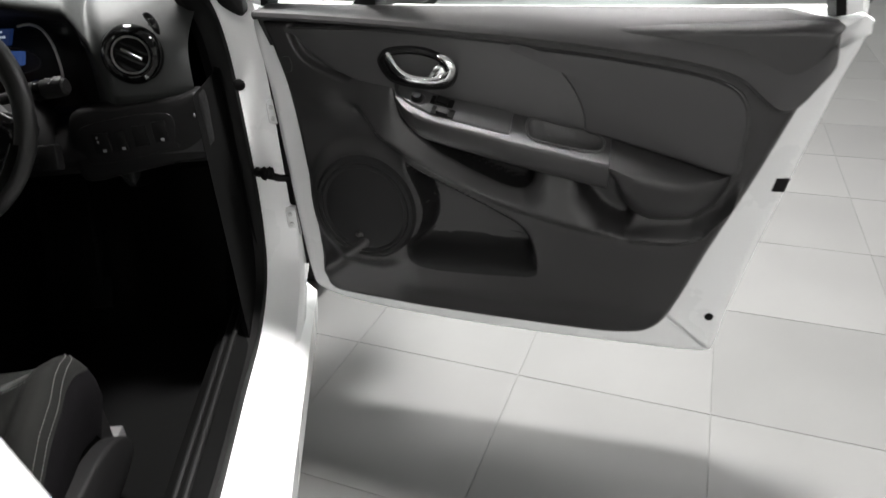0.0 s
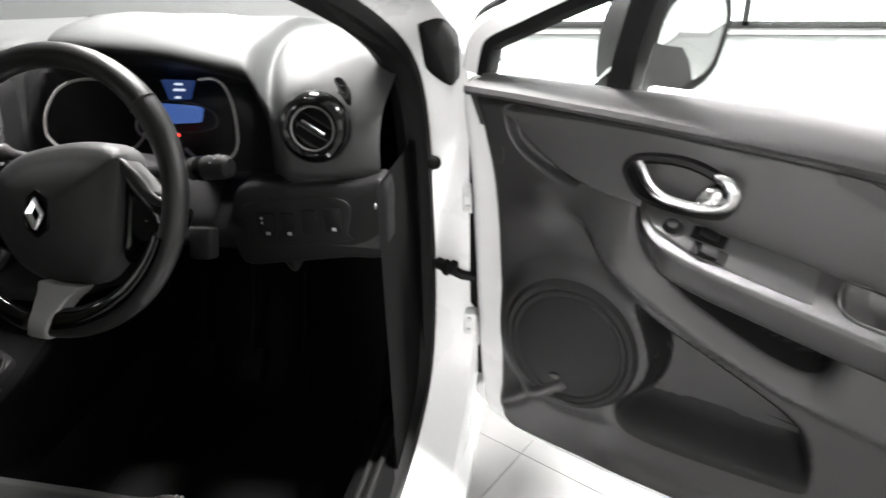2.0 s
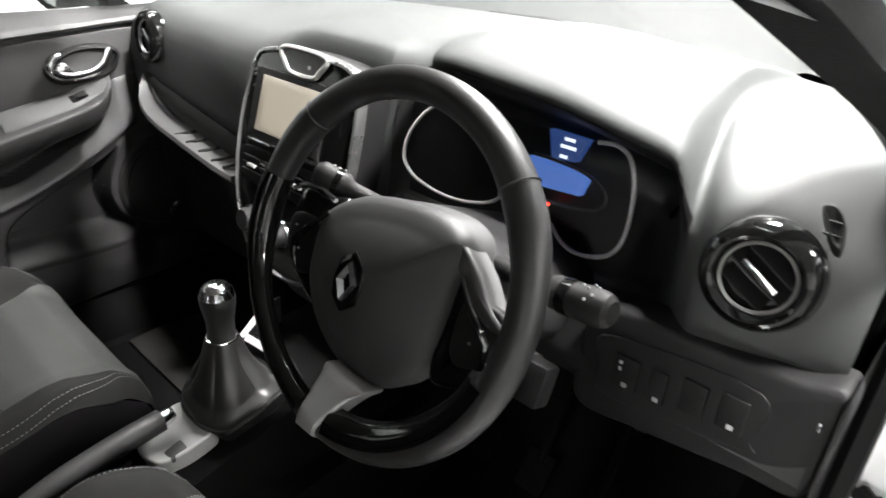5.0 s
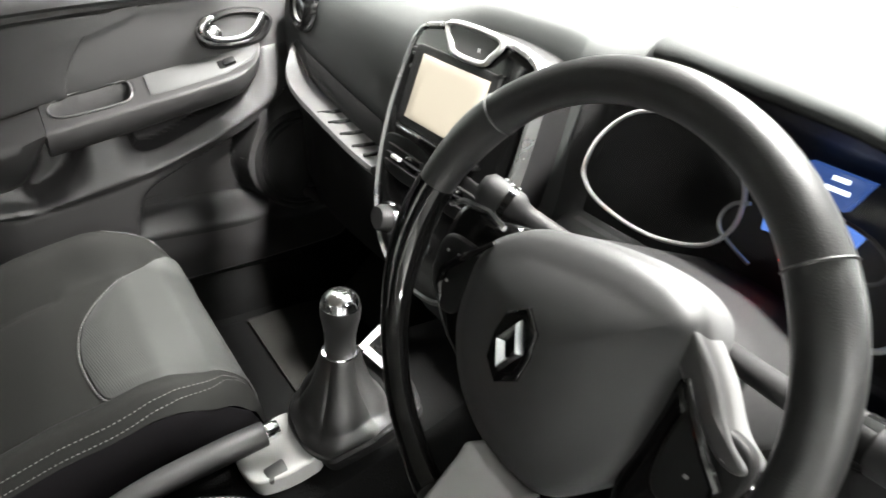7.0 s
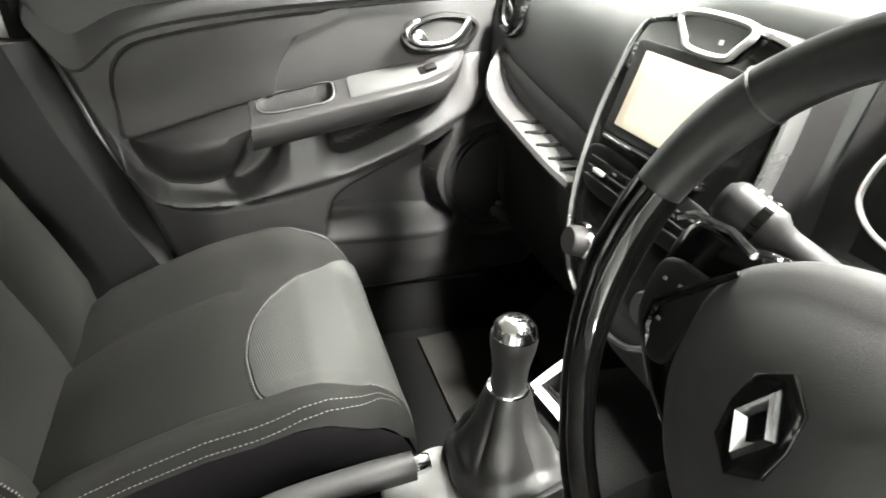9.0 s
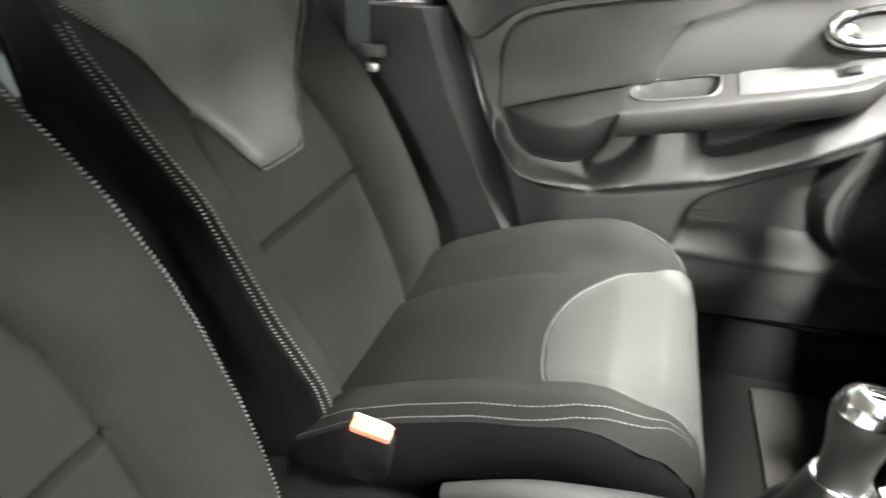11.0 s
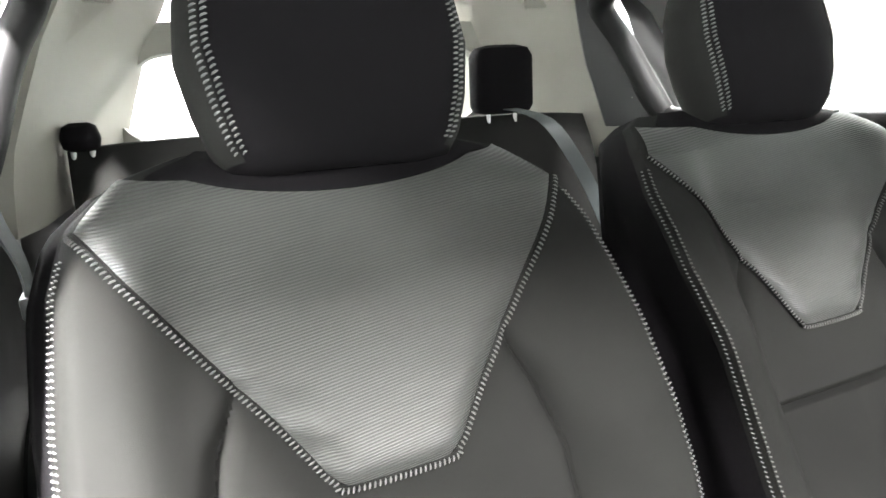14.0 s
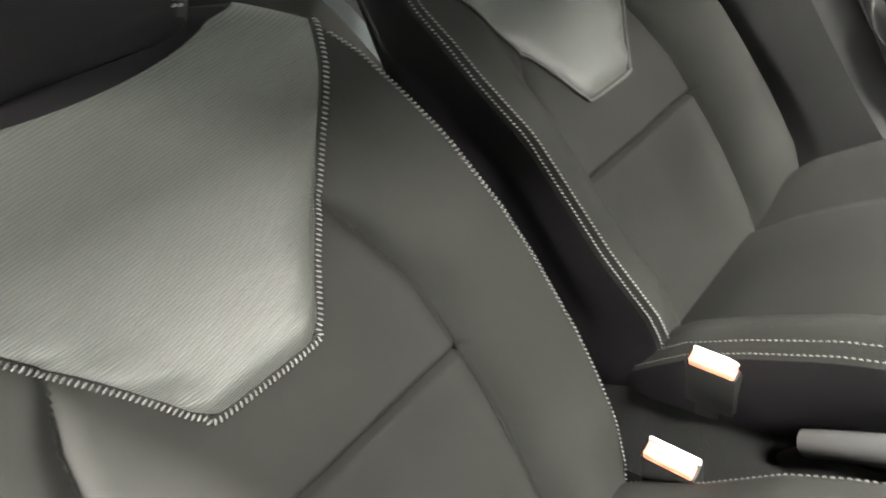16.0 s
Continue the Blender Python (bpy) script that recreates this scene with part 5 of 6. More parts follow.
def centre_stack():
    """Gloss black tower with the screen, vents and heater knobs."""
    c = thing("centre_console", (-0.045, 1.16, 0.75), "gloss black centre tower with a touch screen", "console")
    o = np.array((-0.045, 1.16, 0.75))
    up = Vector((0, 0.196, 0.98)).normalized()
    m = basis(np.array((0, 1.195 - 0.2 * 1.05, 0)) - o, (1, 0, 0), up, (0, -up.z, up.y))
    k = 1 / up.z

    def C(pts):
        return [(a, b * k) for a, b in pts]

    outer = curved(C([(-0.172, 1.066), (-0.14, 1.085), (-0.045, 1.096), (0.05, 1.090), (0.088, 1.072), (0.096, 1.02), (0.094, 0.94), (0.085, 0.85), (0.07, 0.78), (0.02, 0.735), (-0.05, 0.725), (-0.12, 0.738), (-0.165, 0.775),
                      (-0.196, 0.845), (-0.203, 0.935), (-0.192, 1.01)]), 110)
    part("tower_trim", moved(loft([[(a, b, z) for a, b in lp] for lp, z in ((outer, -0.009), (outer, 0.004), (inset(outer, 0.002), 0.008), (inset(outer, 0.006), 0.009), (inset(outer, 0.0085), 0.005))], True, False), m), TOWER, c, "satin silver surround") 
    part("tower_side", moved(loft([[(a, b, z) for a, b in lp] for lp, z in ((outer, -0.06), (inset(outer, 0.0015), -0.006))], True, False), m), BLACK, c, "black side of the tower")
    face = inset(outer, 0.0085)
    part("tower_face", moved(pillow(face, -0.05, 0.006, 0.002, 0.003, 4), m), GLOSS, c, "gloss black face")
    bez = curved(C([(-0.150, 1.052), (-0.12, 1.054), (0.02, 1.053), (0.03, 1.045), (0.024, 0.95), (0.015, 0.943), (-0.14, 0.941), (-0.165, 0.944), (-0.163, 0.96), (-0.155, 1.04)]), 80)
    sc = part("screen_bezel", moved(pillow(bez, 0.0, 0.0125, 0.002), m), BLACK, c)
    part("screen", moved(pillow(C([(-0.132, 1.043), (0.017, 1.043), (0.009, 0.953), (-0.145, 0.953)]), 0.008, 0.0135, 0.0005), m), SCREEN, sc, "touch screen with the beige headliner's reflection painted as a glow")
    part("screen_sill", moved(slab(0.19, 0.007, 0.010, 0.003, at=(-0.066, 0.937 * k, 0.012)), m), GLOSS, c)
    part("screen_edge", moved(slab(0.06, 0.005, 0.004, 0.002, at=(-0.12, 0.937 * k, 0.0185)), m), CHROME, c)
    # hazard switch panel with its silver frame
    hz = curved(C([(-0.088, 1.092), (-0.078, 1.068), (-0.062, 1.058), (-0.012, 1.058), (0.004, 1.068), (0.014, 1.092)]), 40)
    part("hazard_frame", moved(tube([(a, b, 0.012) for a, b in hz], 0.0042, 8, True), m), SATIN, c, "silver switch frame")
    hp = part("hazard_panel", moved(pillow(inset(hz, 0.002), 0.0, 0.012, 0.002), m), GREYPLASTIC, c, "grey hazard switch")
    part("switch_mark", moved(slab(0.005, 0.005, 0.001, 0, at=(-0.02, 1.072 * k, 0.0125)), m), ICON, hp)
    for z in (1.045, 1.038, 1.02):
        part("side_key", moved(slab(0.008, 0.004, 0.004, 0.001, at=(-0.162, z * k, 0.008)), m), GREYPLASTIC, c)
    # centre vents under the screen
    for x in (-0.125, 0.0):
        v = part("vent_frame", moved(pillow(curved(C([(x - 0.055, 0.918), (x + 0.055, 0.918), (x + 0.05, 0.868), (x - 0.045, 0.868)]), 30), 0.0, 0.010, 0.003, -0.002), m), BLACK, c, "black centre vent")
        for z in (0.905, 0.893, 0.881):
            part("vent_slat", moved(slab(0.09, 0.003, 0.012, 0.001, at=(x, z * k, 0.008)), m), RUBBER, v)
        part("vent_tab", moved(slab(0.022, 0.006, 0.008, 0.002, at=(x - 0.012, 0.893 * k, 0.016)), m), SATIN, v)
    for x in (-0.135, -0.05, 0.035):
        kb = part("heater_knob", moved(lathe([(0.0, 0.028), (0.017, 0.028), (0.020, 0.024), (0.021, 0.005)], 28), m @ Matrix.Translation((x, 0.80 * k, 0.0))), BLACK, c, "round heater knob")
        part("knob_ring", moved(lathe([(0.0215, 0.006), (0.0245, 0.012), (0.0265, 0.006)], 28), m @ Matrix.Translation((x, 0.80 * k, 0.0))), CHROME, kb)
    return c


centre_stack()


# ---- steering wheel ----
def steering_wheel():
    tilt = radians(21.5)
    n = Vector((0, -math.cos(tilt), math.sin(tilt)))
    up = Vector((0, math.sin(tilt), math.cos(tilt)))
    m = basis(Vector((0.370, 0.968, 0.980)) - n * 0.018, (1, 0, 0), up, n)
    w = thing("steering_wheel", m=m, label="black leather steering wheel with a silver lower spoke", category="steering wheel")
    R = 0.179
    rim, rad = [], []

    # the rim draws in and thins towards the lower spoke on the side of the gear lever
    def rim_r(deg):
        return float(np.interp(deg, [188, 205, 220, 246, 258, 270, 290], [R, 0.1755, 0.1725, 0.1725, 0.1755, 0.1775, R]))

    def rim_a(deg):
        return float(np.interp(deg, [186, 205, 220, 246, 258, 270, 290, 315], [0.0165, 0.0122, 0.0108, 0.0110, 0.0128, 0.0140, 0.0152, 0.0165]))

    def rim_h(deg):
        return float(np.interp(deg, [188, 215, 250, 275], [0.0, 0.003, 0.003, 0.0]))

    for q in np.linspace(0, 2 * math.pi, 96, endpoint=False):
        deg = math.degrees(q)
        r = rim_r(deg)
        rim.append((r * math.cos(q), r * math.sin(q), 0.018 + rim_h(deg)))
        rad.append(rim_a(deg) + 0.002 * math.exp(-((q % (2 * math.pi) - radians(35)) / 0.25) ** 2) + 0.002 * math.exp(-((q % (2 * math.pi) - radians(145)) / 0.25) ** 2))
    part("rim", tube(rim, rad, 14, True), LEATHER, w, "black leather rim")
    for q in (42, 138):
        a = radians(q)
        part("rim_seam", moved(lathe([(0.0182, -0.001), (0.0194, 0.0), (0.0182, 0.001)], 20), basis((R * math.cos(a), R * math.sin(a), 0.018), (math.cos(a), math.sin(a), 0), (0, 0, 1), (math.sin(a), -math.cos(a), 0))), LEATHER, w)
    # gloss inserts along the inner lower rim
    arc = [radians(q) for q in np.linspace(166, 259, 40)]
    part("rim_insert", tube([(rim_r(math.degrees(q)) * math.cos(q), rim_r(math.degrees(q)) * math.sin(q), 0.018 + rim_h(math.degrees(q))) for q in arc], [rim_a(math.degrees(q)) + 0.0012 for q in arc], 16), GLOSS, w, "gloss black rim insert")
    rows = []
    for q in np.linspace(274, 344, 24):
        c, s2 = math.cos(radians(q)), math.sin(radians(q))
        rows.append([(rr * c, rr * s2, zz) for rr, zz in ((0.178, 0.0350), (0.166, 0.0345), (0.157, 0.028), (0.152, 0.016), (0.157, 0.006), (0.168, 0.01))])
    part("rim_insert", loft(rows), GLOSS, w, "gloss black rim insert")
    # airbag pad, wide at the top and narrow at the bottom
    hub = curved([(-0.116, -0.020), (-0.115, 0.006), (-0.101, 0.031), (-0.062, 0.055), (0.002, 0.069), (0.050, 0.071), (0.075, 0.064), (0.087, 0.052), (0.090, 0.032), (0.087, 0.012), (0.087, -0.015), (0.083, -0.055), (0.067, -0.092), (0.039, -0.121), (0.0, -0.127), (-0.040, -0.120), (-0.080, -0.097), (-0.109, -0.058)], 96)
    h = part("airbag_cover", pillow(hub, -0.05, 0.005, 0.022, 0.018, 7), AIRBAG, w, "soft grained airbag cover")
    bx, by = -0.020, -0.027
    em = [(0, 0.032), (0.017, 0.020), (0.020, 0.0), (0.017, -0.020), (0, -0.032), (-0.017, -0.020), (-0.020, 0.0), (-0.017, 0.020)]
    em = [(a + bx, b + by) for a, b in em]
    e = part("badge_plate", pillow(em, 0.005, 0.0245, 0.001), GLOSS, h, "gloss black badge plate")
    dia, inn = [(0, 0.023), (0.0135, 0), (0, -0.023), (-0.0135, 0)], [(0, 0.0105), (0.006, 0), (0, -0.0105), (-0.006, 0)]
    rows = [[(a + bx, b + by, z) for a, b in lp] for lp, z in ((dia, 0.0235), ([(a * 0.8, b * 0.8) for a, b in dia], 0.0300), (inn, 0.0248))]
    part("badge", loft(rows, True, False), CHROME, e, "plain chrome diamond", smooth=False)
    # spokes
    for sg in (-1, 1):
        sp = curved([(0.080, 0.018), (0.105, 0.006), (0.130, -0.006), (0.152, -0.012), (0.170, -0.014), (0.167, -0.032), (0.150, -0.06), (0.11, -0.085), (0.08, -0.08)], 50) if sg > 0 else curved([(sg * 0.085, 0.032), (sg * 0.12, 0.038), (sg * 0.160, 0.036), (sg * 0.172, 0.012), (sg * 0.168, -0.025), (sg * 0.150, -0.06), (sg * 0.11, -0.085), (sg * 0.08, -0.08)], 50)
        s = part("spoke", pillow(sp, -0.035, -0.012, 0.008, 0.002, 2), GLOSS, w, "gloss black side spoke")
        sx, sy = (0.0, -0.012) if sg > 0 else (0.014, -0.014)
        kp = curved([(sg * (a + sx), b + sy) for a, b in ((0.100, 0.016), (0.122, 0.022), (0.146, 0.018), (0.152, 0.0), (0.144, -0.028), (0.118, -0.045), (0.100, -0.034))], 40)
        kk = part("button_pad", pillow(kp, -0.016, -0.006, 0.004, 0.002, 2), BLACK, s, "black button pad")
        for a, b in ((0.120, 0.008), (0.135, 0.006), (0.122, -0.018)):
            part("button_mark", slab(0.003, 0.0022, 0.001, 0, at=(sg * (a + sx), b + sy, -0.0035)), PALEGREY, kk)
        if sg > 0:
            wd = curved([(0.080, 0.050), (0.088, 0.048), (0.110, 0.031), (0.130, 0.009), (0.148, -0.002), (0.147, -0.009), (0.138, -0.011), (0.126, -0.007), (0.106, 0.008), (0.082, 0.028)], 44)
            part("spoke_blade", pillow(wd, -0.034, -0.003, 0.004, 0.001, 2), ARMGREY, s)
        if sg < 0:
            part("spoke_trim", tube([(sg * x, y, z) for x, y, z in ((0.100, 0.036, -0.006), (0.125, 0.041, -0.008), (0.155, 0.038, -0.004), (0.164, 0.03, 0.002))], 0.003, 6), CHROME, s)
        part("spoke_fin", tube([(sg * x, y, z) for x, y, z in ((0.096, 0.024, 0.002), (0.110, 0.008, 0.004), (0.128, -0.010, 0.003), (0.141, -0.022, 0.0), (0.143, -0.040, -0.004), (0.136, -0.055, -0.008))], [0.002, 0.0032, 0.0036, 0.004, 0.0036, 0.002], 8), GLOSS, s, "gloss black fin")
    lw = curved([(-0.024, -0.118), (0.0, -0.120), (0.030, -0.121), (0.037, -0.124), (0.024, -0.138), (0.013, -0.157), (0.006, -0.175), (-0.001, -0.193), (-0.014, -0.1955), (-0.029, -0.192), (-0.0265, -0.178), (-0.0255, -0.160), (-0.0265, -0.140)], 80)
    flat, faces = pillow(lw, -0.012, 0.0175, 0.004, 0.0, 6)
    part("lower_spoke", ([(x, y, z + float(np.interp(-y, [0.130, 0.150, 0.166, 0.178, 0.188, 0.196], [0.0, 0.009, 0.0165, 0.0180, 0.0145, 0.004]))) for x, y, z in flat], faces), SILVER, w, "satin silver lower spoke")
    part("hub_back", moved(lathe([(0.0, -0.09), (0.05, -0.09), (0.075, -0.045), (0.085, -0.02)], 32), Matrix.Translation((0, -0.02, 0))), BLACK, w)
    # column shroud, fixed to the dashboard
    col = thing("steering_column", (0.357, 1.06, 0.95), "black plastic steering column shroud", "steering column")
    cm = basis((0, 0, 0), (1, 0, 0), up, n)
    rows = []
    for z, rx, ry, dy in ((0.032, 0.050, 0.045, 0.0), (0.028, 0.062, 0.055, 0.0), (0.0, 0.075, 0.062, -0.005), (-0.08, 0.082, 0.07, -0.012), (-0.18, 0.085, 0.072, -0.012)):
        rows.append([((rx + 0.045 * max(0.0, math.cos(q)) ** 0.7) * math.copysign(abs(math.cos(q)) ** 0.7, math.cos(q)), dy + ry * math.copysign(abs(math.sin(q)) ** 0.7, math.sin(q)), z) for q in np.linspace(0, 2 * math.pi, 32, endpoint=False)])
    part("shroud", moved(loft(rows), cm), DARK_PLASTIC, col)
    part("adjust_lever", moved(join(slab(0.034, 0.046, 0.03, 0.006, at=(0.165, -0.07, -0.017)), slab(0.10, 0.022, 0.02, 0.005, at=(0.105, -0.06, -0.035))), cm), BLACK, col, "black column adjuster block")
    # stalks
    for sg in (1, -1):
        path = [(0.06, 0.028, -0.005), (0.12, 0.030, 0.020), (0.18, 0.035, 0.042), (0.238, 0.040, 0.050)] if sg > 0 else [(-0.05, 0.030, -0.005), (-0.078, 0.037, 0.020), (-0.106, 0.043, 0.044), (-0.136, 0.049, 0.064)]
        pts = spline(path, 20)
        t = pts[-1] - pts[-5]
        t /= np.linalg.norm(t)
        side = np.cross(t, (0, 1, 0))
        side /= np.linalg.norm(side)
        over = np.cross(side, t)
        st = part("stalk", moved(tube([tuple(p) for p in pts], np.interp(np.linspace(0, 1, 20), [0, 0.40, 0.62, 0.68, 0.94, 1.0], [0.009, 0.0095, 0.010, 0.0155, 0.0165, 0.0145]), 18), cm), BLACK, col, "black control stalk")
        part("stalk_collar", moved(tube([tuple(pts[14]), tuple(pts[15])], [0.0167, 0.0167], 20), cm), GLOSS, st)
        part("stalk_end", moved(tube([tuple(pts[-1]), tuple(pts[-1] + t * 0.004)], [0.0140, 0.0105], 18), cm), BLACK, st)
        for k, q in ((3.5, 20), (3.5, 60), (2.2, 40), (2.2, 80), (3.0, 100), (4.6, 50)):
            a = radians(q)
            c = pts[-1] - t * 0.007 * k * 0.8 + (over * math.cos(a - 0.5) + np.cross(t, over) * math.sin(a - 0.5)) * 0.0167
            part("stalk_mark", moved(ball(0.0016, tuple(c), (1.0, 1.0, 1.0), 6), cm), ICON, st)


steering_wheel()


# ---- tunnel, gear lever, hand brake ----
def tunnel():
    t = thing("centre_tunnel", (-0.02, 0.7, 0.4), "black centre tunnel with a pale grey tray", "console")
    o = np.array((-0.02, 0.7, 0.4))
    rows = []
    for y, w, z in ((1.30, 0.10, 0.60), (1.16, 0.105, 0.60), (1.06, 0.10, 0.555), (0.93, 0.085, 0.51), (0.80, 0.08, 0.475), (0.5, 0.078, 0.46), (0.2, 0.075, 0.46)):
        rows.append([np.array((-0.02 + a * w, y, zz)) - o for a, zz in ((-1.1, 0.30), (-1.05, z - 0.03), (-0.92, z - 0.005), (-0.6, z), (0.6, z), (0.92, z - 0.005), (1.05, z - 0.03), (1.1, 0.30))])
    part("tunnel_cover", loft(rows), CARPET, t)
    gm = basis(np.array((-0.02, 1.0, 0.555)) - o, (1, 0, 0), (0, 0.96, 0.28), (0, -0.28, 0.96))
    gl = curved([(-0.088, 0.108), (0.055, 0.108), (0.076, 0.06), (0.074, -0.02), (0.055, -0.052), (-0.055, -0.052), (-0.082, 0.0)], 50)
    part("gear_surround", moved(loft([[(a, b, z) for a, b in lp] for lp, z in ((gl, -0.01), (gl, 0.006), (inset(gl, 0.004), 0.010), (inset(gl, 0.010), 0.009), (inset(gl, 0.012), 0.0))], True, False), gm), BLACK, t, "black gear surround")
    part("surround_trim", moved(tube(spline([(-0.098, 0.106, 0.009), (-0.04, 0.114, 0.011), (0.02, 0.113, 0.011), (0.060, 0.098, 0.011), (0.076, 0.06, 0.010), (0.078, 0.02, 0.008)], 40), 0.0040, 8, flat=0.7), gm), BLACK, t)
    # two flat silver strips that meet beside the boot: one climbs to the tower, one runs across in front
    def ribbon(path, face, wide, thick):
        rows, ps, fn = [], [np.array(p, float) for p in path], np.array(face, float)
        fn /= np.linalg.norm(fn)
        for i, p in enumerate(ps):
            d = ps[min(i + 1, len(ps) - 1)] - ps[max(i - 1, 0)]
            side = np.cross(d, fn)
            side *= wide[i] / 2 / np.linalg.norm(side)
            rows.append([p - o + side * a + fn * b * thick for a, b in ((-1, -0.5), (-1, 0.25), (-0.85, 0.5), (0.85, 0.5), (1, 0.25), (1, -0.5))])
        return loft(rows)

    part("trim_strip", ribbon(spline([(-0.094, 1.074, 0.605), (-0.092, 1.100, 0.627), (-0.090, 1.130, 0.650)], 8), (0.6, -0.55, 0.5), [0.010 + 0.0035 * k / 7 for k in range(8)], 0.005), SILVER, t, "satin silver trim strip")
    part("trim_strip", ribbon(spline([(-0.096, 1.084, 0.597), (-0.070, 1.091, 0.592), (-0.040, 1.095, 0.590), (-0.010, 1.092, 0.586), (0.018, 1.074, 0.578), (0.030, 1.052, 0.568)], 20), (0.15, -0.75, 0.65), [0.013 - 0.006 * (k / 19) ** 2 for k in range(20)], 0.005), SILVER, t, "satin silver trim strip")
    cheek = [(1.066, 0.585), (1.078, 0.600), (1.134, 0.646), (1.16, 0.650), (1.16, 0.585)]
    part("tower_cheek", loft([[np.array((x, y, z)) - o for y, z in cheek] for x in (-0.104, -0.097)]), BLACK, t)
    tr = curved([(-0.056, -0.056), (0.0, -0.052), (0.040, -0.054), (0.044, -0.08), (0.038, -0.118), (0.020, -0.146), (-0.035, -0.150), (-0.060, -0.10)], 40)
    part("tray", moved(pillow(tr, -0.03, 0.006, 0.004, -0.006, 3), gm), PALEGREY, t, "pale grey tray behind the gear lever")
    part("tray_switch", moved(slab(0.026, 0.030, 0.010, 0.003, at=(0.024, -0.112, 0.001)), gm), GREYPLASTIC, t, "small square grey switch")
    part("cup_holder", moved(lathe([(0.0, -0.05), (0.036, -0.05), (0.039, 0.004), (0.043, 0.006), (0.046, 0.002)], 30), Matrix.Translation(np.array((0.03, 0.72, 0.48)) - o)), BLACK, t, "round cup holder")
    # gear lever
    g = thing("gear_lever", (-0.02, 1.0, 0.56), "gear lever with leather boot and chrome topped knob", "gear lever")
    # boot: a squarish skirt, drawn in under the collar, that falls in broad folds and sags over its base
    prof = ((-0.014, 0.066, 0.072, 0.010), (-0.004, 0.070, 0.074, 0.010), (0.006, 0.072, 0.074, 0.009), (0.014, 0.068, 0.070, 0.008), (0.019, 0.061, 0.063, 0.006), (0.024, 0.058, 0.060, 0.005), (0.032, 0.057, 0.059, 0.004),
            (0.045, 0.052, 0.054, 0.003), (0.060, 0.0445, 0.046, 0.001), (0.075, 0.038, 0.039, 0.0), (0.090, 0.0335, 0.0345, 0.0), (0.105, 0.030, 0.0305, 0.0), (0.114, 0.0275, 0.028, 0.0), (0.119, 0.0245, 0.0245, 0.0))
    rows = []
    for z, rx, ry, dy in prof:
        row, low = [], min(1.0, max(0.0, (0.12 - z) / 0.08))
        for q in np.linspace(0, 2 * math.pi, 120, endpoint=False):
            c, v = abs(math.cos(q)), abs(math.sin(q))
            n = 2.0 + 1.4 * low
            sq = (c ** n + v ** n) ** (-1 / n)
            pleat = abs(math.sin(2.5 * (q - 0.35 + 0.5 * (0.12 - z)))) ** 0.7
            f = sq * (1 - 0.21 * (1 - pleat) * math.sin(math.pi * min(1.0, max(0.0, (0.125 - z) / 0.125))) ** 0.8)
            f += 0.022 * math.sin(3 * q + z * 90) * low + 0.012 * math.sin(8 * q - z * 70) * low
            row.append((rx * f * math.cos(q), dy + ry * f * math.sin(q), z + 0.006 * low * math.sin(2 * q + 0.8)))
        rows.append(row)
    part("boot", loft([[tuple(p) for p in r] for r in rows]), BOOT, g, "creased black leather boot")
    part("boot_hem", tube([(0.073 * math.copysign(abs(math.cos(q)) ** 0.7, math.cos(q)), 0.010 + 0.076 * math.copysign(abs(math.sin(q)) ** 0.7, math.sin(q)), -0.010) for q in np.linspace(0, 2 * math.pi, 60, endpoint=False)], 0.0035, 6, True), LEATHER, g)
    part("collar", lathe([(0.021, 0.1205), (0.0250, 0.1200), (0.0258, 0.1175), (0.0245, 0.115)], 32), CHROME, g, "chrome collar")
    part("knob", lathe([(0.0, 0.209), (0.016, 0.208), (0.0245, 0.201), (0.0275, 0.190), (0.0268, 0.178), (0.0238, 0.162), (0.0215, 0.147), (0.0212, 0.133), (0.0220, 0.118)], 36), GRIP, g, "black leather knob")
    cap = part("knob_cap", lathe([(0.0, 0.2155), (0.012, 0.2145), (0.0195, 0.2112), (0.0245, 0.2048), (0.0262, 0.1965), (0.0272, 0.1950)], 32), CHROME, g, "chrome cap with shift pattern")
    for x in (-0.007, 0.0, 0.007):
        part("shift_bar", slab(0.0014, 0.014, 0.001, 0, at=(x, 0, 0.2157)), RUBBER, cap)
    part("shift_bar", slab(0.0154, 0.0014, 0.001, 0, at=(0, 0, 0.2157)), RUBBER, cap)
    # hand brake
    h = thing("hand_brake", (-0.04, 0.66, 0.46), "hand brake with leather grip and chrome button", "hand brake")
    pth = spline([(0.005, -0.03, 0.045), (0.005, 0.06, 0.078), (0.005, 0.15, 0.094), (0.005, 0.232, 0.103)], 16)
    part("grip", tube(pth, np.interp(np.linspace(0, 1, 16), [0, 0.4, 0.8, 1], [0.014, 0.0175, 0.019, 0.018]), 16), GRIP, h, "black leather grip")
    part("brake_button", tube([(0.005, 0.228, 0.1025), (0.005, 0.243, 0.1045), (0.005, 0.252, 0.1055)], [0.013, 0.013, 0.010], 16), CHROME, h, "chrome release button")
    part("brake_boot", loft([[(rx * math.cos(q), dy + ry * math.sin(q), z) for q in np.linspace(0, 2 * math.pi, 24, endpoint=False)] for z, rx, ry, dy in ((-0.01, 0.034, 0.09, 0.02), (0.01, 0.03, 0.075, 0.02), (0.03, 0.02, 0.045, 0.02), (0.05, 0.016, 0.02, 0.03))]), RUBBER, h)


tunnel()


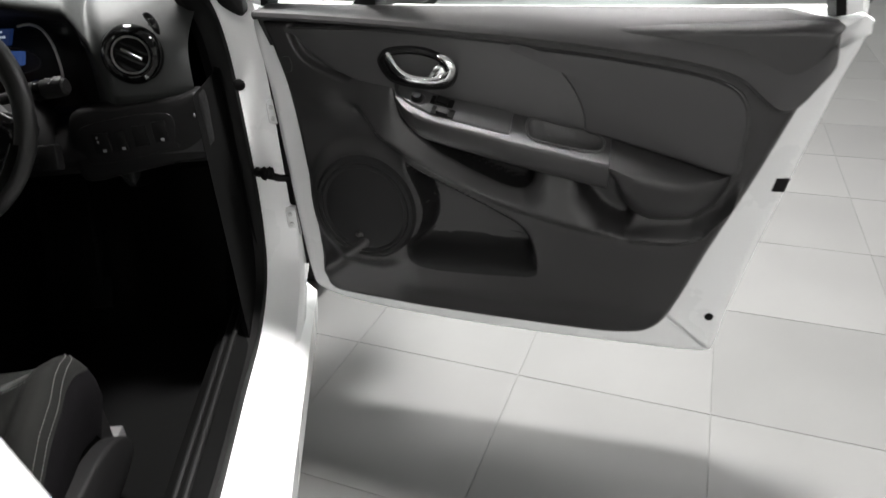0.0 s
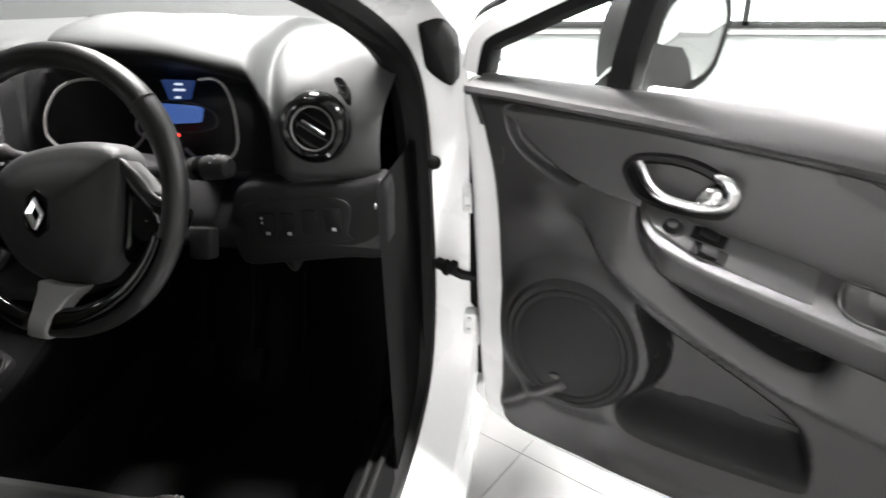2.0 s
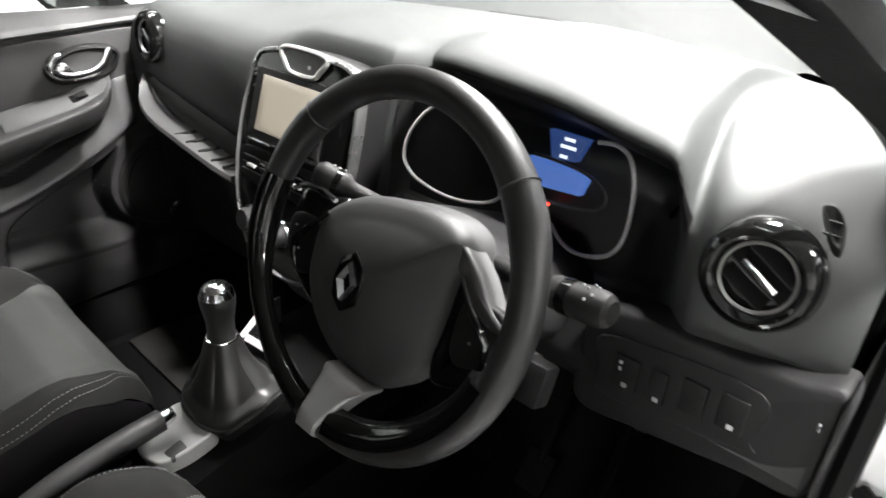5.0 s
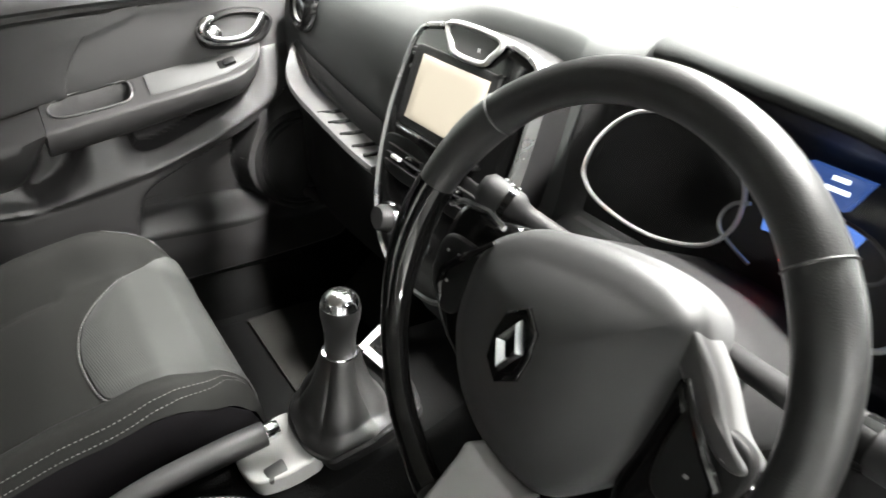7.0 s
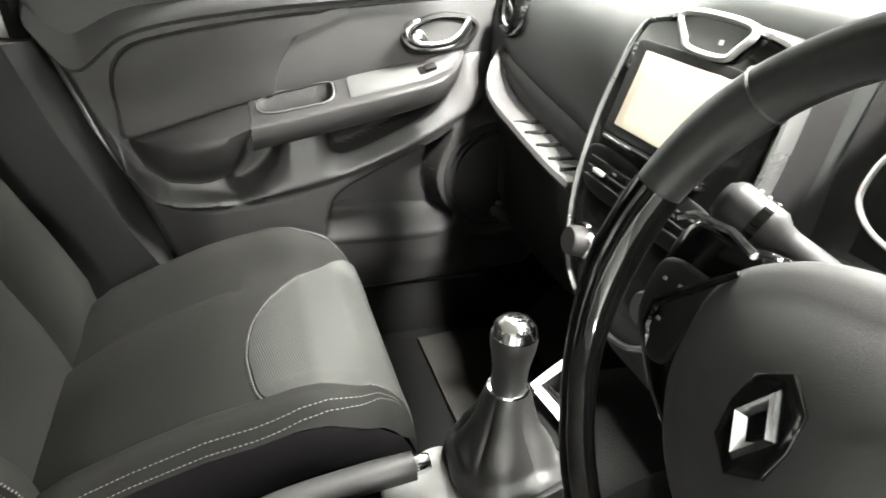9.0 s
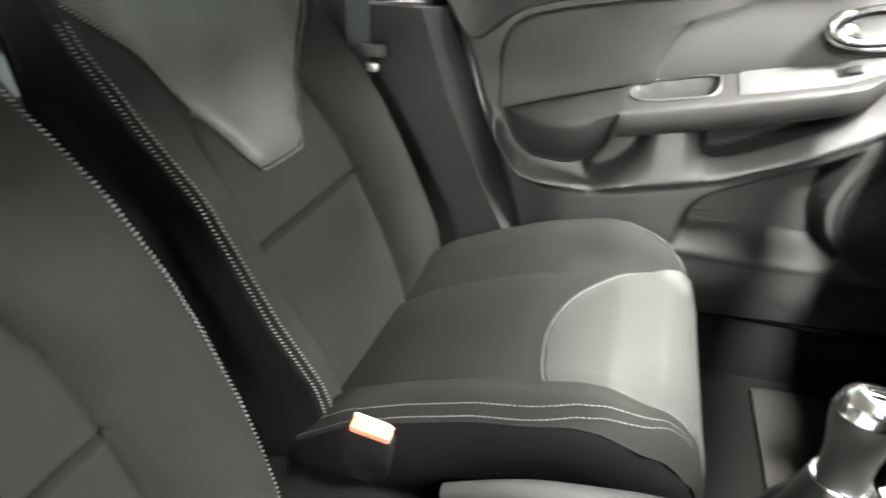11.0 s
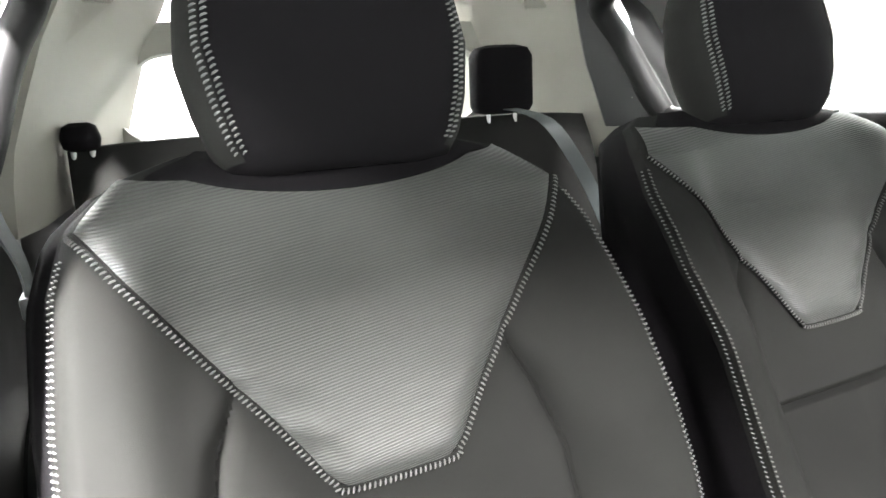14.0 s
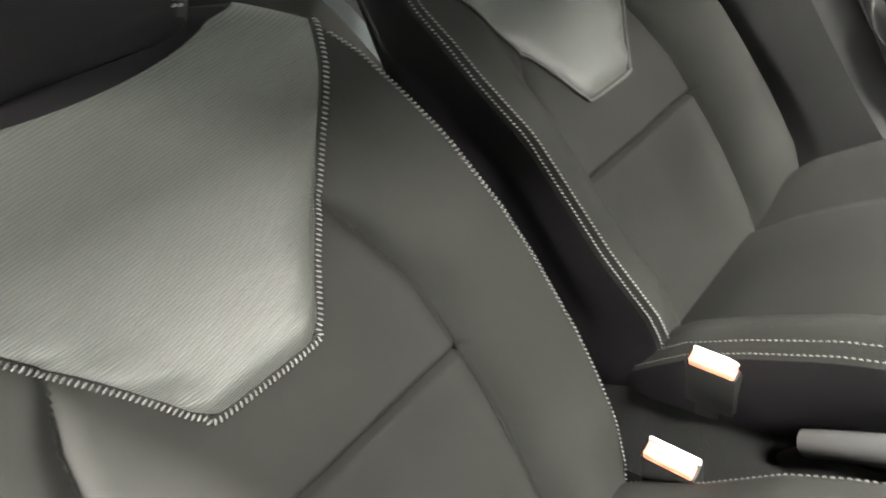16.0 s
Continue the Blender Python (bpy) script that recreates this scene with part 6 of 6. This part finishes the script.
def floor_mat():
    t = thing("floor_mat", (-0.45, 1.25, 0.30), "dark grey carpet mat in the passenger footwell", "floor mat")
    rows = []
    for k in range(12):
        y = 1.07 + 0.43 * k / 11
        z = 0.302 + max(0.0, y - 1.32) * 1.1
        wide = 0.19 + 0.012 * min(1.0, k / 2)
        rows.append([(x, y - 1.25, zz - 0.30) for x, zz in ((-wide - 0.004, z), (-wide, z + 0.008), (-wide + 0.012, z + 0.011), (0.0, z + 0.010), (wide - 0.012, z + 0.011), (wide, z + 0.008), (wide + 0.004, z))])
    part("carpet_top", loft(rows), MAT, t)


floor_mat()


def pedals():
    for x, w in ((0.25, 0.055), (0.37, 0.055), (0.49, 0.045)):
        p = thing("pedal", (x, 1.36, 0.42), "black rubber foot pedal", "pedal", "pedals")
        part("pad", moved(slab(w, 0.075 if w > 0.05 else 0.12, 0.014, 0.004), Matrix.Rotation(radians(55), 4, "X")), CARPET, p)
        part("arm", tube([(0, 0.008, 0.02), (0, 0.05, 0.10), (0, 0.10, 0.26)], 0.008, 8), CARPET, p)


pedals()


# ---- seats ----
def seat(cx, vy, vz, recline, sg, label):
    """A front seat. (cx, vy, vz): the middle of the chest insert's lower edge; sg: +1 where the door is at larger x."""
    s = thing("driver_seat" if sg > 0 else "passenger_seat", (cx, vy + 0.25, 0.33), label, "car seat", "front seats")
    o = np.array((cx, vy + 0.25, 0.33))
    a = radians(recline)
    up, fw = np.array((0, -math.sin(a), math.cos(a))), np.array((0, math.cos(a), math.sin(a)))
    org = np.array((cx, vy, vz)) - o
    fv = -0.100 if sg > 0 else -0.088

    # backrest: half width and face at (u in -1..1, v along the back)
    def half(v, u=0.0):
        tuck = float(np.interp(v, [-0.36, -0.28, 0.02, 0.16, 0.325], [0.0, 0.016, 0.018, -0.004, -0.028])) if sg < 0 and u > 0 else 0.0
        bulge = float(np.interp(v, [-0.36, -0.30, -0.20, -0.06, 0.08, 0.2, 0.27], [0.0, 0.018, 0.030, 0.036, 0.030, 0.014, 0.0])) * min(1.0, -u / 0.9) if u < 0 else 0.0
        return bulge - tuck * min(1.0, u / 0.9) + float(np.interp(v, [-0.36, -0.30, -0.15, 0.0, 0.10, 0.20, 0.26, 0.30, 0.325], [0.232, 0.250, 0.268, 0.270, 0.268, 0.258, 0.240, 0.205, 0.15]))

    def face(u, v):
        """How far the front stands out at u, v."""
        b = float(np.interp(v, [-0.36, -0.25, 0.0, 0.15, 0.25, 0.325], [0.055, 0.075, 0.06, 0.035, 0.01, -0.02]))
        x = abs(u)
        bol = b * (1 / (1 + math.exp(-(x - 0.66) / 0.05)))
        e0 = 0.955 if sg < 0 and u > 0 else 0.88
        edge = -0.085 * max(0.0, x - e0) ** 1.8 / (1 - e0) ** 1.8 * (0.6 + b * 4)
        top = -0.5 * max(0.0, v - 0.24) ** 2 / 0.085
        lum = 0.016 * math.exp(-((v + 0.17) / 0.10) ** 2) * (1 - min(1, x / 0.7))
        fold = -0.012 * math.exp(-((v - fv) / 0.004) ** 2) * (1 if x < 0.62 else 0)
        dx = x - float(np.interp(v, [-0.36, -0.02, 0.05, 0.10], [0.625, 0.60, 0.55, 0.47]))
        seam = (-0.010 * math.exp(-(dx / 0.042) ** 2) - 0.008 * math.exp(-(dx / 0.014) ** 2)) * min(1.0, max(0.0, (0.12 - v) / 0.06))
        return bol + edge + top + lum + fold + seam

    def back_pt(u, v, lift=0.0):
        v = v - 0.030 * max(0.0, v - 0.16) / 0.16 * max(0.0, 1 - (u / 0.62) ** 2)
        return org + np.array((u * half(v, u), 0, 0)) + up * v + fw * (face(u, v) + lift)

    def back_n(u, v):
        e = 1e-3
        d1, d2 = back_pt(u + e, v) - back_pt(u - e, v), back_pt(u, v + e) - back_pt(u, v - e)
        n = np.cross(d2, d1)
        n /= np.linalg.norm(n)
        return n if n @ fw > 0 else -n

    us = np.r_[np.linspace(-1, -0.9, 6)[:-1], np.linspace(-0.9, 0.9, 49), np.linspace(0.9, 1, 6)[1:]]
    ub = np.linspace(-0.975, 0.975, 191)
    vs = sorted(set([round(v, 4) for v in np.linspace(-0.36, 0.325, 130)] + [fv - 0.008, fv - 0.004, fv, fv + 0.004, fv + 0.008]))
    grid = loft([[back_pt(u, v) for u in ub] for v in vs], False, False)
    bk = part("backrest", grid, FABRIC, s, "dark grey cloth backrest with side bolsters")
    # dark sides and rear shell
    rows = []
    for v in vs[::3] + [vs[-1]]:
        dp = float(np.interp(v, [-0.36, 0.0, 0.12, 0.20, 0.325], [1.0, 0.95, 0.62, 0.35, 0.2]))
        l, r = back_pt(-1, v), back_pt(1, v)
        rows.append([back_pt(-0.975, v), back_pt(-0.988, v), l, l - fw * 0.05 * dp + np.array((-0.012, 0, 0)), l - fw * 0.10 * dp + np.array((0.02, 0, 0)), org + up * v - fw * 0.17 * (0.5 + 0.5 * dp), r - fw * 0.11 * dp + np.array((half(v) - half(v, 1.0) - 0.01, 0, 0)), r - fw * 0.055 * dp + np.array((0.012 + 0.8 * (half(v) - half(v, 1.0)), 0, 0)), r, back_pt(0.988, v), back_pt(0.975, v)])
    rows = [[tuple(p) for p in spline(r, 33)] for r in rows]
    tcap = rows[-1]
    part("back_shell", loft(rows, False, False), FABRIC_DARK, s, "black cloth sides and back of the seat")
    part("back_cap", loft([tcap, [tuple(np.array(p) * 0.0 + back_pt(-0.975 + 1.95 * i / 32, 0.325)) for i, p in enumerate(tcap)]], False, False), FABRIC_DARK, s)
    # chest insert of ribbed cloth
    rows, left, right = [], [], []
    for k in range(37):
        v = 0.30 * k / 36
        w = float(np.interp(v, [0.0, 0.012, 0.06, 0.14, 0.20, 0.25, 0.30], [0.046, 0.062, 0.092, 0.150, 0.193, 0.225, 0.19])) / half(v)
        w = min(w, 0.985)
        narrow = 1 - 0.045 * min(1.0, v / 0.2) if sg > 0 else 1.0
        row = []
        for q in np.linspace(-1, 1, 57):
            vq = v * (1 - 0.06 * (1 - abs(q) ** 5) * (v / 0.30) ** 2)
            dimple = math.sin(2 * math.pi * vq / 0.050 + 0.6 * q) * math.exp(-((abs(q) - 0.80) / 0.14) ** 2) * min(1, v / 0.03) * max(0.0, 1 - v / 0.16)
            row.append(back_pt(w * q * (narrow if q < 0 else 1.0), vq, 0.003 + 0.0105 * (1 - abs(q) ** 7) * min(1, v / 0.026) ** 0.5 + (0.0056 if q * sg > 0 else 0.0022) * dimple))
        rows.append(row)
        if v <= 0.25:
            left.append((-w * narrow, v))
            right.append((w, v))
    part("chest_insert", loft(rows, False, False), RIB, bk, "ribbed pale grey chest insert")
    # dark patch: black recess plus the head restraint's shadow, put into its colour
    part("top_recess_shade", loft([[back_pt(0.80 * q, 0.266 + 0.012 * abs(q) ** 3 + 0.050 * k / 5, 0.0055 - 0.0045 * (k == 0)) for q in np.linspace(-1, 1, 25)] for k in range(6)], False, False), FABRIC_DARK, bk, "dark patch for the black recess and shadow below the head restraint")
    loopv = left[::-1] + right
    fine = spline([(u, v) for u, v in loopv], 260)
    part("insert_stitching", stitches([back_pt(u * 1.022, v - 0.003, 0.0045) for u, v in fine], [back_n(u, v) for u, v in fine], 0.0014, 0.0034, 0.0010, 0.0016, 0.0028), THREAD, bk, "pale grey stitching", kind="stuff")
    part("insert_piping", tube([back_pt(u * 1.008, v - 0.001, 0.002) for u, v in fine], 0.0028, 6), FABRIC, bk)
    # bolster edge seams, twice stitched
    for sd in (-1, 1):
        for du in ((0.89, 0.914) if sg > 0 and sd < 0 else (0.953, 0.969)):
            vv = np.linspace(-0.33, 0.235, 120)
            part("bolster_stitching", stitches([back_pt(sd * du, v, 0.001) for v in vv], [back_n(sd * du, v) for v in vv], 0.0018, 0.0034, 0.0010, 0.0008, 0.0030 if sg * sd > 0 else 0.0018), THREAD, bk, "pale grey stitching", kind="stuff")
        vv = np.linspace(-0.33, 0.10, 60)
        part("bolster_seam", tube([back_pt(sd * float(np.interp(v, [-0.36, -0.02, 0.05, 0.10], [0.63, 0.605, 0.555, 0.475])), v, -0.0004) for v in vv], 0.0012, 5), FABRIC, bk)
    # head restraint
    hm = basis(org + up * 0.270 + fw * -0.02 + np.array((-0.010 if sg > 0 else -0.006, 0, 0)), (1, 0, 0), up, fw)
    hv = ((0.012, 0.085, 0.02, 0.0), (0.018, 0.108, 0.038, 0.0), (0.035, 0.120, 0.05, 0.004), (0.07, 0.131, 0.056, 0.012), (0.12, 0.140, 0.057, 0.02), (0.17, 0.134, 0.055, 0.026), (0.205, 0.118, 0.048, 0.028), (0.222, 0.095, 0.034, 0.028), (0.228, 0.06, 0.015, 0.028))

    def head(q, v, grow=0.0):
        """The head restraint's skin at angle q round it, v up it; its underside climbs towards the back."""
        wx, dz, dy = (float(np.interp(v, [h[0] for h in hv], [h[k] for h in hv])) for k in (1, 2, 3))
        climb = 0.055 * max(0.0, -math.sin(q)) * max(0.0, 1 - v / 0.13)
        return ((wx + grow) * math.copysign(abs(math.cos(q)) ** 0.6, math.cos(q)), v + climb, (dz + grow) * math.copysign(abs(math.sin(q)) ** 0.75, math.sin(q)) + dy)

    hd = part("headrest", moved(loft([[head(q, h[0]) for q in np.linspace(0, 2 * math.pi, 40, endpoint=False)] for h in hv]), hm), FABRIC_DARK, s, "black cloth head restraint")
    for sd in (-1, 1):
        def ang(deg):
            return radians(deg) if sd > 0 else math.pi - radians(deg)

        vv = np.linspace(0.022, 0.212, 24)
        part("headrest_side", moved(loft([[head(ang(a), v, 0.0012) for a in np.linspace(-85, 40, 16)] for v in vv], False, False), hm), FABRIC, hd, "dark grey side panel of the head restraint")
        for a in (36, 44):
            vv = np.linspace(0.028, 0.208, 50)
            part("headrest_stitching", moved(stitches([head(ang(a), v, 0.0012) for v in vv], [(sd * 0.5, 0, 0.85)] * 50, 0.0020, 0.0034, 0.0012, 0.0014, 0.0034), hm), THREAD, hd, "pale grey stitching", kind="stuff")
        part("headrest_post", moved(tube([(sd * 0.062, -0.03, -0.005), (sd * 0.062, 0.09, 0.002)], 0.0055, 12), hm), STEEL, hd, "steel head restraint post")
        part("post_guide", moved(slab(0.035, 0.012, 0.026, 0.004, at=(sd * 0.062, -0.006, -0.005)), hm), SATIN, s, "satin post guide")
    # cushion: surface over (u, w): w forward from the backrest
    y0, L = vy + 0.10, 1.075 if sg < 0 else 0.92
    zc = vz - (0.205 if sg < 0 else 0.228)

    def chalf(w):
        return float(np.interp(w, [0.0, 0.1, 0.3, 0.42, 0.47, 0.50], [0.235, 0.252, 0.262, 0.256, 0.235, 0.19]))

    def cz(u, w):
        x = abs(u)
        base = float(np.interp(w, [0.0, 0.1, 0.17, 0.25, 0.33, 0.38, 0.44, 0.48, 0.50], [-0.120, -0.058, -0.027, 0.002, 0.019, 0.03, 0.022, -0.01, -0.06] if sg < 0 else [-0.122, -0.088, -0.056, -0.004, 0.026, 0.032, 0.022, -0.01, -0.06]))
        bol = 0.064 * float(np.interp(w, [0, 0.1, 0.35, 0.46, 0.5], [0.6, 0.9, 1.0, 0.5, 0.0])) / (1 + math.exp(-(x - 0.72) / 0.038))
        edge = -0.04 * max(0.0, x - 0.88) ** 1.7 / 0.12 ** 1.7
        seam = -0.014 * math.exp(-((x - 0.61) / 0.035) ** 2) * (1 if w < 0.30 else 0)
        return base + bol + edge + seam

    def cush(u, w, lift=0.0):
        return np.array((cx + u * chalf(w), y0 + w * L, zc + cz(u, w) + lift)) - o

    ws = np.linspace(0, 0.50, 46)
    cu = part("cushion", loft([[cush(u * 0.985, w) for u in us] for w in ws], False, False), FABRIC, s, "dark grey cloth seat cushion")
    rows = []
    for w in ws[::3]:
        l, r = cush(-0.985, w), cush(0.985, w)
        rows.append([(l[0], l[1], l[2]), (l[0] - 0.003, l[1], l[2] - 0.01), (l[0] - 0.004, l[1], l[2] - 0.05), (l[0] + 0.015, l[1] - 0.02, l[2] - 0.13), (r[0] - 0.015, r[1] - 0.02, r[2] - 0.13), (r[0] + 0.004, r[1], r[2] - 0.05), (r[0] + 0.003, r[1], r[2] - 0.01), (r[0], r[1], r[2])])
    part("cushion_side", loft(rows, False, False), FABRIC_DARK, s, "black cloth cushion sides")
    fr = [cush(u, 0.50) for u in us]
    part("cushion_front", loft([fr, [(p[0] * 1.0, p[1] - 0.01, p[2] - 0.05) for p in fr], [(p[0], p[1] - 0.04, p[2] - 0.11) for p in fr]], False, False), FABRIC_DARK, s)
    # thigh insert, ribbed: its rear edge sweeps forward towards the door
    shift = 0.010 if sg < 0 else 0.0

    def rear(X):
        return -shift + float(np.interp(X, [-0.155, -0.15, -0.14, -0.12, -0.05, 0.0, 0.05, 0.10, 0.14, 0.165, 0.178], [0.352, 0.332, 0.322, 0.316, 0.309, 0.312, 0.324, 0.352, 0.395, 0.44, 0.475]))

    rows = []
    for k in range(26):
        q = k / 25
        row = []
        for j in range(41):
            X = -0.155 + (0.178 + 0.155) * j / 40
            w = rear(X) + (0.494 - rear(X)) * q
            X2 = X + (0.03 * q if X > 0 else -0.03 * q) * abs(X) / 0.17
            row.append(cush(max(-0.97, min(0.97, sg * X2 / chalf(w))), w, 0.003 + 0.008 * min(1, q * 6) ** 0.6 * min(1, (40 - j) / 4, j / 3) ** 0.6))
        rows.append(row)
    part("thigh_insert", loft(rows, False, False), RIB_FLAT, cu, "ribbed pale grey thigh insert")
    loopc = [(-0.185, 0.49), (-0.170, 0.43), (-0.160, 0.38), (-0.1565, 0.345), (-0.148, 0.324), (-0.12, 0.313), (-0.05, 0.306), (0.0, 0.309), (0.05, 0.321), (0.10, 0.349), (0.142, 0.392), (0.168, 0.438), (0.182, 0.475)]
    fine = spline([(a, b - shift * min(1.0, max(0.0, (0.48 - b) / 0.08))) for a, b in loopc], 200)
    part("insert_stitching", stitches([cush(max(-0.98, min(0.98, sg * X / chalf(w))), w, 0.0015) for X, w in fine], [(0, 0, 1)] * 200, 0.0052, 0.0014, 0.0012, 0.001, 0.0014), THREAD, cu, "pale grey stitching", kind="stuff")
    for sd in (-1, 1):
        for du in (0.945, 0.975):
            ww = np.linspace(0.0, 0.47, 100)
            part("cushion_stitching", stitches([cush(sd * (du if w < 0.3 else du - 0.10 * max(0, (w - 0.3) / 0.17) ** 2), w, 0.001) for w in ww], [(sd * 0.3, 0, 1)] * 100, 0.0042, 0.0022, 0.0008, 0.0006), THREAD, cu, "pale grey stitching", kind="stuff")
    # plastic side cover, rails
    for sd in (-1, 1):
        if sd != sg:
            continue
        cov = curved([(-0.10, -0.02), (0.0, 0.06), (0.12, 0.035), (0.30, 0.02), (0.38, -0.03), (0.33, -0.075), (0.0, -0.085), (-0.09, -0.07)], 50)
        part("side_cover", moved(pillow(cov, -0.02, 0.012, 0.008, 0.006, 3), basis((sd * 0.262, vy + 0.12 - o[1], zc - 0.10 - o[2]), (0, 1, 0), (0, 0, 1), (sd, 0, 0))), BLACK, s, "plastic side cover of the seat")
    for sd in (-1, 1):
        part("rail", slab(0.035, 0.50, 0.03, 0.004, at=(sd * 0.19, vy + 0.36 - o[1], 0.345 - o[2])), STEEL, s, "steel seat rail")
        part("rail_leg", slab(0.05, 0.40, 0.10, 0.01, at=(sd * 0.19, vy + 0.36 - o[1], zc - 0.15 - o[2])), BLACK, s)
    return s


seat(0.332, 0.323, 0.783, 22, 1, "dark grey cloth driver's seat with pale ribbed chest insert")
seat(-0.305, 0.285, 0.787, 24, -1, "dark grey cloth passenger seat with pale ribbed inserts")


def buckle(x, y, z, lean):
    b = thing("seat_belt_buckle", (x, y, z), "black belt buckle with a red release button", "buckle", "belt buckles")
    m = Matrix.Rotation(radians(lean), 4, "Y") @ Matrix.Rotation(radians(-10), 4, "X")
    part("stalk", moved(slab(0.014, 0.03, 0.12, 0.005, at=(0, -0.004, -0.11)), m), RUBBER, b)
    part("case", moved(slab(0.027, 0.060, 0.085, 0.008, at=(0, 0, -0.048)), m), RUBBER, b)
    part("button", moved(slab(0.017, 0.050, 0.012, 0.003, at=(0.0035, 0, -0.004)), m), RED, b, "red release button")
    part("rim", moved(slab(0.006, 0.054, 0.011, 0.003, at=(-0.0085, 0, -0.005)), m), PALEGREY, b, "pale grey rim of the buckle")


buckle(-0.044, 0.536, 0.576, 12)
buckle(0.088, 0.548, 0.564, 12)


def rear_seats():
    r = thing("rear_bench", (0, -0.5, 0.35), "dark grey cloth rear bench", "rear seat")
    low, back = [], []
    for x in np.linspace(-0.62, 0.62, 25):
        e = (abs(x) / 0.62) ** 6
        low.append([(x, y + 0.5, z - 0.35) for y, z in ((-0.10 - 0.03 * e, 0.36), (-0.08 - 0.03 * e, 0.46), (-0.14, 0.50 - 0.02 * e), (-0.49, 0.47), (-0.50, 0.36))])
        back.append([(x, y + 0.5, z - 0.35) for y, z in ((-0.505, 0.40), (-0.515, 0.50), (-0.57, 0.80), (-0.63, 0.97 - 0.01 * e), (-0.665, 1.03 - 0.01 * e), (-0.72, 1.03 - 0.01 * e), (-0.76, 0.97), (-0.72, 0.36))])
    part("seat_cushion", loft(low), FABRIC, r)
    part("backrest", loft(back), FABRIC, r)
    for x in (0.592, -0.362):
        h = thing("headrest", (x, -0.66, 0.95), "black rear head restraint on the bench", "headrest", "rear headrests")
        lw, z0 = (0.083, 0.085) if x < 0 else (0.036, 0.070)
        hh = 0.097 if x > 0 else 0.225
        rows = [[(lw * f * math.copysign(abs(math.cos(q)) ** 0.6, math.cos(q)), 0.045 * f * math.copysign(abs(math.sin(q)) ** 0.7, math.sin(q)), z) for q in np.linspace(0, 2 * math.pi, 28, endpoint=False)]
                for z, f in ((z0, 0.6), (z0 + 0.006, 0.9), (z0 + 0.02, 1.0), (hh, 1.0), (hh + 0.02, 0.85), (hh + 0.027, 0.5))]
        part("cushion", loft(rows), FABRIC_DARK, h)
        for k in (-0.04, 0.04):
            part("post", tube([(k * lw / 0.085, 0, -0.03), (k * lw / 0.085, 0, 0.09)], 0.005, 10), STEEL, h)


rear_seats()


def belts():
    # driver's belt, from the middle pillar behind the seat; passenger's belt on the far pillar
    for sg in (1, -1):
        b = thing("seat_belt", (sg * 0.64, 0.27, 1.05), "grey seat belt hanging from the middle pillar", "seat belt", "seat belts")
        o = np.array((sg * 0.64, 0.27, 1.05))
        p = spline([(sg * 0.628, 0.275, 1.16), (sg * 0.632, 0.27, 1.0), (sg * 0.645, 0.265, 0.8), (sg * 0.665, 0.27, 0.5)] if sg < 0 else [(0.625, 0.255, 1.16), (0.614, 0.19, 1.03), (0.608, 0.15, 0.92), (0.64, 0.19, 0.55)], 20) - o
        part("webbing", loft([[q + np.array((0, -0.023, 0)), q + np.array((0, 0.023, 0)), q + np.array((-sg * 0.002, 0.023, 0)), q + np.array((-sg * 0.002, -0.023, 0))] for q in p]), BELT, b)
        part("upper_anchor", moved(slab(0.018, 0.06, 0.05, 0.008), Matrix.Translation((-sg * 0.018, 0, 0.11))), BLACK, b, "black upper belt guide")
        part("tongue", moved(slab(0.012, 0.048 if sg > 0 else 0.024, 0.035 if sg > 0 else 0.016, 0.004), Matrix.Translation(np.array((-0.622, 0.30, 0.855) if sg < 0 else (0.604, 0.155, 0.915)) - o)), STEEL, b, "steel belt tongue")
        part("tongue_grip", moved(slab(0.016, 0.05, 0.022, 0.004), Matrix.Translation(np.array((-0.622, 0.30, 0.885) if sg < 0 else (0.604, 0.155, 0.945)) - o)), GREYPLASTIC, b)
    m = thing("seat_belt", (-0.515, -0.5, 0.915), "grey rear seat belt across the bench", "seat belt", "seat belts")
    p = spline([(0.185, -0.07, 0.135), (0.151, 0.04, 0.105), (0.061, 0.05, -0.015), (-0.025, 0.05, -0.17)], 14)
    part("webbing", loft([[q + np.array((-0.023, 0, 0)), q + np.array((0.023, 0.004, 0)), q + np.array((0.023, 0.006, 0)), q + np.array((-0.023, 0.002, 0))] for q in p]), BELT, m)


belts()
